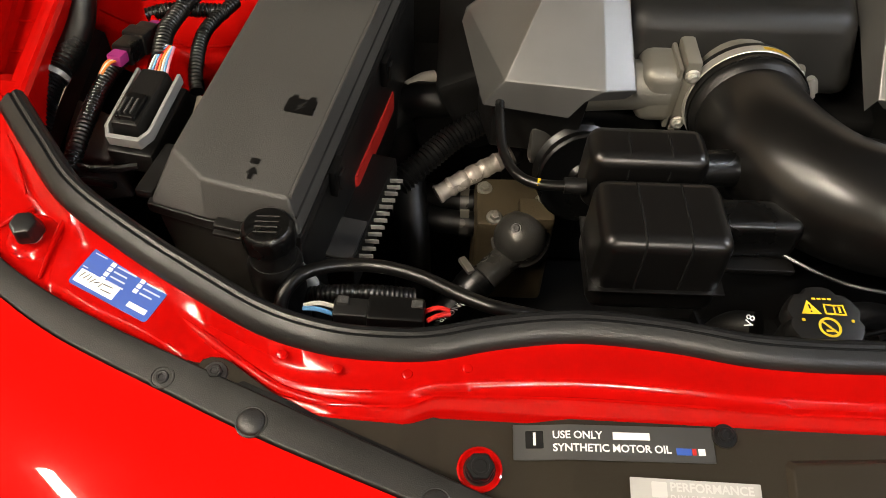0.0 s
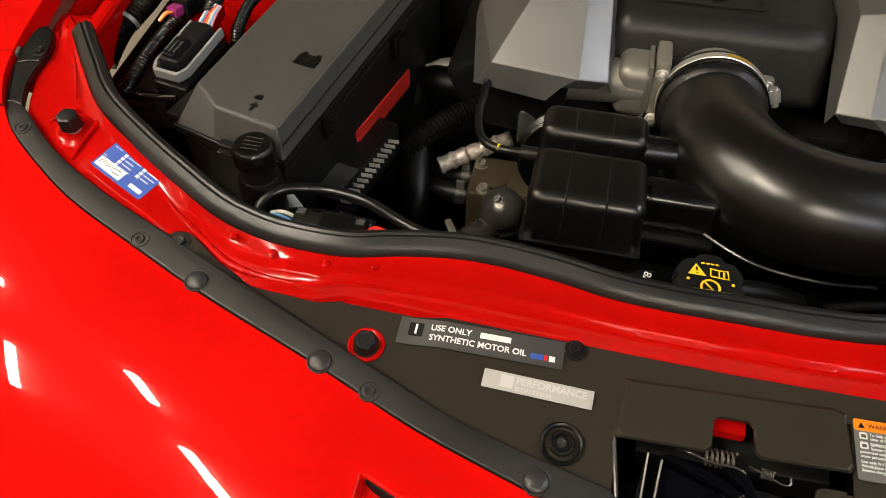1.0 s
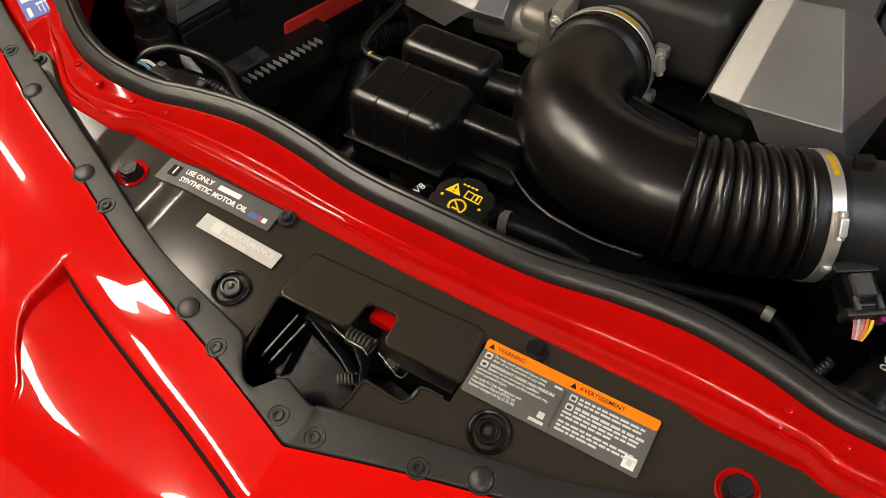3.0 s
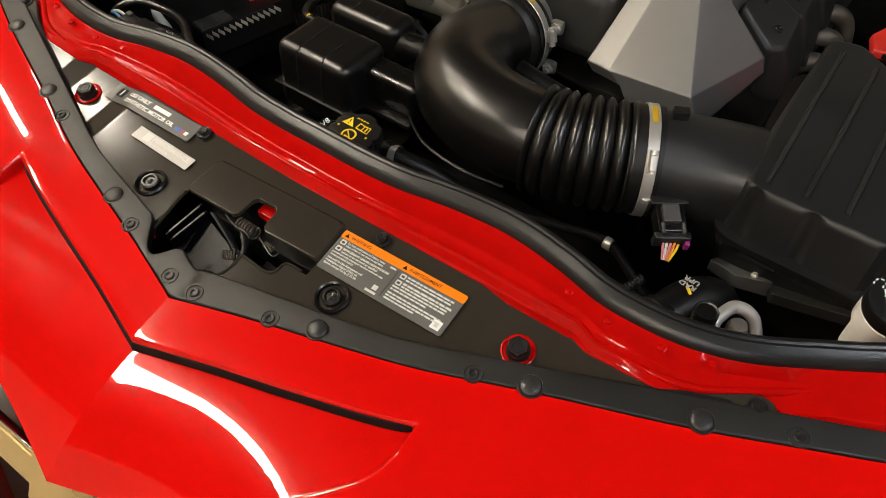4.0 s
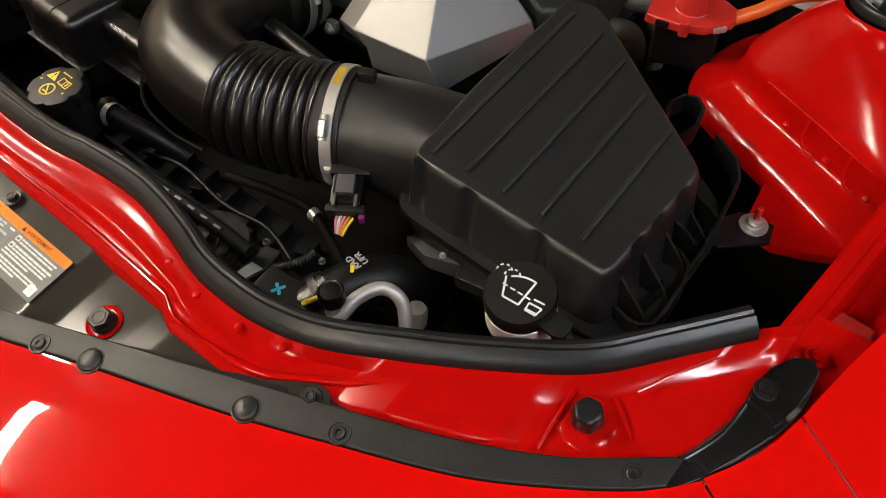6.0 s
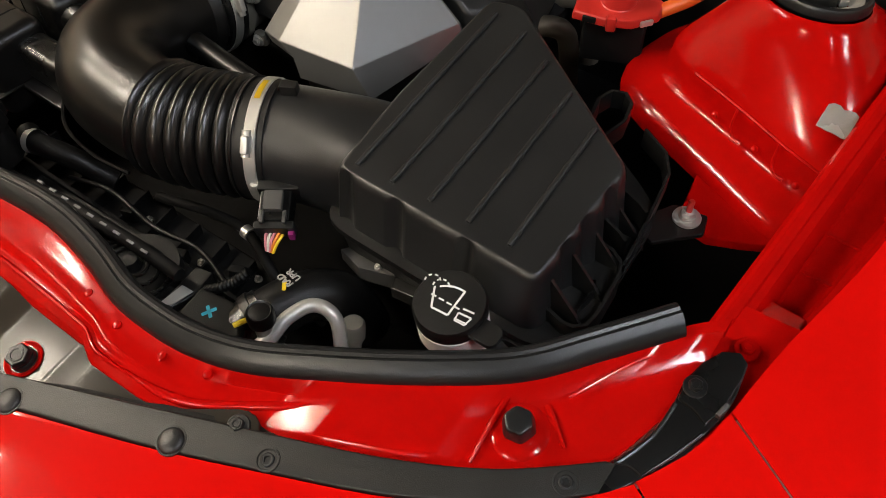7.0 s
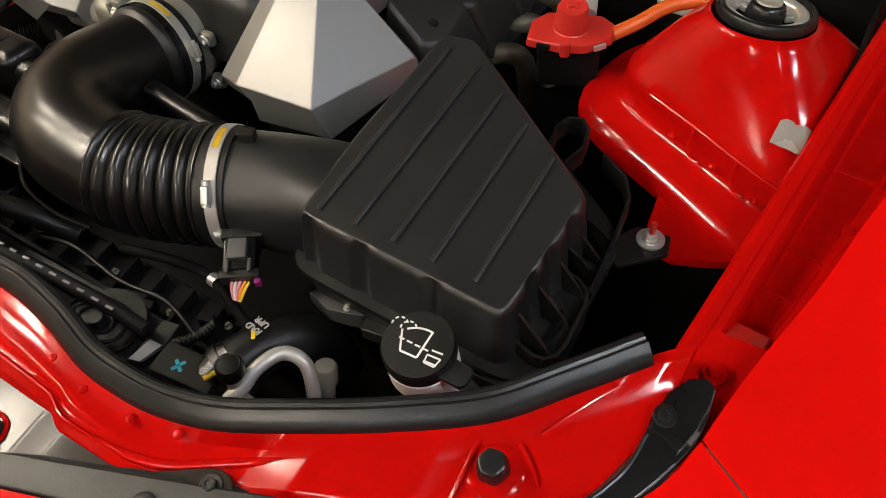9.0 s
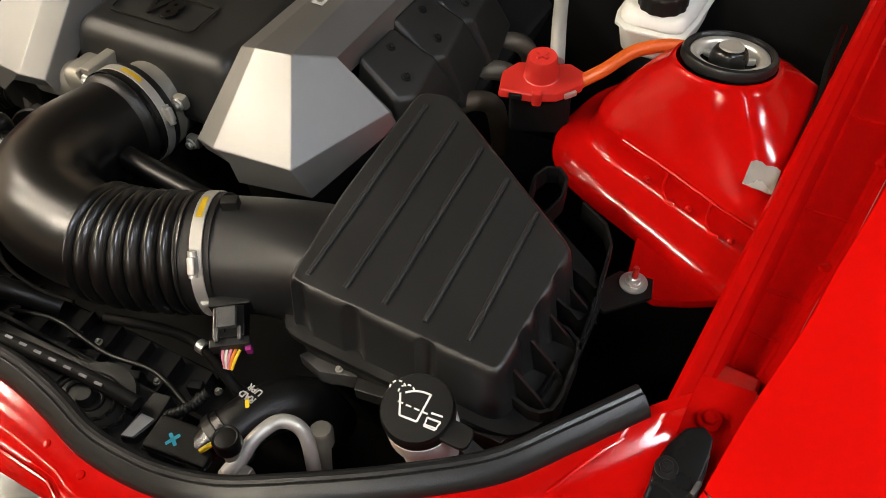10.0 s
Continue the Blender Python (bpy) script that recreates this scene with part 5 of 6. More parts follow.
part("frame", plate(FRAME, 0.013, 0.0012), GREY_PLASTIC, plug, "pale grey lever frame", pose(0, 0, 0.009, 2, 0, 0))
part("base", rbox(0.05, 0.1, 0.03, 0.005), BLACK, plug, m=pose(0, -0.002, -0.03))
wires(plug, (0.0, 0.04, 0.022), (0.006, 0.07, 0.034), [WIRE_PALE, WIRE_BLUE, WIRE_RED, WIRE_ORANGE, WIRE_PALE, WIRE_BLUE, WIRE_PINK], 0.0036)
plug2 = thing("slim_plug", "slim black wiring plug with magenta locks", "connector", pose(-0.676, 0.452, 0.975, -8, 0, -14))
part("body", rbox(0.022, 0.06, 0.022, 0.003, 2), BLACK_GLOSS, plug2)
part("collar", rbox(0.027, 0.02, 0.025, 0.003, 2), BLACK, plug2, m=pose(0, 0.004, 0))
for y, w in ((-0.036, 0.016), (0.034, 0.012)):
    part("lock", rbox(w, 0.016, 0.012, 0.002), MAGENTA, plug2, "magenta lock", pose(0, y, 0.006))
wires(plug2, (0.0, -0.04, 0.012), (-0.005, -0.062, 0.006), [WIRE_ORANGE, WIRE_PALE, WIRE_ORANGE])
flap = thing("red_bracket", "red painted sheet bracket between the wiring plugs", "bracket")
F = [(-0.684, 0.53), (-0.671, 0.515), (-0.66, 0.41), (-0.672, 0.402)]
part("sheet", prism([(x, y, 0.93) for x, y in F], [(x, y, 0.972) for x, y in F], 0.001, 1), RED_BAY, flap)
wingl = thing("inner_wing", "satin red inner wing panel by the fuse box", "inner wing")
W = [(-0.8, 0.6), (-0.752, 0.575), (-0.655, 0.535), (-0.56, 0.55), (-0.56, 0.95), (-0.8, 0.95)]
part("panel", prism([(x, y, 0.84) for x, y in W], [(x, y, 0.9 + 0.15 * (y - 0.5)) for x, y in W], 0.012, 3), RED_BAY, wingl)
part("seam", sweep([(-0.785, 0.612, 0.918), (-0.745, 0.592, 0.9148), (-0.66, 0.556, 0.9095), (-0.57, 0.566, 0.911)], 0.0022, 8, 6), RED_BAY, wingl, "pressed seam")
part("grommet", lathe([(0.009, -0.002), (0.009, 0.002), (0.006, 0.003), (0.004, 0.001)], 18), BLACK, wingl, "black rubber grommet", pose(-0.735, 0.64, 0.921, 8, 0, 0))
washer_tank = thing("corner_tray", "dark grey plastic tray in the bay's corner", "tray")
part("tray", prism([(x, y, 0.84) for x, y in [(-0.79, 0.47), (-0.714, 0.44), (-0.69, 0.36), (-0.76, 0.35)]], [(x, y, 0.9) for x, y in [(-0.78, 0.47), (-0.72, 0.435), (-0.7, 0.365), (-0.757, 0.36)]], 0.008, 3), LID_GRAIN, washer_tank)
part("edge", sweep([(-0.735, 0.325, 0.932), (-0.69, 0.318, 0.93), (-0.655, 0.325, 0.93)], 0.004, 8), BLACK_GLOSS, washer_tank)
part("edge", sweep([(-0.71, 0.303, 0.93), (-0.67, 0.297, 0.93)], 0.004, 8, 3), BLACK_GLOSS, washer_tank)

# cables in front of the reservoir
hose("battery_cable", "thick black cable arching behind the seal", [(-0.486, 0.158, 0.915), (-0.483, 0.175, 0.928), (-0.463, 0.196, 0.934), (-0.42, 0.208, 0.93), (-0.37, 0.196, 0.935), (-0.318, 0.163, 0.945), (-0.285, 0.152, 0.945), (-0.22, 0.15, 0.93)], 0.0065, BLACK_GLOSS, "cable")
wrap = hose("labelled_cable", "black cable with a white wrapped label", [(-0.49, 0.215, 0.93), (-0.481, 0.22, 0.9), (-0.474, 0.235, 0.86), (-0.46, 0.25, 0.82)], 0.008, HOSE, "cable")
part("label_wrap", sweep([(-0.484, 0.216, 0.918), (-0.478, 0.226, 0.885), (-0.4745, 0.234, 0.862)], 0.0092, 12, 5), WHITE_PLASTIC, wrap, "white wrapped label")
part("red_print", sweep([(-0.4835, 0.2165, 0.915), (-0.4825, 0.218, 0.911)], 0.0095, 12, 2), RED_PLASTIC, wrap, "red print")
conduit("wire_conduit", "black corrugated wiring sleeve under the cable", [(-0.475, 0.205, 0.88), (-0.45, 0.203, 0.89), (-0.41, 0.203, 0.893), (-0.37, 0.21, 0.88)], 0.0085)
ic = thing("inline_plug", "black inline wiring plug with grey locks", "connector", pose(-0.399, 0.148, 0.93, 0, 0, -2))
part("female_half", rbox(0.036, 0.02, 0.018, 0.003), BLACK, ic, m=pose(-0.018, 0, 0))
part("male_half", rbox(0.05, 0.026, 0.022, 0.004), BLACK_GLOSS, ic, m=pose(0.018, 0, -0.002))
for x in (-0.028, 0.036):
    part("lock", rbox(0.01, 0.008, 0.005, 0.001), LID_GRAIN, ic, "grey lock", pose(x, 0.005, 0.016))
wires(ic, (-0.036, 0, 0.01), (-0.062, 0.0, 0.012), [WIRE_BLUE, WIRE_PALE], 0.008, 0.0022)
wires(ic, (0.044, 0, 0.01), (0.064, 0.004, 0.012), [WIRE_RED, WIRE_RED], 0.01, 0.0022)

# front of the engine: housings and hoses, deep in the bay
stat = thing("thermostat_housing", "aged bronze-grey cast thermostat housing", "housing")
part("block", moved(rbox(0.1, 0.085, 0.16, 0.008, 2), pose(-0.252, 0.455, 0.6)), BRONZE, stat)
part("boss", moved(rbox(0.045, 0.04, 0.02, 0.006, 2), pose(-0.225, 0.43, 0.755)), BRONZE, stat)
part("outlet", sweep([(-0.25, 0.4, 0.722), (-0.266, 0.384, 0.722), (-0.284, 0.366, 0.718), (-0.302, 0.35, 0.712)], lambda t: 0.0185 + (0.0025 if t > 0.8 else 0), 26, 10), DARK_CAST, stat, "cast elbow outlet")
part("bell", lathe([(0.004, 0.0355), (0.012, 0.0345), (0.021, 0.0305), (0.0285, 0.023), (0.033, 0.011), (0.034, -0.002), (0.0375, -0.004), (0.038, -0.018)], 36), DARK_CAST, stat, "rounded cast bell", pose(-0.244, 0.408, 0.742, 34, -10, 0))
part("bell_screw", hex_bolt(0.005, 0.006, 1.4), BOLT, stat, "dark screw", pose(-0.252, 0.396, 0.7735, 34, -14, 0))
for x, y, z in ((-0.278, 0.424, 0.766), (-0.217, 0.445, 0.776), (-0.29, 0.475, 0.765)):
    part("bolt", hex_bolt(0.007, 0.01, 1.5), CAST, stat, "dull bolt", pose(x, y, z - 0.006, 12, 0, 20))
for k, (y, z) in enumerate(((0.49, 0.72), (0.45, 0.72))):
    h = hose("coolant_hose", "black coolant hose clamped to the thermostat housing", [(-0.4, 0.53 - 0.03 * k, 0.7), (-0.36, y + 0.01, z - 0.004), (-0.33, y, z), (-0.295, y - 0.003, z)], 0.017, HOSE, group="coolant hoses")
    cl = part("spring_clamp", moved(grid([[(0.0185 * math.cos(2 * math.pi * q / 24), 0.0185 * math.sin(2 * math.pi * q / 24), w) for q in range(24)] for w in (-0.006, 0.006)], wrap=True), Matrix.Translation((-0.315, y - 0.001, z)) @ pose(0, 0, 0, 0, 90, 0)), DARK_CAST, h, "steel spring clamp")
    part("clamp_ear", rbox(0.012, 0.004, 0.014, 0.001), CAST, h, "", pose(-0.315, y - 0.006, z + 0.017))
    for q in range(3):
        part("print", rbox(0.005, 0.0025, 0.0006, 0.0), GREY_PLASTIC, h, "faded white print", pose(-0.35 + 0.008 * q, y + 0.004, z + 0.0135))
lwr = hose("lower_hose", "large black radiator hose with white print", [(-0.29, 0.36, 0.722), (-0.32, 0.335, 0.7), (-0.36, 0.29, 0.67), (-0.42, 0.22, 0.62)], 0.0225, HOSE, segs=20)
part("spring_clamp", moved(grid([[(0.0238 * math.cos(2 * math.pi * q / 28), 0.0238 * math.sin(2 * math.pi * q / 28), w) for q in range(28)] for w in (-0.007, 0.007)], wrap=True), Matrix.Translation((-0.303, 0.349, 0.714)) @ Vector((-0.03, -0.025, -0.022)).to_track_quat("Z", "Y").to_matrix().to_4x4()), BLACK_GLOSS, lwr, "black spring clamp")
part("clamp_ear", rbox(0.01, 0.026, 0.008, 0.002), CAST, lwr, "", pose(-0.312, 0.362, 0.735, 0, 0, 30))
for k, word in enumerate(("V8", "ENG", "LWR")):
    lettering("hose_print", word, 0.0135, WHITE, lwr, pose(-0.312 - 0.012 * k, 0.318 - 0.006 * k, 0.7245 - 0.0065 * k, 24, 0, -128), label="white hose print")
foil = hose("foil_pipe", "pipe wrapped in crinkled foil", [(-0.352, 0.468, 0.752), (-0.32, 0.486, 0.762), (-0.28, 0.506, 0.774), (-0.24, 0.524, 0.784)], lambda t: 0.0125 + 0.0008 * math.sin(47 * t) + 0.0006 * math.sin(83 * t), FOIL, "pipe", 14, 16)
part("rubber_end", sweep([(-0.255, 0.518, 0.781), (-0.235, 0.527, 0.786), (-0.2, 0.54, 0.79)], 0.0145, 12, 4), HOSE, foil)
conduit("wire_conduit", "black corrugated sleeve rising to the engine cover", [(-0.4, 0.44, 0.8), (-0.365, 0.47, 0.815), (-0.33, 0.503, 0.825), (-0.27, 0.535, 0.84), (-0.22, 0.55, 0.85)], 0.016, HOSE, 0.006)
hose("engine_hose", "thick black hose dropping beside the engine", [(-0.42, 0.6, 0.78), (-0.4, 0.53, 0.77), (-0.385, 0.45, 0.72), (-0.378, 0.37, 0.66), (-0.37, 0.3, 0.6)], 0.024, HOSE, segs=16)
dome = hose("upper_engine_hose", "black moulded hose with a tan sleeve near the engine", [(-0.43, 0.55, 0.77), (-0.4, 0.575, 0.815), (-0.36, 0.565, 0.83), (-0.32, 0.58, 0.82), (-0.28, 0.6, 0.8)], 0.024, HOSE, segs=16)
part("tan_sleeve", sweep([(-0.395, 0.578, 0.834), (-0.375, 0.592, 0.838), (-0.36, 0.598, 0.838)], 0.0125, 12, 4), WIRE_PALE, dome, "pale tan sleeve")
vac = hose("vacuum_hose", "thin glossy black vacuum hose looping to the resonator", [(-0.284, 0.46, 0.93), (-0.284, 0.429, 0.922), (-0.282, 0.379, 0.922), (-0.27, 0.34, 0.925), (-0.248, 0.322, 0.928), (-0.207, 0.319, 0.93)], 0.0055, BLACK_GLOSS)
part("end_fitting", sweep([(-0.222, 0.3195, 0.93), (-0.2, 0.319, 0.93)], 0.0085, 14, 3), BLACK, vac)
part("yellow_mark", sweep([(-0.249, 0.3225, 0.928), (-0.246, 0.3222, 0.928)], 0.0058, 10, 2), YELLOW, vac, "yellow dab")
pul = thing("idler_pulley", "dark pulley behind the resonator", "pulley", pose(-0.178, 0.436, 0.832, 0, 0, 0) @ pose(0, 0, 0, 72, 0, 8))
part("wheel", lathe([(0.055, -0.015), (0.058, -0.013), (0.052, -0.008), (0.052, 0.008), (0.058, 0.013), (0.055, 0.015), (0.045, 0.012), (0.02, 0.012), (0.015, 0.018)], 40), BLACK_GLOSS, pul)
part("bracket", moved(rbox(0.08, 0.05, 0.02, 0.006), pose(-0.02, 0.03, -0.04)), DARK_CAST, pul)

# coolant neck and clip
cc = hose("coolant_neck_hose", "black coolant hose with a tin clip beside the cap", [(0.0, 0.19, 0.905), (0.022, 0.185, 0.905), (0.06, 0.2, 0.89), (0.1, 0.22, 0.86)], 0.013, HOSE)
part("spring_clip", moved(grid([[(0.0148 * math.cos(2 * math.pi * q / 24), 0.0148 * math.sin(2 * math.pi * q / 24), w) for q in range(24)] for w in (-0.005, 0.005)], wrap=True), Matrix.Translation((0.02, 0.185, 0.905)) @ pose(0, 0, 0, 0, 80, 10)), STEEL, cc, "tin spring clip")
hose("coolant_side_hose", "black hose bending under the coolant cap", [(-0.06, 0.16, 0.92), (-0.075, 0.17, 0.905), (-0.085, 0.175, 0.87), (-0.08, 0.17, 0.8)], 0.015, HOSE)

side_hose = bpy.data.objects["coolant_side_hose"]
lettering("hose_print", "V8", 0.011, WHITE, side_hose, pose(-0.07, 0.159, 0.932, 8, -20, 70), label="white hose print")

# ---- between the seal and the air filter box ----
# near-black colour puts this pipe in the shade under the duct
hose("fan_pipe", "slim coolant pipe under the intake duct, near-black for shade", [(0.14, 0.24, 0.84), (0.22, 0.255, 0.85), (0.29, 0.25, 0.868), (0.345, 0.235, 0.84), (0.4, 0.24, 0.8)], 0.006, SHADOW_BLACK)
sl = thing("pipe_sleeve", "pale metal sleeve on the coolant pipe", "pipe sleeve")
part("sleeve", sweep([(0.285, 0.2505, 0.868), (0.295, 0.2495, 0.868)], 0.0078, 16, 3), STEEL, sl)
maf = thing("flow_sensor", "black air flow sensor plugged into the intake tube", "sensor", pose(0.329, 0.281, 0.946, 14, 0, 36))
part("head", rbox(0.05, 0.02, 0.026, 0.003), BLACK_GLOSS, maf, m=pose(0.006, 0.006, -0.012))
part("fin", rbox(0.005, 0.03, 0.022, 0.0015), BLACK, maf, m=pose(-0.024, 0.012, -0.006))
part("screw", lathe([(0.0055, 0), (0.0055, 0.004), (0.004, 0.006), (0.001, 0.006)], 14), STEEL, maf, "steel screw", pose(-0.024, -0.007, 0.002))
part("socket", rbox(0.042, 0.012, 0.024, 0.002), BLACK, maf, m=pose(0.001, -0.01, -0.012))
part("plug_body", rbox(0.032, 0.034, 0.024, 0.003), BLACK_GLOSS, maf, m=pose(0, -0.033, -0.012))
part("plug_latch", rbox(0.019, 0.022, 0.007, 0.0015), LID_GRAIN, maf, m=pose(-0.001, -0.03, 0.011))
for x in (-0.011, 0.011):
    part("prong", rbox(0.004, 0.014, 0.005, 0.001), LID_GRAIN, maf, "worn grey prong", pose(x, -0.047, 0.01))
part("plug_lip", rbox(0.04, 0.009, 0.02, 0.002), BLACK_GRAIN, maf, m=pose(0, -0.053, -0.011))
part("magenta_lock", rbox(0.006, 0.012, 0.012, 0.001), MAGENTA, maf, "magenta lock", pose(0.0165, -0.056, -0.009))
wires(maf, (0.0, -0.056, -0.002), (-0.006, -0.073, -0.012), [YELLOW, WIRE_ORANGE, WIRE_PINK, WIRE_PALE, WIRE_PINK], 0.0042, 0.0016)
conduit("wire_conduit", "black taped sensor wiring sleeve", [(0.353, 0.2, 0.9), (0.345, 0.185, 0.893), (0.33, 0.168, 0.887), (0.3, 0.16, 0.87)], 0.0055, HOSE, 0.004)

rad = hose("upper_radiator_hose", "thick black upper radiator hose with white print", [(0.385, 0.15, 0.872), (0.393, 0.178, 0.882), (0.405, 0.21, 0.884), (0.419, 0.235, 0.876), (0.431, 0.255, 0.85), (0.438, 0.266, 0.8)], lambda t: 0.0265, HOSE, segs=22)
for p, q in (((0.381, 0.143, 0.869), (0.384, 0.15, 0.872)), ((0.3905, 0.169, 0.8795), (0.3935, 0.177, 0.8825))):
    part("coupler_ring", sweep([p, q], 0.0315, 24, 2), BLACK, rad)
part("quick_coupler", sweep([(0.38, 0.14, 0.868), (0.39, 0.168, 0.879), (0.395, 0.182, 0.883)], 0.0295, 22, 4), BLACK_GLOSS, rad, "black quick coupler")
for k, word in enumerate(("RAD", "UPR")):
    lettering("hose_print", word, 0.0098, LABEL_SILVER, rad, pose(0.399, 0.213, 0.9128, -6, 6, 62) @ pose(0, 0, 0, 0, 0, 110) @ pose(0, 0.005 - 0.0102 * k, 0), bold=0.0002, label="worn white hose print")
part("yellow_dab", plate(rounded(0.004, 0.012, 0.0015), 0.0005), YELLOW, rad, "yellow dab", pose(0.402, 0.203, 0.9125, -4, 10, 40))
acl = hose("refrigerant_pipe", "bare aluminium refrigerant pipe bent down behind the seal", [(0.432, 0.138, 0.915), (0.44, 0.153, 0.925), (0.443, 0.172, 0.933), (0.452, 0.195, 0.932), (0.472, 0.2, 0.922), (0.487, 0.186, 0.89), (0.488, 0.175, 0.83)], 0.0068, PIPE_METAL, "pipe", 14)
part("port_block", rbox(0.028, 0.02, 0.03, 0.003), CAST, acl, m=pose(0.437, 0.143, 0.885))
pc = part("port_cap", lathe([(0.0115, 0), (0.0125, 0.002), (0.0125, 0.015), (0.011, 0.017), (0.0095, 0.0155), (0.006, 0.016), (0.001, 0.016)], 24), BLACK_GLOSS, acl, "ribbed black port cap", pose(0.432, 0.152, 0.94))
part("port_neck", lathe([(0.009, -0.03), (0.009, 0.002)], 16), CAST, acl, m=pose(0.432, 0.152, 0.94))
fit_ = thing("pipe_fitting", "steel pipe fitting behind the seal", "fitting", pose(0.462, 0.222, 0.84, -10, 0, 0))
part("nut", lathe([(0.008, -0.04), (0.009, 0.01), (0.0125, 0.012), (0.0125, 0.03), (0.01, 0.034), (0.006, 0.034)], 12), CAST, fit_)
xb = thing("relay_box", "black relay box with a cyan paint mark", "relay box", pose(0.366, 0.147, 0.872, 0, 0, 8))
part("body", rbox(0.07, 0.036, 0.03, 0.004), HOSE, xb)
part("lid_edge", rbox(0.072, 0.038, 0.004, 0.0015), BLACK_GLOSS, xb, m=pose(0, 0, 0.02))
for a in (45, -50):
    part("cross_stroke", plate(rounded(0.015, 0.0035, 0.001), 0.0004), CYAN, xb, "cyan cross", pose(-0.008, -0.003, 0.0302, 0, 0, a + 12))
part("yellow_tape", sweep([(0.025, -0.006, 0.034), (0.033, 0.004, 0.036), (0.038, 0.014, 0.034)], 0.0028, 8), YELLOW, xb, "yellow tape")
lv = thing("shroud_bracket", "grey-edged black fan shroud bracket", "bracket", pose(0.311, 0.15, 0.86, 0, 0, 12))
part("arm", prism([(x, y, 0) for x, y in [(-0.016, -0.026), (0.0, -0.024), (0.014, 0.0), (0.012, 0.03), (-0.008, 0.03)]], [(x, y, 0.03) for x, y in [(-0.014, -0.024), (0.0, -0.022), (0.012, 0.0), (0.012, 0.03), (-0.008, 0.03)]], 0.002), BLACK, lv)
part("grey_face", plate([(-0.013, -0.022), (-0.001, -0.021), (0.009, 0.002), (-0.006, 0.004)], 0.0008), GREY_PLASTIC, lv, "plain grey face", pose(0, 0, 0.0302))
rt = thing("radiator_edge", "black radiator top edge with a row of pale clips", "radiator")
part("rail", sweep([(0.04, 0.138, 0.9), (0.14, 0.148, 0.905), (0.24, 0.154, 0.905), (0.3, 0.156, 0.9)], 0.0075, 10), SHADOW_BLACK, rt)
for k in range(9):
    x = 0.09 + 0.021 * k
    part("clip", rbox(0.0095, 0.003, 0.002, 0.0005), GREY_PLASTIC, rt, "pale clip", pose(x, 0.1475 + 0.004 * k / 9, 0.9115, 0, 0, 4))
# ribbed fan shroud below the hoses; sheet and ribs coloured near-black for shade
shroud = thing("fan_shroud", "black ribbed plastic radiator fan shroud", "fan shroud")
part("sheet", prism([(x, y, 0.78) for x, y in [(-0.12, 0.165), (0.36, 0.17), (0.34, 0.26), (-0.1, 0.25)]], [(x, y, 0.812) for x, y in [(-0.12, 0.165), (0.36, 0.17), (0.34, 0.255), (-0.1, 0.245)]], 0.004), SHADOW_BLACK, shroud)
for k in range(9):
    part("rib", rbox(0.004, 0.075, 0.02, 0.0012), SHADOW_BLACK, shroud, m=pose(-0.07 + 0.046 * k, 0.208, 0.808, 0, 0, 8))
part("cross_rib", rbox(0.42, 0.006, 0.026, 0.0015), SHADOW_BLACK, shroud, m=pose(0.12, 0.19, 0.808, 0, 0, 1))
part("ledge", prism([(x, y, 0.862) for x, y in [(0.03, 0.15), (0.3, 0.162), (0.3, 0.182), (0.03, 0.17)]], [(x, y, 0.87) for x, y in [(0.03, 0.15), (0.3, 0.162), (0.3, 0.182), (0.03, 0.17)]], 0.002), BLACK, shroud)
for x, y in ((0.12, 0.208), (0.22, 0.2), (0.29, 0.222)):
    part("clip", rbox(0.018, 0.012, 0.02, 0.003), SHADOW_BLACK, shroud, m=pose(x, y, 0.815, 0, 0, 20))
    part("bolt", hex_bolt(0.0035, 0.005, 1.4), CAST, shroud, "small steel bolt", pose(x + 0.02, y + 0.01, 0.818))
hose("shroud_wire", "thin black taped wire across the fan shroud", [(0.05, 0.19, 0.86), (0.12, 0.2, 0.872), (0.2, 0.195, 0.868), (0.27, 0.2, 0.874), (0.33, 0.185, 0.87)], 0.0028, HOSE, "cable")
coil = thing("fan_motor_plug", "black ringed fan motor housing", "fan motor", pose(0.24, 0.14, 0.885))
for r in (0.046, 0.034, 0.022):
    part("ring", sweep([(r * math.cos(radians(a)), 0.62 * r * math.sin(radians(a)), 0.004 * (0.046 - r) / 0.012) for a in range(0, 361, 20)], 0.0022, 8, 3), BLACK_GLOSS, coil)
part("hub", lathe([(0.048, -0.02), (0.047, -0.003), (0.03, -0.002), (0.01, 0.0), (0.008, 0.012)], 28), BLACK, coil)

# ---- right rear corner ----
plus = thing("jump_terminal", "red plastic jump-start terminal cover with a plus sign", "terminal", pose(0.473, 0.709, 0.968, 4, 0, 22))
part("tray", prism([(x, y, -0.004) for x, y in [(-0.052, -0.026), (-0.012, -0.034), (0.02, -0.032), (0.05, -0.012), (0.056, 0.012), (0.036, 0.03), (-0.03, 0.03), (-0.05, 0.01)]],
                   [(x, y, 0.008) for x, y in [(-0.05, -0.024), (-0.012, -0.032), (0.02, -0.03), (0.048, -0.012), (0.053, 0.012), (0.035, 0.028), (-0.03, 0.028), (-0.048, 0.01)]], 0.003, 2), RED_PLASTIC, plus)
pp = part("post_cap", lathe([(0.0245, 0.0), (0.0212, 0.003), (0.0205, 0.01), (0.0185, 0.028), (0.017, 0.031), (0.001, 0.0315)], 30), RED_PLASTIC, plus, m=pose(0, 0.004, 0.006))
for a in (45, 135):
    part("plus_bar", rbox(0.018, 0.0045, 0.003, 0.0008), RED_PLASTIC, pp, m=pose(0, 0, 0.0308, 0, 0, a))
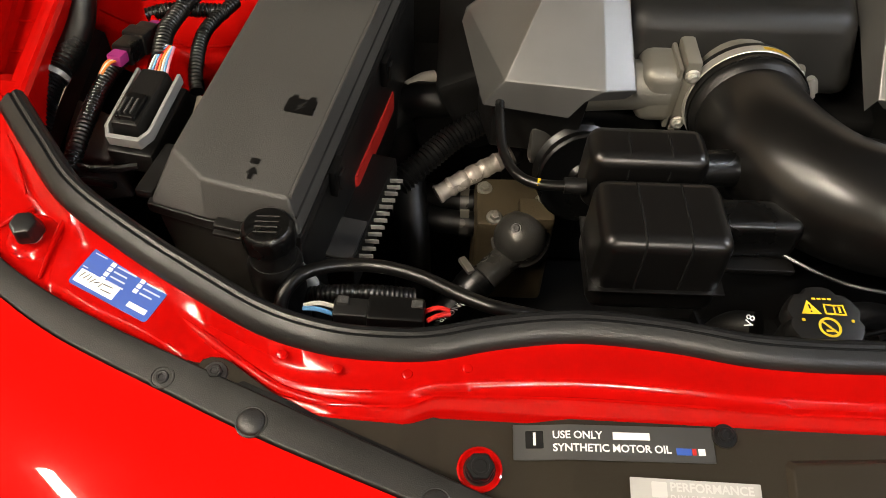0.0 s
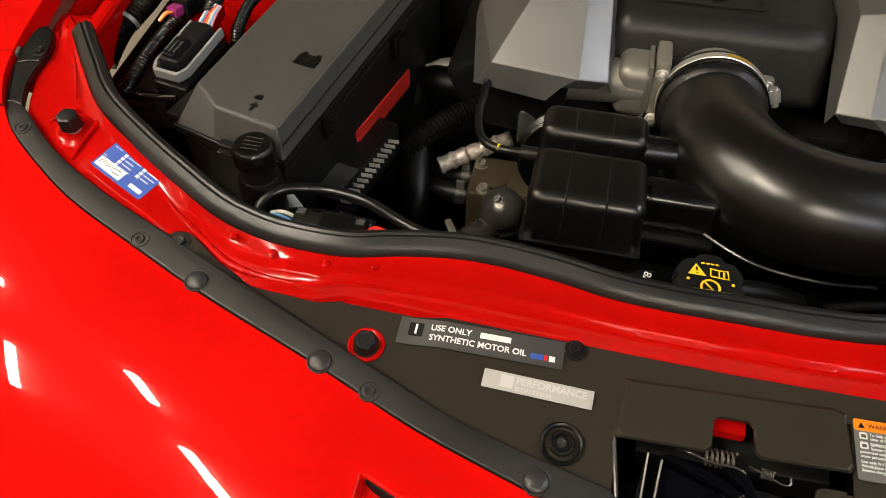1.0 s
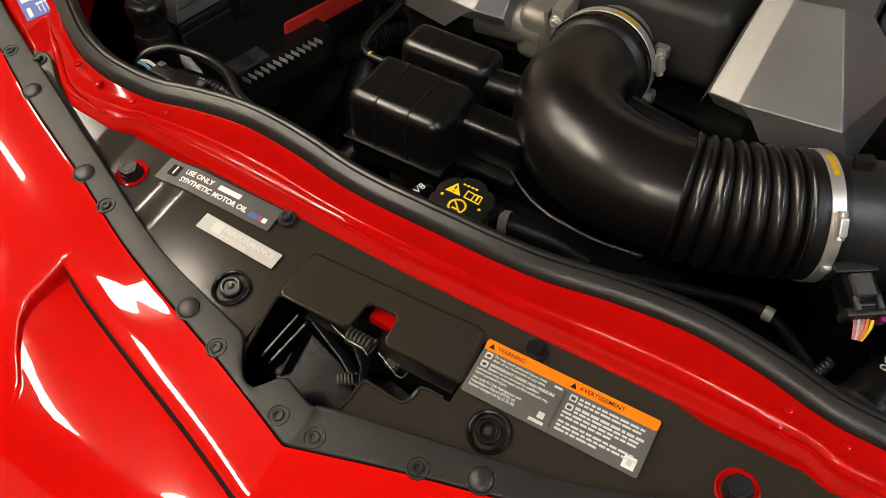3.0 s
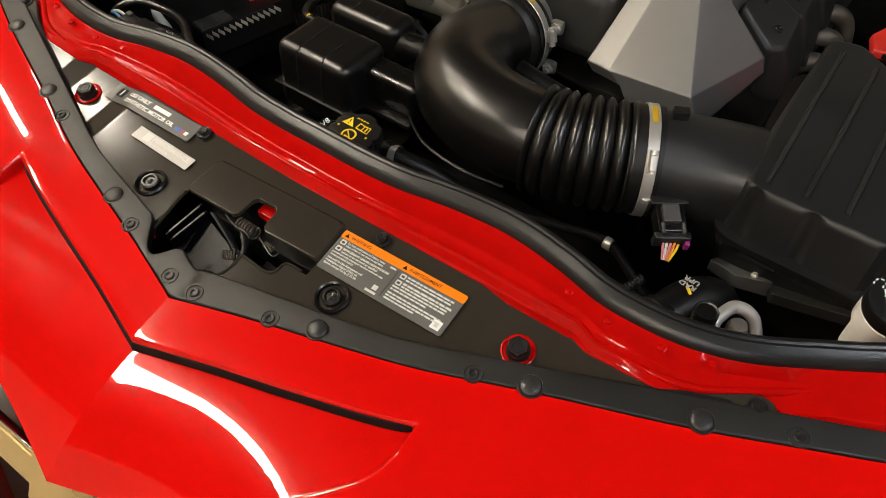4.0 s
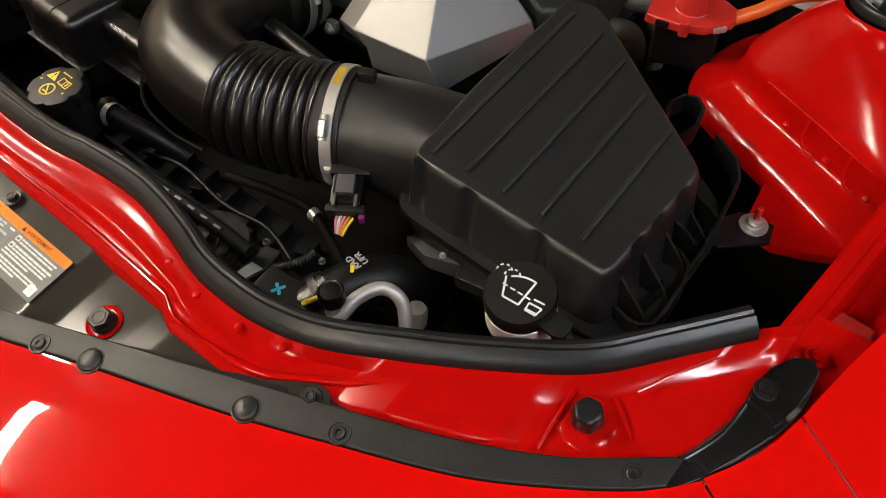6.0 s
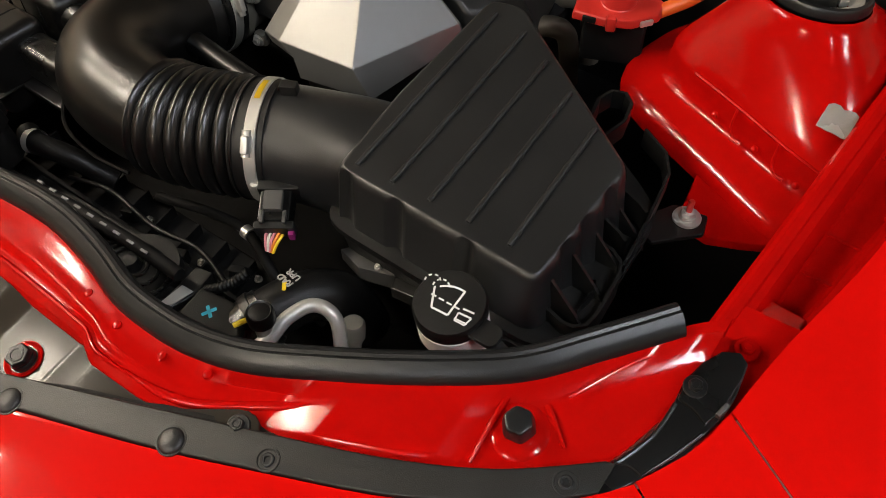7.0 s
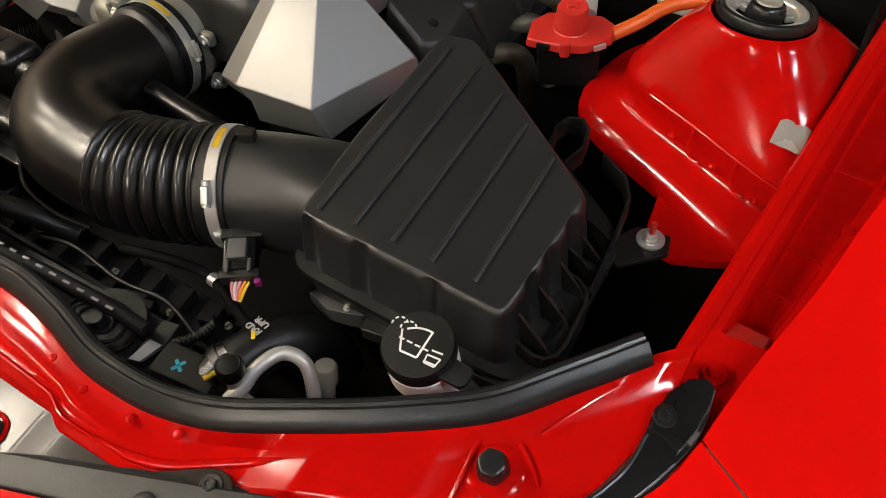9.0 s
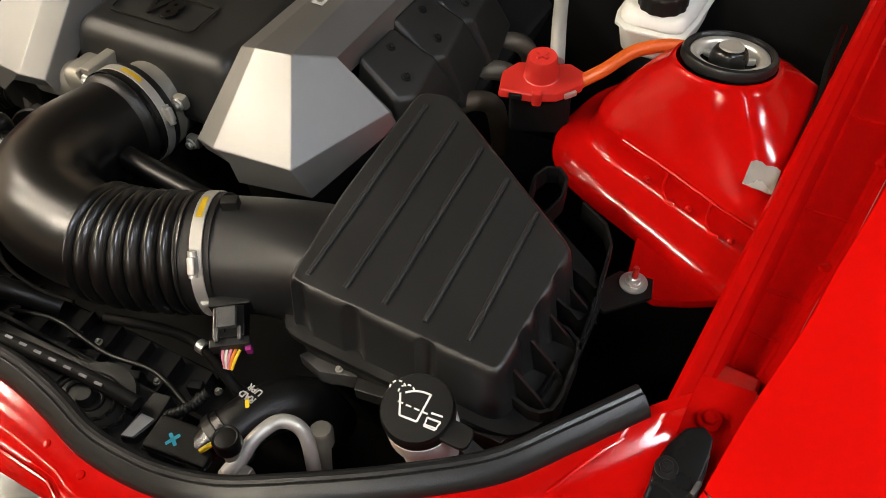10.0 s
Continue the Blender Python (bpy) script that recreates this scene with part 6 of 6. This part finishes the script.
for x, y, a in ((-0.03, -0.0305, -10), (0.036, -0.024, 32)):
    part("window", rbox(0.016, 0.004, 0.007, 0.001), SHADOW_BLACK if x < 0 else STEEL, plus, "", pose(x, y, -0.001, 0, 0, a))
part("hinge", rbox(0.012, 0.01, 0.02, 0.003), RED_PLASTIC, plus, m=pose(-0.004, -0.032, -0.008))
part("base", rbox(0.075, 0.045, 0.06, 0.006), SHADOW_BLACK, plus, m=pose(0, 0, -0.066))
hose("starter_cable", "orange-sleeved battery cable behind the strut tower", [(0.512, 0.728, 0.966), (0.535, 0.755, 0.975), (0.56, 0.795, 0.985), (0.595, 0.825, 0.985), (0.63, 0.85, 0.97)], 0.0085, ORANGE_CABLE, "cable")
hose("brake_pipe", "bright silver tube rising behind the terminal", [(0.478, 0.745, 0.975), (0.452, 0.81, 0.99), (0.43, 0.87, 1.0)], 0.0095, PIPE_METAL, "tube", 16)
tank = thing("brake_reservoir", "translucent white brake fluid reservoir with a black cap", "reservoir", pose(0.549, 0.955, 0.955))
TANK = [(-0.053, -0.04), (-0.047, -0.066), (-0.03, -0.078), (0.03, -0.078), (0.049, -0.068), (0.054, -0.03), (0.056, 0.07), (-0.053, 0.07)]
part("lower_half", prism([(x * 0.82, y * 0.82, -0.045) for x, y in TANK], [(x * 0.95, y * 0.95, 0.0) for x, y in TANK], 0.006, 3), WHITE_PLASTIC, tank)
part("weld_rim", prism([(x * 1.02, y * 1.02, 0.0) for x, y in TANK], [(x * 1.02, y * 1.02, 0.005) for x, y in TANK], 0.0015), WHITE_PLASTIC, tank)
part("upper_half", prism([(x * 0.97, y * 0.97, 0.005) for x, y in TANK], [(x * 0.84, y * 0.84, 0.026) for x, y in TANK], 0.009, 4), WHITE_PLASTIC, tank)
flutes = [[((r + (0.0014 if (k // 2) % 2 else 0)) * math.cos(2 * math.pi * k / 48), (r + (0.0014 if (k // 2) % 2 else 0)) * math.sin(2 * math.pi * k / 48), z) for k in range(48)] for r, z in ((0.029, 0.05), (0.0315, 0.052), (0.0315, 0.07))]
flutes += [[(r * math.cos(2 * math.pi * k / 48), r * math.sin(2 * math.pi * k / 48), z) for k in range(48)] for r, z in ((0.03, 0.0735), (0.001, 0.074))]
part("cap", grid(flutes, wrap=True), BLACK, tank, "fluted black cap", pose(0.005, -0.036, -0.026))
part("cap_print", lathe([(0.022, 0.074), (0.022, 0.0746), (0.014, 0.0746), (0.014, 0.074)], 24), YELLOW, tank, "yellow cap print", pose(0.005, -0.036, -0.026))
# loom run on and thickened to stand in for the shaded gap
hose("wing_loom", "thin black ribbed loom, run on to darken the gap along the inner wing", [(0.775, 0.93, 1.0), (0.774, 0.845, 1.002), (0.777, 0.79, 1.003), (0.777, 0.712, 1.004), (0.776, 0.64, 1.004), (0.774, 0.596, 0.999), (0.77, 0.565, 0.985), (0.768, 0.55, 0.96)], 0.0042, HOSE, "loom")
tape = thing("foil_patch", "crinkled foil tape patch on the strut tower", "tape")
part("patch", grid([[Vector((0.7385 + 0.03 * i / 6, 0.603 + 0.031 * j / 5, 1.0005 - 0.003 * i / 6 + 0.0075 * j / 5 + 0.0012 * math.sin(i * 2.1 + j) + 0.0009 * math.sin(i * 4.3 - j * 2.7))) for i in range(7)] for j in range(6)], 0.0006), FOIL, tape)
for k in range(3):
    hose("header_pipe", "aged tan exhaust header pipe beside the engine", [(0.335 - 0.01 * k, 0.72 + 0.075 * k, 0.87), (0.365 - 0.008 * k, 0.735 + 0.075 * k, 0.885), (0.385 - 0.006 * k, 0.76 + 0.07 * k, 0.86), (0.39, 0.77 + 0.06 * k, 0.78)], 0.0145, HEADER, "exhaust pipe", group="header pipes")
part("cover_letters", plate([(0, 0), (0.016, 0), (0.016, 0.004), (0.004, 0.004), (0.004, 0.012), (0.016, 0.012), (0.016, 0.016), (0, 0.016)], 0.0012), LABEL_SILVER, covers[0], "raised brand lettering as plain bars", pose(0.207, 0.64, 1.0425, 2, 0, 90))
part("cover_letters", plate([(0, 0), (0.004, 0), (0.004, 0.006), (0.012, 0.006), (0.012, 0), (0.016, 0), (0.016, 0.016), (0.012, 0.016), (0.012, 0.01), (0.004, 0.01), (0.004, 0.016), (0, 0.016)], 0.0012), LABEL_SILVER, covers[0], "", pose(0.207, 0.664, 1.0435, 2, 0, 90))
part("cover_screw", lathe([(0.0055, 0), (0.0055, 0.003), (0.003, 0.004)], 14), WIRE_PALE, centre, "pale screw head", pose(0.118, 0.62, 0.985, 0, 20, 0))


# ---- labels on the front panel ----
def label_plate(name, text, category, w, h, r, mat, m, t=0.0005):
    lb = thing(name, text, category, m)
    part("backing", plate(rounded(w, h, r), t), mat, lb)
    return lb


def bar(parent, x, y, w, h, mat, z=0.00052, label=""):
    return part("print_bar", plate([(x, y - h / 2), (x + w, y - h / 2), (x + w, y + h / 2), (x, y + h / 2)], 0.00018), mat, parent, label, pose(0, 0, z))


oil = thing("oil_label", "grey oil label with white capitals, bent over the shield", "label", on_panel(-0.2135, 0.0205, -0.0006, 0.4))
part("backing", grid([[Vector((-0.073 + 0.146 * i / 60, y, 0.0004)) for y in (-0.013, 0.013)] for i in range(61)], 0.0004), LABEL_DARK, oil)
part("number_tile", plate(rounded(0.013, 0.013, 0.001), 0.0002), SHADOW_BLACK, oil, "black square with a white numeral", pose(-0.0575, 0.002, 0.0005))
lettering("numeral", "1", 0.013, WHITE, oil, pose(-0.0575, 0.002, 0.0008), bold=0.0003, depth=0.0001)
lettering("text_line", "USE ONLY", 0.0078, WHITE, oil, pose(-0.0445, 0.0052, 0.0006), "LEFT", 0.00018, 0.0001)
bar(oil, -0.0005, 0.0052, 0.027, 0.0054, WHITE, label="white brand name as a plain bar")
lettering("text_line", "SYNTHETIC MOTOR OIL", 0.0078, WHITE, oil, pose(-0.0445, -0.0042, 0.0006), "LEFT", 0.00018, 0.0001)
bar(oil, 0.045, -0.0052, 0.011, 0.005, BLUE, label="small blue and red logo bar")
bar(oil, 0.0565, -0.0052, 0.003, 0.005, RED_PLASTIC)
bar(oil, 0.061, -0.0052, 0.005, 0.005, WHITE)

# the label bends down into the pressing
for ob in oil.children:
    for v in ob.data.vertices:
        v.co.z -= sink((ob.matrix_basis @ v.co).x - 0.2135)

silver = label_plate("silver_label", "plain silver foil label with faint print on the shield", "label", 0.093, 0.0165, 0.0006, LABEL_SILVER, on_panel(-0.158, -0.0125, -0.0006, -1.5))
FAINT = material("faint_print", (0.54, 0.53, 0.51), 0.45, metal=0.1)
part("emblem", plate(rounded(0.011, 0.011, 0.001), 0.0002), FAINT, silver, m=pose(-0.026, 0.0005, 0.0005))
lettering("text_line", "PERFORMANCE", 0.0086, FAINT, silver, pose(-0.0185, 0.0026, 0.00055), "LEFT", 0.0002, 0.0001)
lettering("text_line", "D I V I S I O N", 0.005, FAINT, silver, pose(-0.0185, -0.0046, 0.00055), "LEFT", 0.00012, 0.0001)

warn = label_plate("warning_label", "grey warning label with an orange header on the shield", "label", 0.15, 0.05, 0.002, LABEL_GREY, on_panel(0.169, -0.0085, -0.0006, 1.6))
part("header", plate(rounded(0.15, 0.0095, 0.002), 0.00022), ORANGE, warn, "orange header", pose(0, 0.0202, 0.0005))
for x, word, lx in ((-0.069, "WARNING", -0.064), (0.004, "AVERTISSEMENT", 0.009)):
    part("triangle", plate([(-0.0028, -0.0022), (0.0028, -0.0022), (0, 0.0026)], 0.0001), SHADOW_BLACK, warn, m=pose(x, 0.0198, 0.00075))
    lettering("text_line", word, 0.0052, SHADOW_BLACK, warn, pose(lx, 0.0199, 0.00078), "LEFT", 0.00005, 0.00005)
part("divider", plate([(-0.0008, -0.02), (0.0008, -0.02), (0.0008, 0.013), (-0.0008, 0.013)], 0.0002), LABEL_DARK, warn, m=pose(0.0005, 0, 0.0005))
PALE_PRINT = material("pale_print", (0.56, 0.56, 0.54), 0.4)
LINES = ("To help avoid personal injury, keep", "clear of fan. It can start at any time.", "REFRIGERANT UNDER HIGH PRESSURE", "System to be serviced by qualified", "personnel only. Improper service methods may",
         "cause personal injury.", "Use only R-134a Refrigerant and", "Polyalkylene Glycol (PAG) oil.", "System charge: 0.6 kg (1.32 lb)")
rng = random.Random(4)
for col, x0 in enumerate((-0.0715, 0.0045)):
    y = 0.0128 - 0.0012 * col
    for row, text in enumerate(LINES):
        y -= 0.0012 if row in (2, 6) else 0.0
        ind = 0.0082 if row < 4 else 0.0
        if col == 0:
            lettering("text_line", text, 0.0033, PALE_PRINT, warn, pose(x0 + ind, y, 0.00056), "LEFT", 0.00009 if row != 2 else 0.00014, 0.00005)
            if row == 0:
                bar(warn, x0 + 0.062, y - 0.0003, 0.0068, 0.0018, PALE_PRINT)
        else:
            # the second language, too fine to read: a bar for each word
            x, end = x0 + ind, x0 + (0.066 if row not in (5, 8) else 0.042) - 0.006 * rng.random()
            while x < end - 0.002:
                w = min(rng.uniform(0.0025, 0.0085), end - x)
                bar(warn, x, y, w, 0.0019 if row != 2 else 0.0023, PALE_PRINT)
                x += w + 0.0011
        if row in (0, 2):
            part("pictogram", plate(rounded(0.0062, 0.0056, 0.0009), 0.0002), PALE_PRINT, warn, m=pose(x0 + 0.0035, y - 0.0014, 0.0005))
            part("pictogram_mark", plate(rounded(0.0036, 0.0026, 0.0006), 0.0002), LABEL_DARK, warn, m=pose(x0 + 0.0035, y - 0.0017, 0.0007))
        y -= 0.0034
part("code_square", plate(rounded(0.0055, 0.0055, 0.0006), 0.0002), PALE_PRINT, warn, "small pale square", pose(-0.0085, -0.0145, 0.0005))
bar(warn, -0.0165, -0.0205, 0.0125, 0.0026, PALE_PRINT)
part("code_square", plate(rounded(0.01, 0.01, 0.0006), 0.0002), WHITE, warn, "pale square", pose(0.0655, -0.0165, 0.0005))
part("code_inner", plate(rounded(0.004, 0.005, 0.0005), 0.0002), PALE_PRINT, warn, m=pose(0.0655, -0.0165, 0.0007))

blue = label_plate("blue_sticker", "blue paint-care sticker with tick boxes and a written note", "sticker", 0.077, 0.037, 0.003, BLUE, pose(-0.5985, 0.1325, P(0.1325) + 0.0022, SLOPE, 0, 0) @ pose(0, 0, 0, 0, 0, -26))
part("note_field", plate(rounded(0.039, 0.0118, 0.0006), 0.0002), WHITE, blue, "white field with a handwritten note", pose(-0.0165, -0.0095, 0.0005))
PALE_BLUE = material("pale_blue_print", (0.5, 0.55, 0.68), 0.4)
INK = material("ink", (0.03, 0.03, 0.03), 0.5)
for x, y, w, a in ((-0.032, -0.008, 0.006, 70), (-0.028, -0.008, 0.006, 65), (-0.0245, -0.008, 0.005, 80), (-0.021, -0.0085, 0.006, 62), (-0.017, -0.0085, 0.005, 20), (-0.013, -0.009, 0.005, 75), (-0.007, -0.0068, 0.009, 4), (-0.006, -0.0115, 0.01, 3)):
    part("ink_stroke", plate([(-w / 2, -0.0004), (w / 2, -0.0004), (w / 2, 0.0004), (-w / 2, 0.0004)], 0.0001), INK, blue, m=pose(x, y, 0.00072, 0, 0, a))
bar(blue, -0.0355, 0.0125, 0.012, 0.001, PALE_BLUE)
bar(blue, -0.037, -0.0015, 0.005, 0.001, PALE_BLUE)
for k in range(4):
    part("tick_box", plate(rounded(0.0042, 0.0036, 0.0003), 0.0002), WHITE, blue, m=pose(-0.0155, 0.0105 - 0.0047 * k, 0.0005))
    bar(blue, -0.0115, 0.0105 - 0.0047 * k, (0.019, 0.013, 0.0145, 0.0165)[k], 0.0014, PALE_BLUE)
for k in range(3):
    part("tick_box", plate(rounded(0.0042, 0.0036, 0.0003), 0.0002), WHITE, blue, m=pose(0.0145, 0.0095 - 0.0047 * k, 0.0005))
    bar(blue, 0.0185, 0.0095 - 0.0047 * k, (0.0155, 0.0165, 0.012)[k], 0.0014, PALE_BLUE)
bar(blue, 0.016, -0.0115, 0.018, 0.0045, WHITE, label="white brand name as a plain bar")

# marks on the caps
def stroke(parent, pts, w, mat, m, name="symbol_line"):
    """A flat line drawn with a given width."""
    p = [Vector((*q, 0)) for q in pts]
    rows = [[], []]
    for i, q in enumerate(p):
        t = (p[min(i + 1, len(p) - 1)] - p[max(i - 1, 0)]).normalized()
        nrm = Vector((-t.y, t.x, 0)) * w / 2
        rows[0].append(q + nrm)
        rows[1].append(q - nrm)
    return part(name, grid(rows, 0.0003), mat, parent, "", m)


WM = pose(-0.003, 0.0, 0.0239, 0, 0, 0) @ Matrix.Scale(1.22, 4)
arc = lambda r, a0, a1, cx=0.0, cy=0.0, n=12: [(cx + r * math.cos(radians(a0 + (a1 - a0) * k / n)), cy + r * math.sin(radians(a0 + (a1 - a0) * k / n))) for k in range(n + 1)]
for pts in ([(-0.005, -0.01), (-0.0125, 0.004)], [(-0.005, -0.01), (0.0075, -0.009)], [(0.0075, -0.009), (0.007, 0.012)], arc(0.022, 87, 133, 0.0055, -0.0105)):
    stroke(cap, pts, 0.0014, WHITE, WM)
for k in range(4):
    stroke(cap, [(-0.011 + 0.0062 * k, -0.002 + 0.0002 * k), (-0.007 + 0.0062 * k, -0.0018 + 0.0002 * k)], 0.0012, WHITE, WM)
for cx0 in (-0.016, -0.009):
    for a in range(40, 200, 45):
        stroke(cap, arc(0.0055, a, a + 25, cx0, 0.006, 4), 0.0012, WHITE, WM)
for yy in (0.0, -0.005):
    stroke(cap, [(0.0125, -0.0035 + yy), (0.022, -0.0025 + yy)], 0.0013, WHITE, WM)
stroke(cap, [(0.0125, -0.0035), (0.0135, -0.0095), (0.021, -0.009), (0.022, -0.0025)], 0.0012, WHITE, WM)
stroke(cap, [(0.0135, 0.0005), (0.0215, 0.0015)], 0.0013, WHITE, WM)

CM = pose(0, 0, 0.0203)
part("warning_triangle", plate([(-0.021, 0.003), (-0.004, 0.003), (-0.014, 0.0165)], 0.0003), YELLOW, cool, "yellow warning triangle", CM)
stroke(cool, [(-0.0133, 0.0125), (-0.0127, 0.008)], 0.0016, SHADOW_BLACK, CM @ pose(0, 0, 0.0004))
stroke(cool, [(-0.0125, 0.006), (-0.0124, 0.0046)], 0.0016, SHADOW_BLACK, CM @ pose(0, 0, 0.0004))
stroke(cool, [(0.0, 0.004), (0.0, 0.013), (0.008, 0.012), (0.016, 0.0125), (0.017, 0.003), (0.008, 0.0035), (0.0, 0.004)], 0.0016, YELLOW, CM)
stroke(cool, [(0.008, 0.012), (0.008, 0.0035)], 0.0012, YELLOW, CM)
stroke(cool, [(0.0125, 0.011), (0.0125, 0.005)], 0.002, YELLOW, CM)
stroke(cool, arc(0.0085, 0, 360, 0.0, -0.0095, 26), 0.0022, YELLOW, CM)
stroke(cool, [(-0.006, -0.0035), (0.006, -0.0155)], 0.0018, YELLOW, CM)
stroke(cool, [(-0.004, -0.013), (0.004, -0.013)], 0.002, YELLOW, CM)
for k in range(4):
    stroke(cool, [(-0.009 + 0.0045 * k, 0.0185), (-0.0058 + 0.0045 * k, 0.0185)], 0.0018, YELLOW, CM)
for x in (-0.021, 0.021):
    part("dot", plate(rounded(0.003, 0.003, 0.001), 0.0003), YELLOW, cool, "", CM @ pose(x, -0.003, 0))

# ---- hood latch ----
latch = thing("hood_latch", "glossy black steel hood latch with springs below the shield", "hood latch", pose(0, 0, 0))


def panel_block(name, pts, z0, z1, mat, bev=0.002, label=""):
    """A block that follows the panel's slope between two depths."""
    return part(name, prism([(x, y, P(y) + z0) for x, y in pts], [(x, y, P(y) + z1) for x, y in pts], bev), mat, latch, label)


# housing and back plate coloured near-black for the shade below the shield
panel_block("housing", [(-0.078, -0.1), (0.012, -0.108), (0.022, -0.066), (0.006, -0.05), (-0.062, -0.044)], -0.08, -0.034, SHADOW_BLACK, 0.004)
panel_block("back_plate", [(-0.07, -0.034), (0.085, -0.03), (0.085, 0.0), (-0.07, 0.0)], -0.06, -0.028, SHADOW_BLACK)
# near-black block stands in for the dark void beside the hook
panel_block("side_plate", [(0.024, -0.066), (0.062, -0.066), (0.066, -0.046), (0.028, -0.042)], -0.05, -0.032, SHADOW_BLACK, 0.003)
FACE = [(-0.064, -0.046), (-0.046, -0.048), (-0.006, -0.058), (0.0155, -0.072), (0.017, -0.092), (0.004, -0.103), (-0.02, -0.112), (-0.058, -0.118), (-0.08, -0.104), (-0.07, -0.09)]
tip = lambda y: P(y) - 0.0135 + 0.3 * (y + 0.046)
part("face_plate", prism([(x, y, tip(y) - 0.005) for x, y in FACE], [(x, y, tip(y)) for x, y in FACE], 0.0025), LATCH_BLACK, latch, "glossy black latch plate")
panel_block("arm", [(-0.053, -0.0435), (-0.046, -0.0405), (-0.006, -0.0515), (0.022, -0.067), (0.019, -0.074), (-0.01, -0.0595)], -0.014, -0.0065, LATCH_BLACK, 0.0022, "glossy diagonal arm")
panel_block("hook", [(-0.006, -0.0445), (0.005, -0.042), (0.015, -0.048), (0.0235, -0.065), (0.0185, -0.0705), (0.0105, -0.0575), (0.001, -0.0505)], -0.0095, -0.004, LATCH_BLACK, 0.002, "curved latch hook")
for (x0, y0), (x1, y1) in (((-0.0635, -0.043), (-0.067, -0.091)), ((-0.0525, -0.0465), (-0.0575, -0.094))):
    panel_block("guide_wall", [(x0 - 0.0012, y0), (x0 + 0.0012, y0), (x1 + 0.0012, y1), (x1 - 0.0012, y1)], -0.018, -0.0035, LATCH_BLACK, 0.0006)
    part("bright_edge", sweep([(x0, y0 - 0.003, P(y0 - 0.003) - 0.0034), (x1, y1 + 0.004, P(y1 + 0.004) - 0.0034)], 0.0009, 8, 4), CAST, latch, "thin pale metal edge")
part("hole_rim", sweep([(x, y, P(y) - 0.0026) for x, y in ((-0.03, -0.1165), (0.004, -0.1065), (0.0155, -0.0985), (0.0205, -0.087), (0.0215, -0.0685), (0.028, -0.0665), (0.056, -0.0675), (0.0635, -0.0615), (0.0665, -0.049), (0.086, -0.0475))], 0.0015, 8, 6), BLACK_SATIN, shield, "rolled rim of the latch opening")
part("red_strip", prism([(x, y, P(y) - 0.02) for x, y in ((-0.0935, -0.113), (-0.0895, -0.114), (-0.0865, -0.094), (-0.0895, -0.092))], [(x, y, P(y) - 0.001) for x, y in ((-0.0935, -0.113), (-0.0895, -0.114), (-0.0865, -0.094), (-0.0895, -0.092))], 0.001), RED_BAY, cross, "red edge beside the latch")


def spring(c0, c1, r, turns, wire):
    a, b = Vector(c0), Vector(c1)
    ax = (b - a).normalized()
    u = ax.orthogonal().normalized()
    v = ax.cross(u)
    n = turns * 10
    return sweep([a.lerp(b, k / n) + u * r * math.cos(2 * math.pi * k / 10) + v * r * math.sin(2 * math.pi * k / 10) for k in range(n + 1)], wire, 6, 1)


part("spring", spring((-0.018, -0.034, P(-0.034) - 0.014), (0.007, -0.034, P(-0.034) - 0.014), 0.0068, 6, 0.0012), HEADER, latch, "dull coil spring")
part("spring_leg", sweep([(-0.034, -0.036, P(-0.036) - 0.008), (-0.03, -0.0385, P(-0.0385) - 0.005), (-0.014, -0.0425, P(-0.0425) - 0.005), (0.004, -0.0435, P(-0.0435) - 0.004), (0.012, -0.047, P(-0.047) - 0.003)], 0.0009, 8), DARK_CAST, latch, "thin spring leg")
part("spring", spring((0.0, -0.0735, P(-0.0735) - 0.009), (0.013, -0.0665, P(-0.0665) - 0.009), 0.0046, 5, 0.001), HEADER, latch, "small dull spring")
part("spring", spring((0.026, -0.0395, P(-0.0395) - 0.012), (0.036, -0.0405, P(-0.0405) - 0.012), 0.0034, 5, 0.0008), HEADER, latch, "small dull spring")
part("wire_loop", sweep([(0.016, -0.0375, P(-0.0375) - 0.009), (0.028, -0.0425, P(-0.0425) - 0.008), (0.041, -0.0475, P(-0.0475) - 0.008), (0.0465, -0.0465, P(-0.0465) - 0.008), (0.0475, -0.041, P(-0.041) - 0.008)], 0.0009, 8), DARK_CAST, latch, "thin wire loop")
panel_block("red_edge", [(-0.012, -0.012), (0.014, -0.012), (0.014, 0.004), (-0.012, 0.004)], -0.022, -0.012, RED_BAY, 0.001, "red crossmember showing behind the latch")
# near-black sheets added to close the view below and keep it dark
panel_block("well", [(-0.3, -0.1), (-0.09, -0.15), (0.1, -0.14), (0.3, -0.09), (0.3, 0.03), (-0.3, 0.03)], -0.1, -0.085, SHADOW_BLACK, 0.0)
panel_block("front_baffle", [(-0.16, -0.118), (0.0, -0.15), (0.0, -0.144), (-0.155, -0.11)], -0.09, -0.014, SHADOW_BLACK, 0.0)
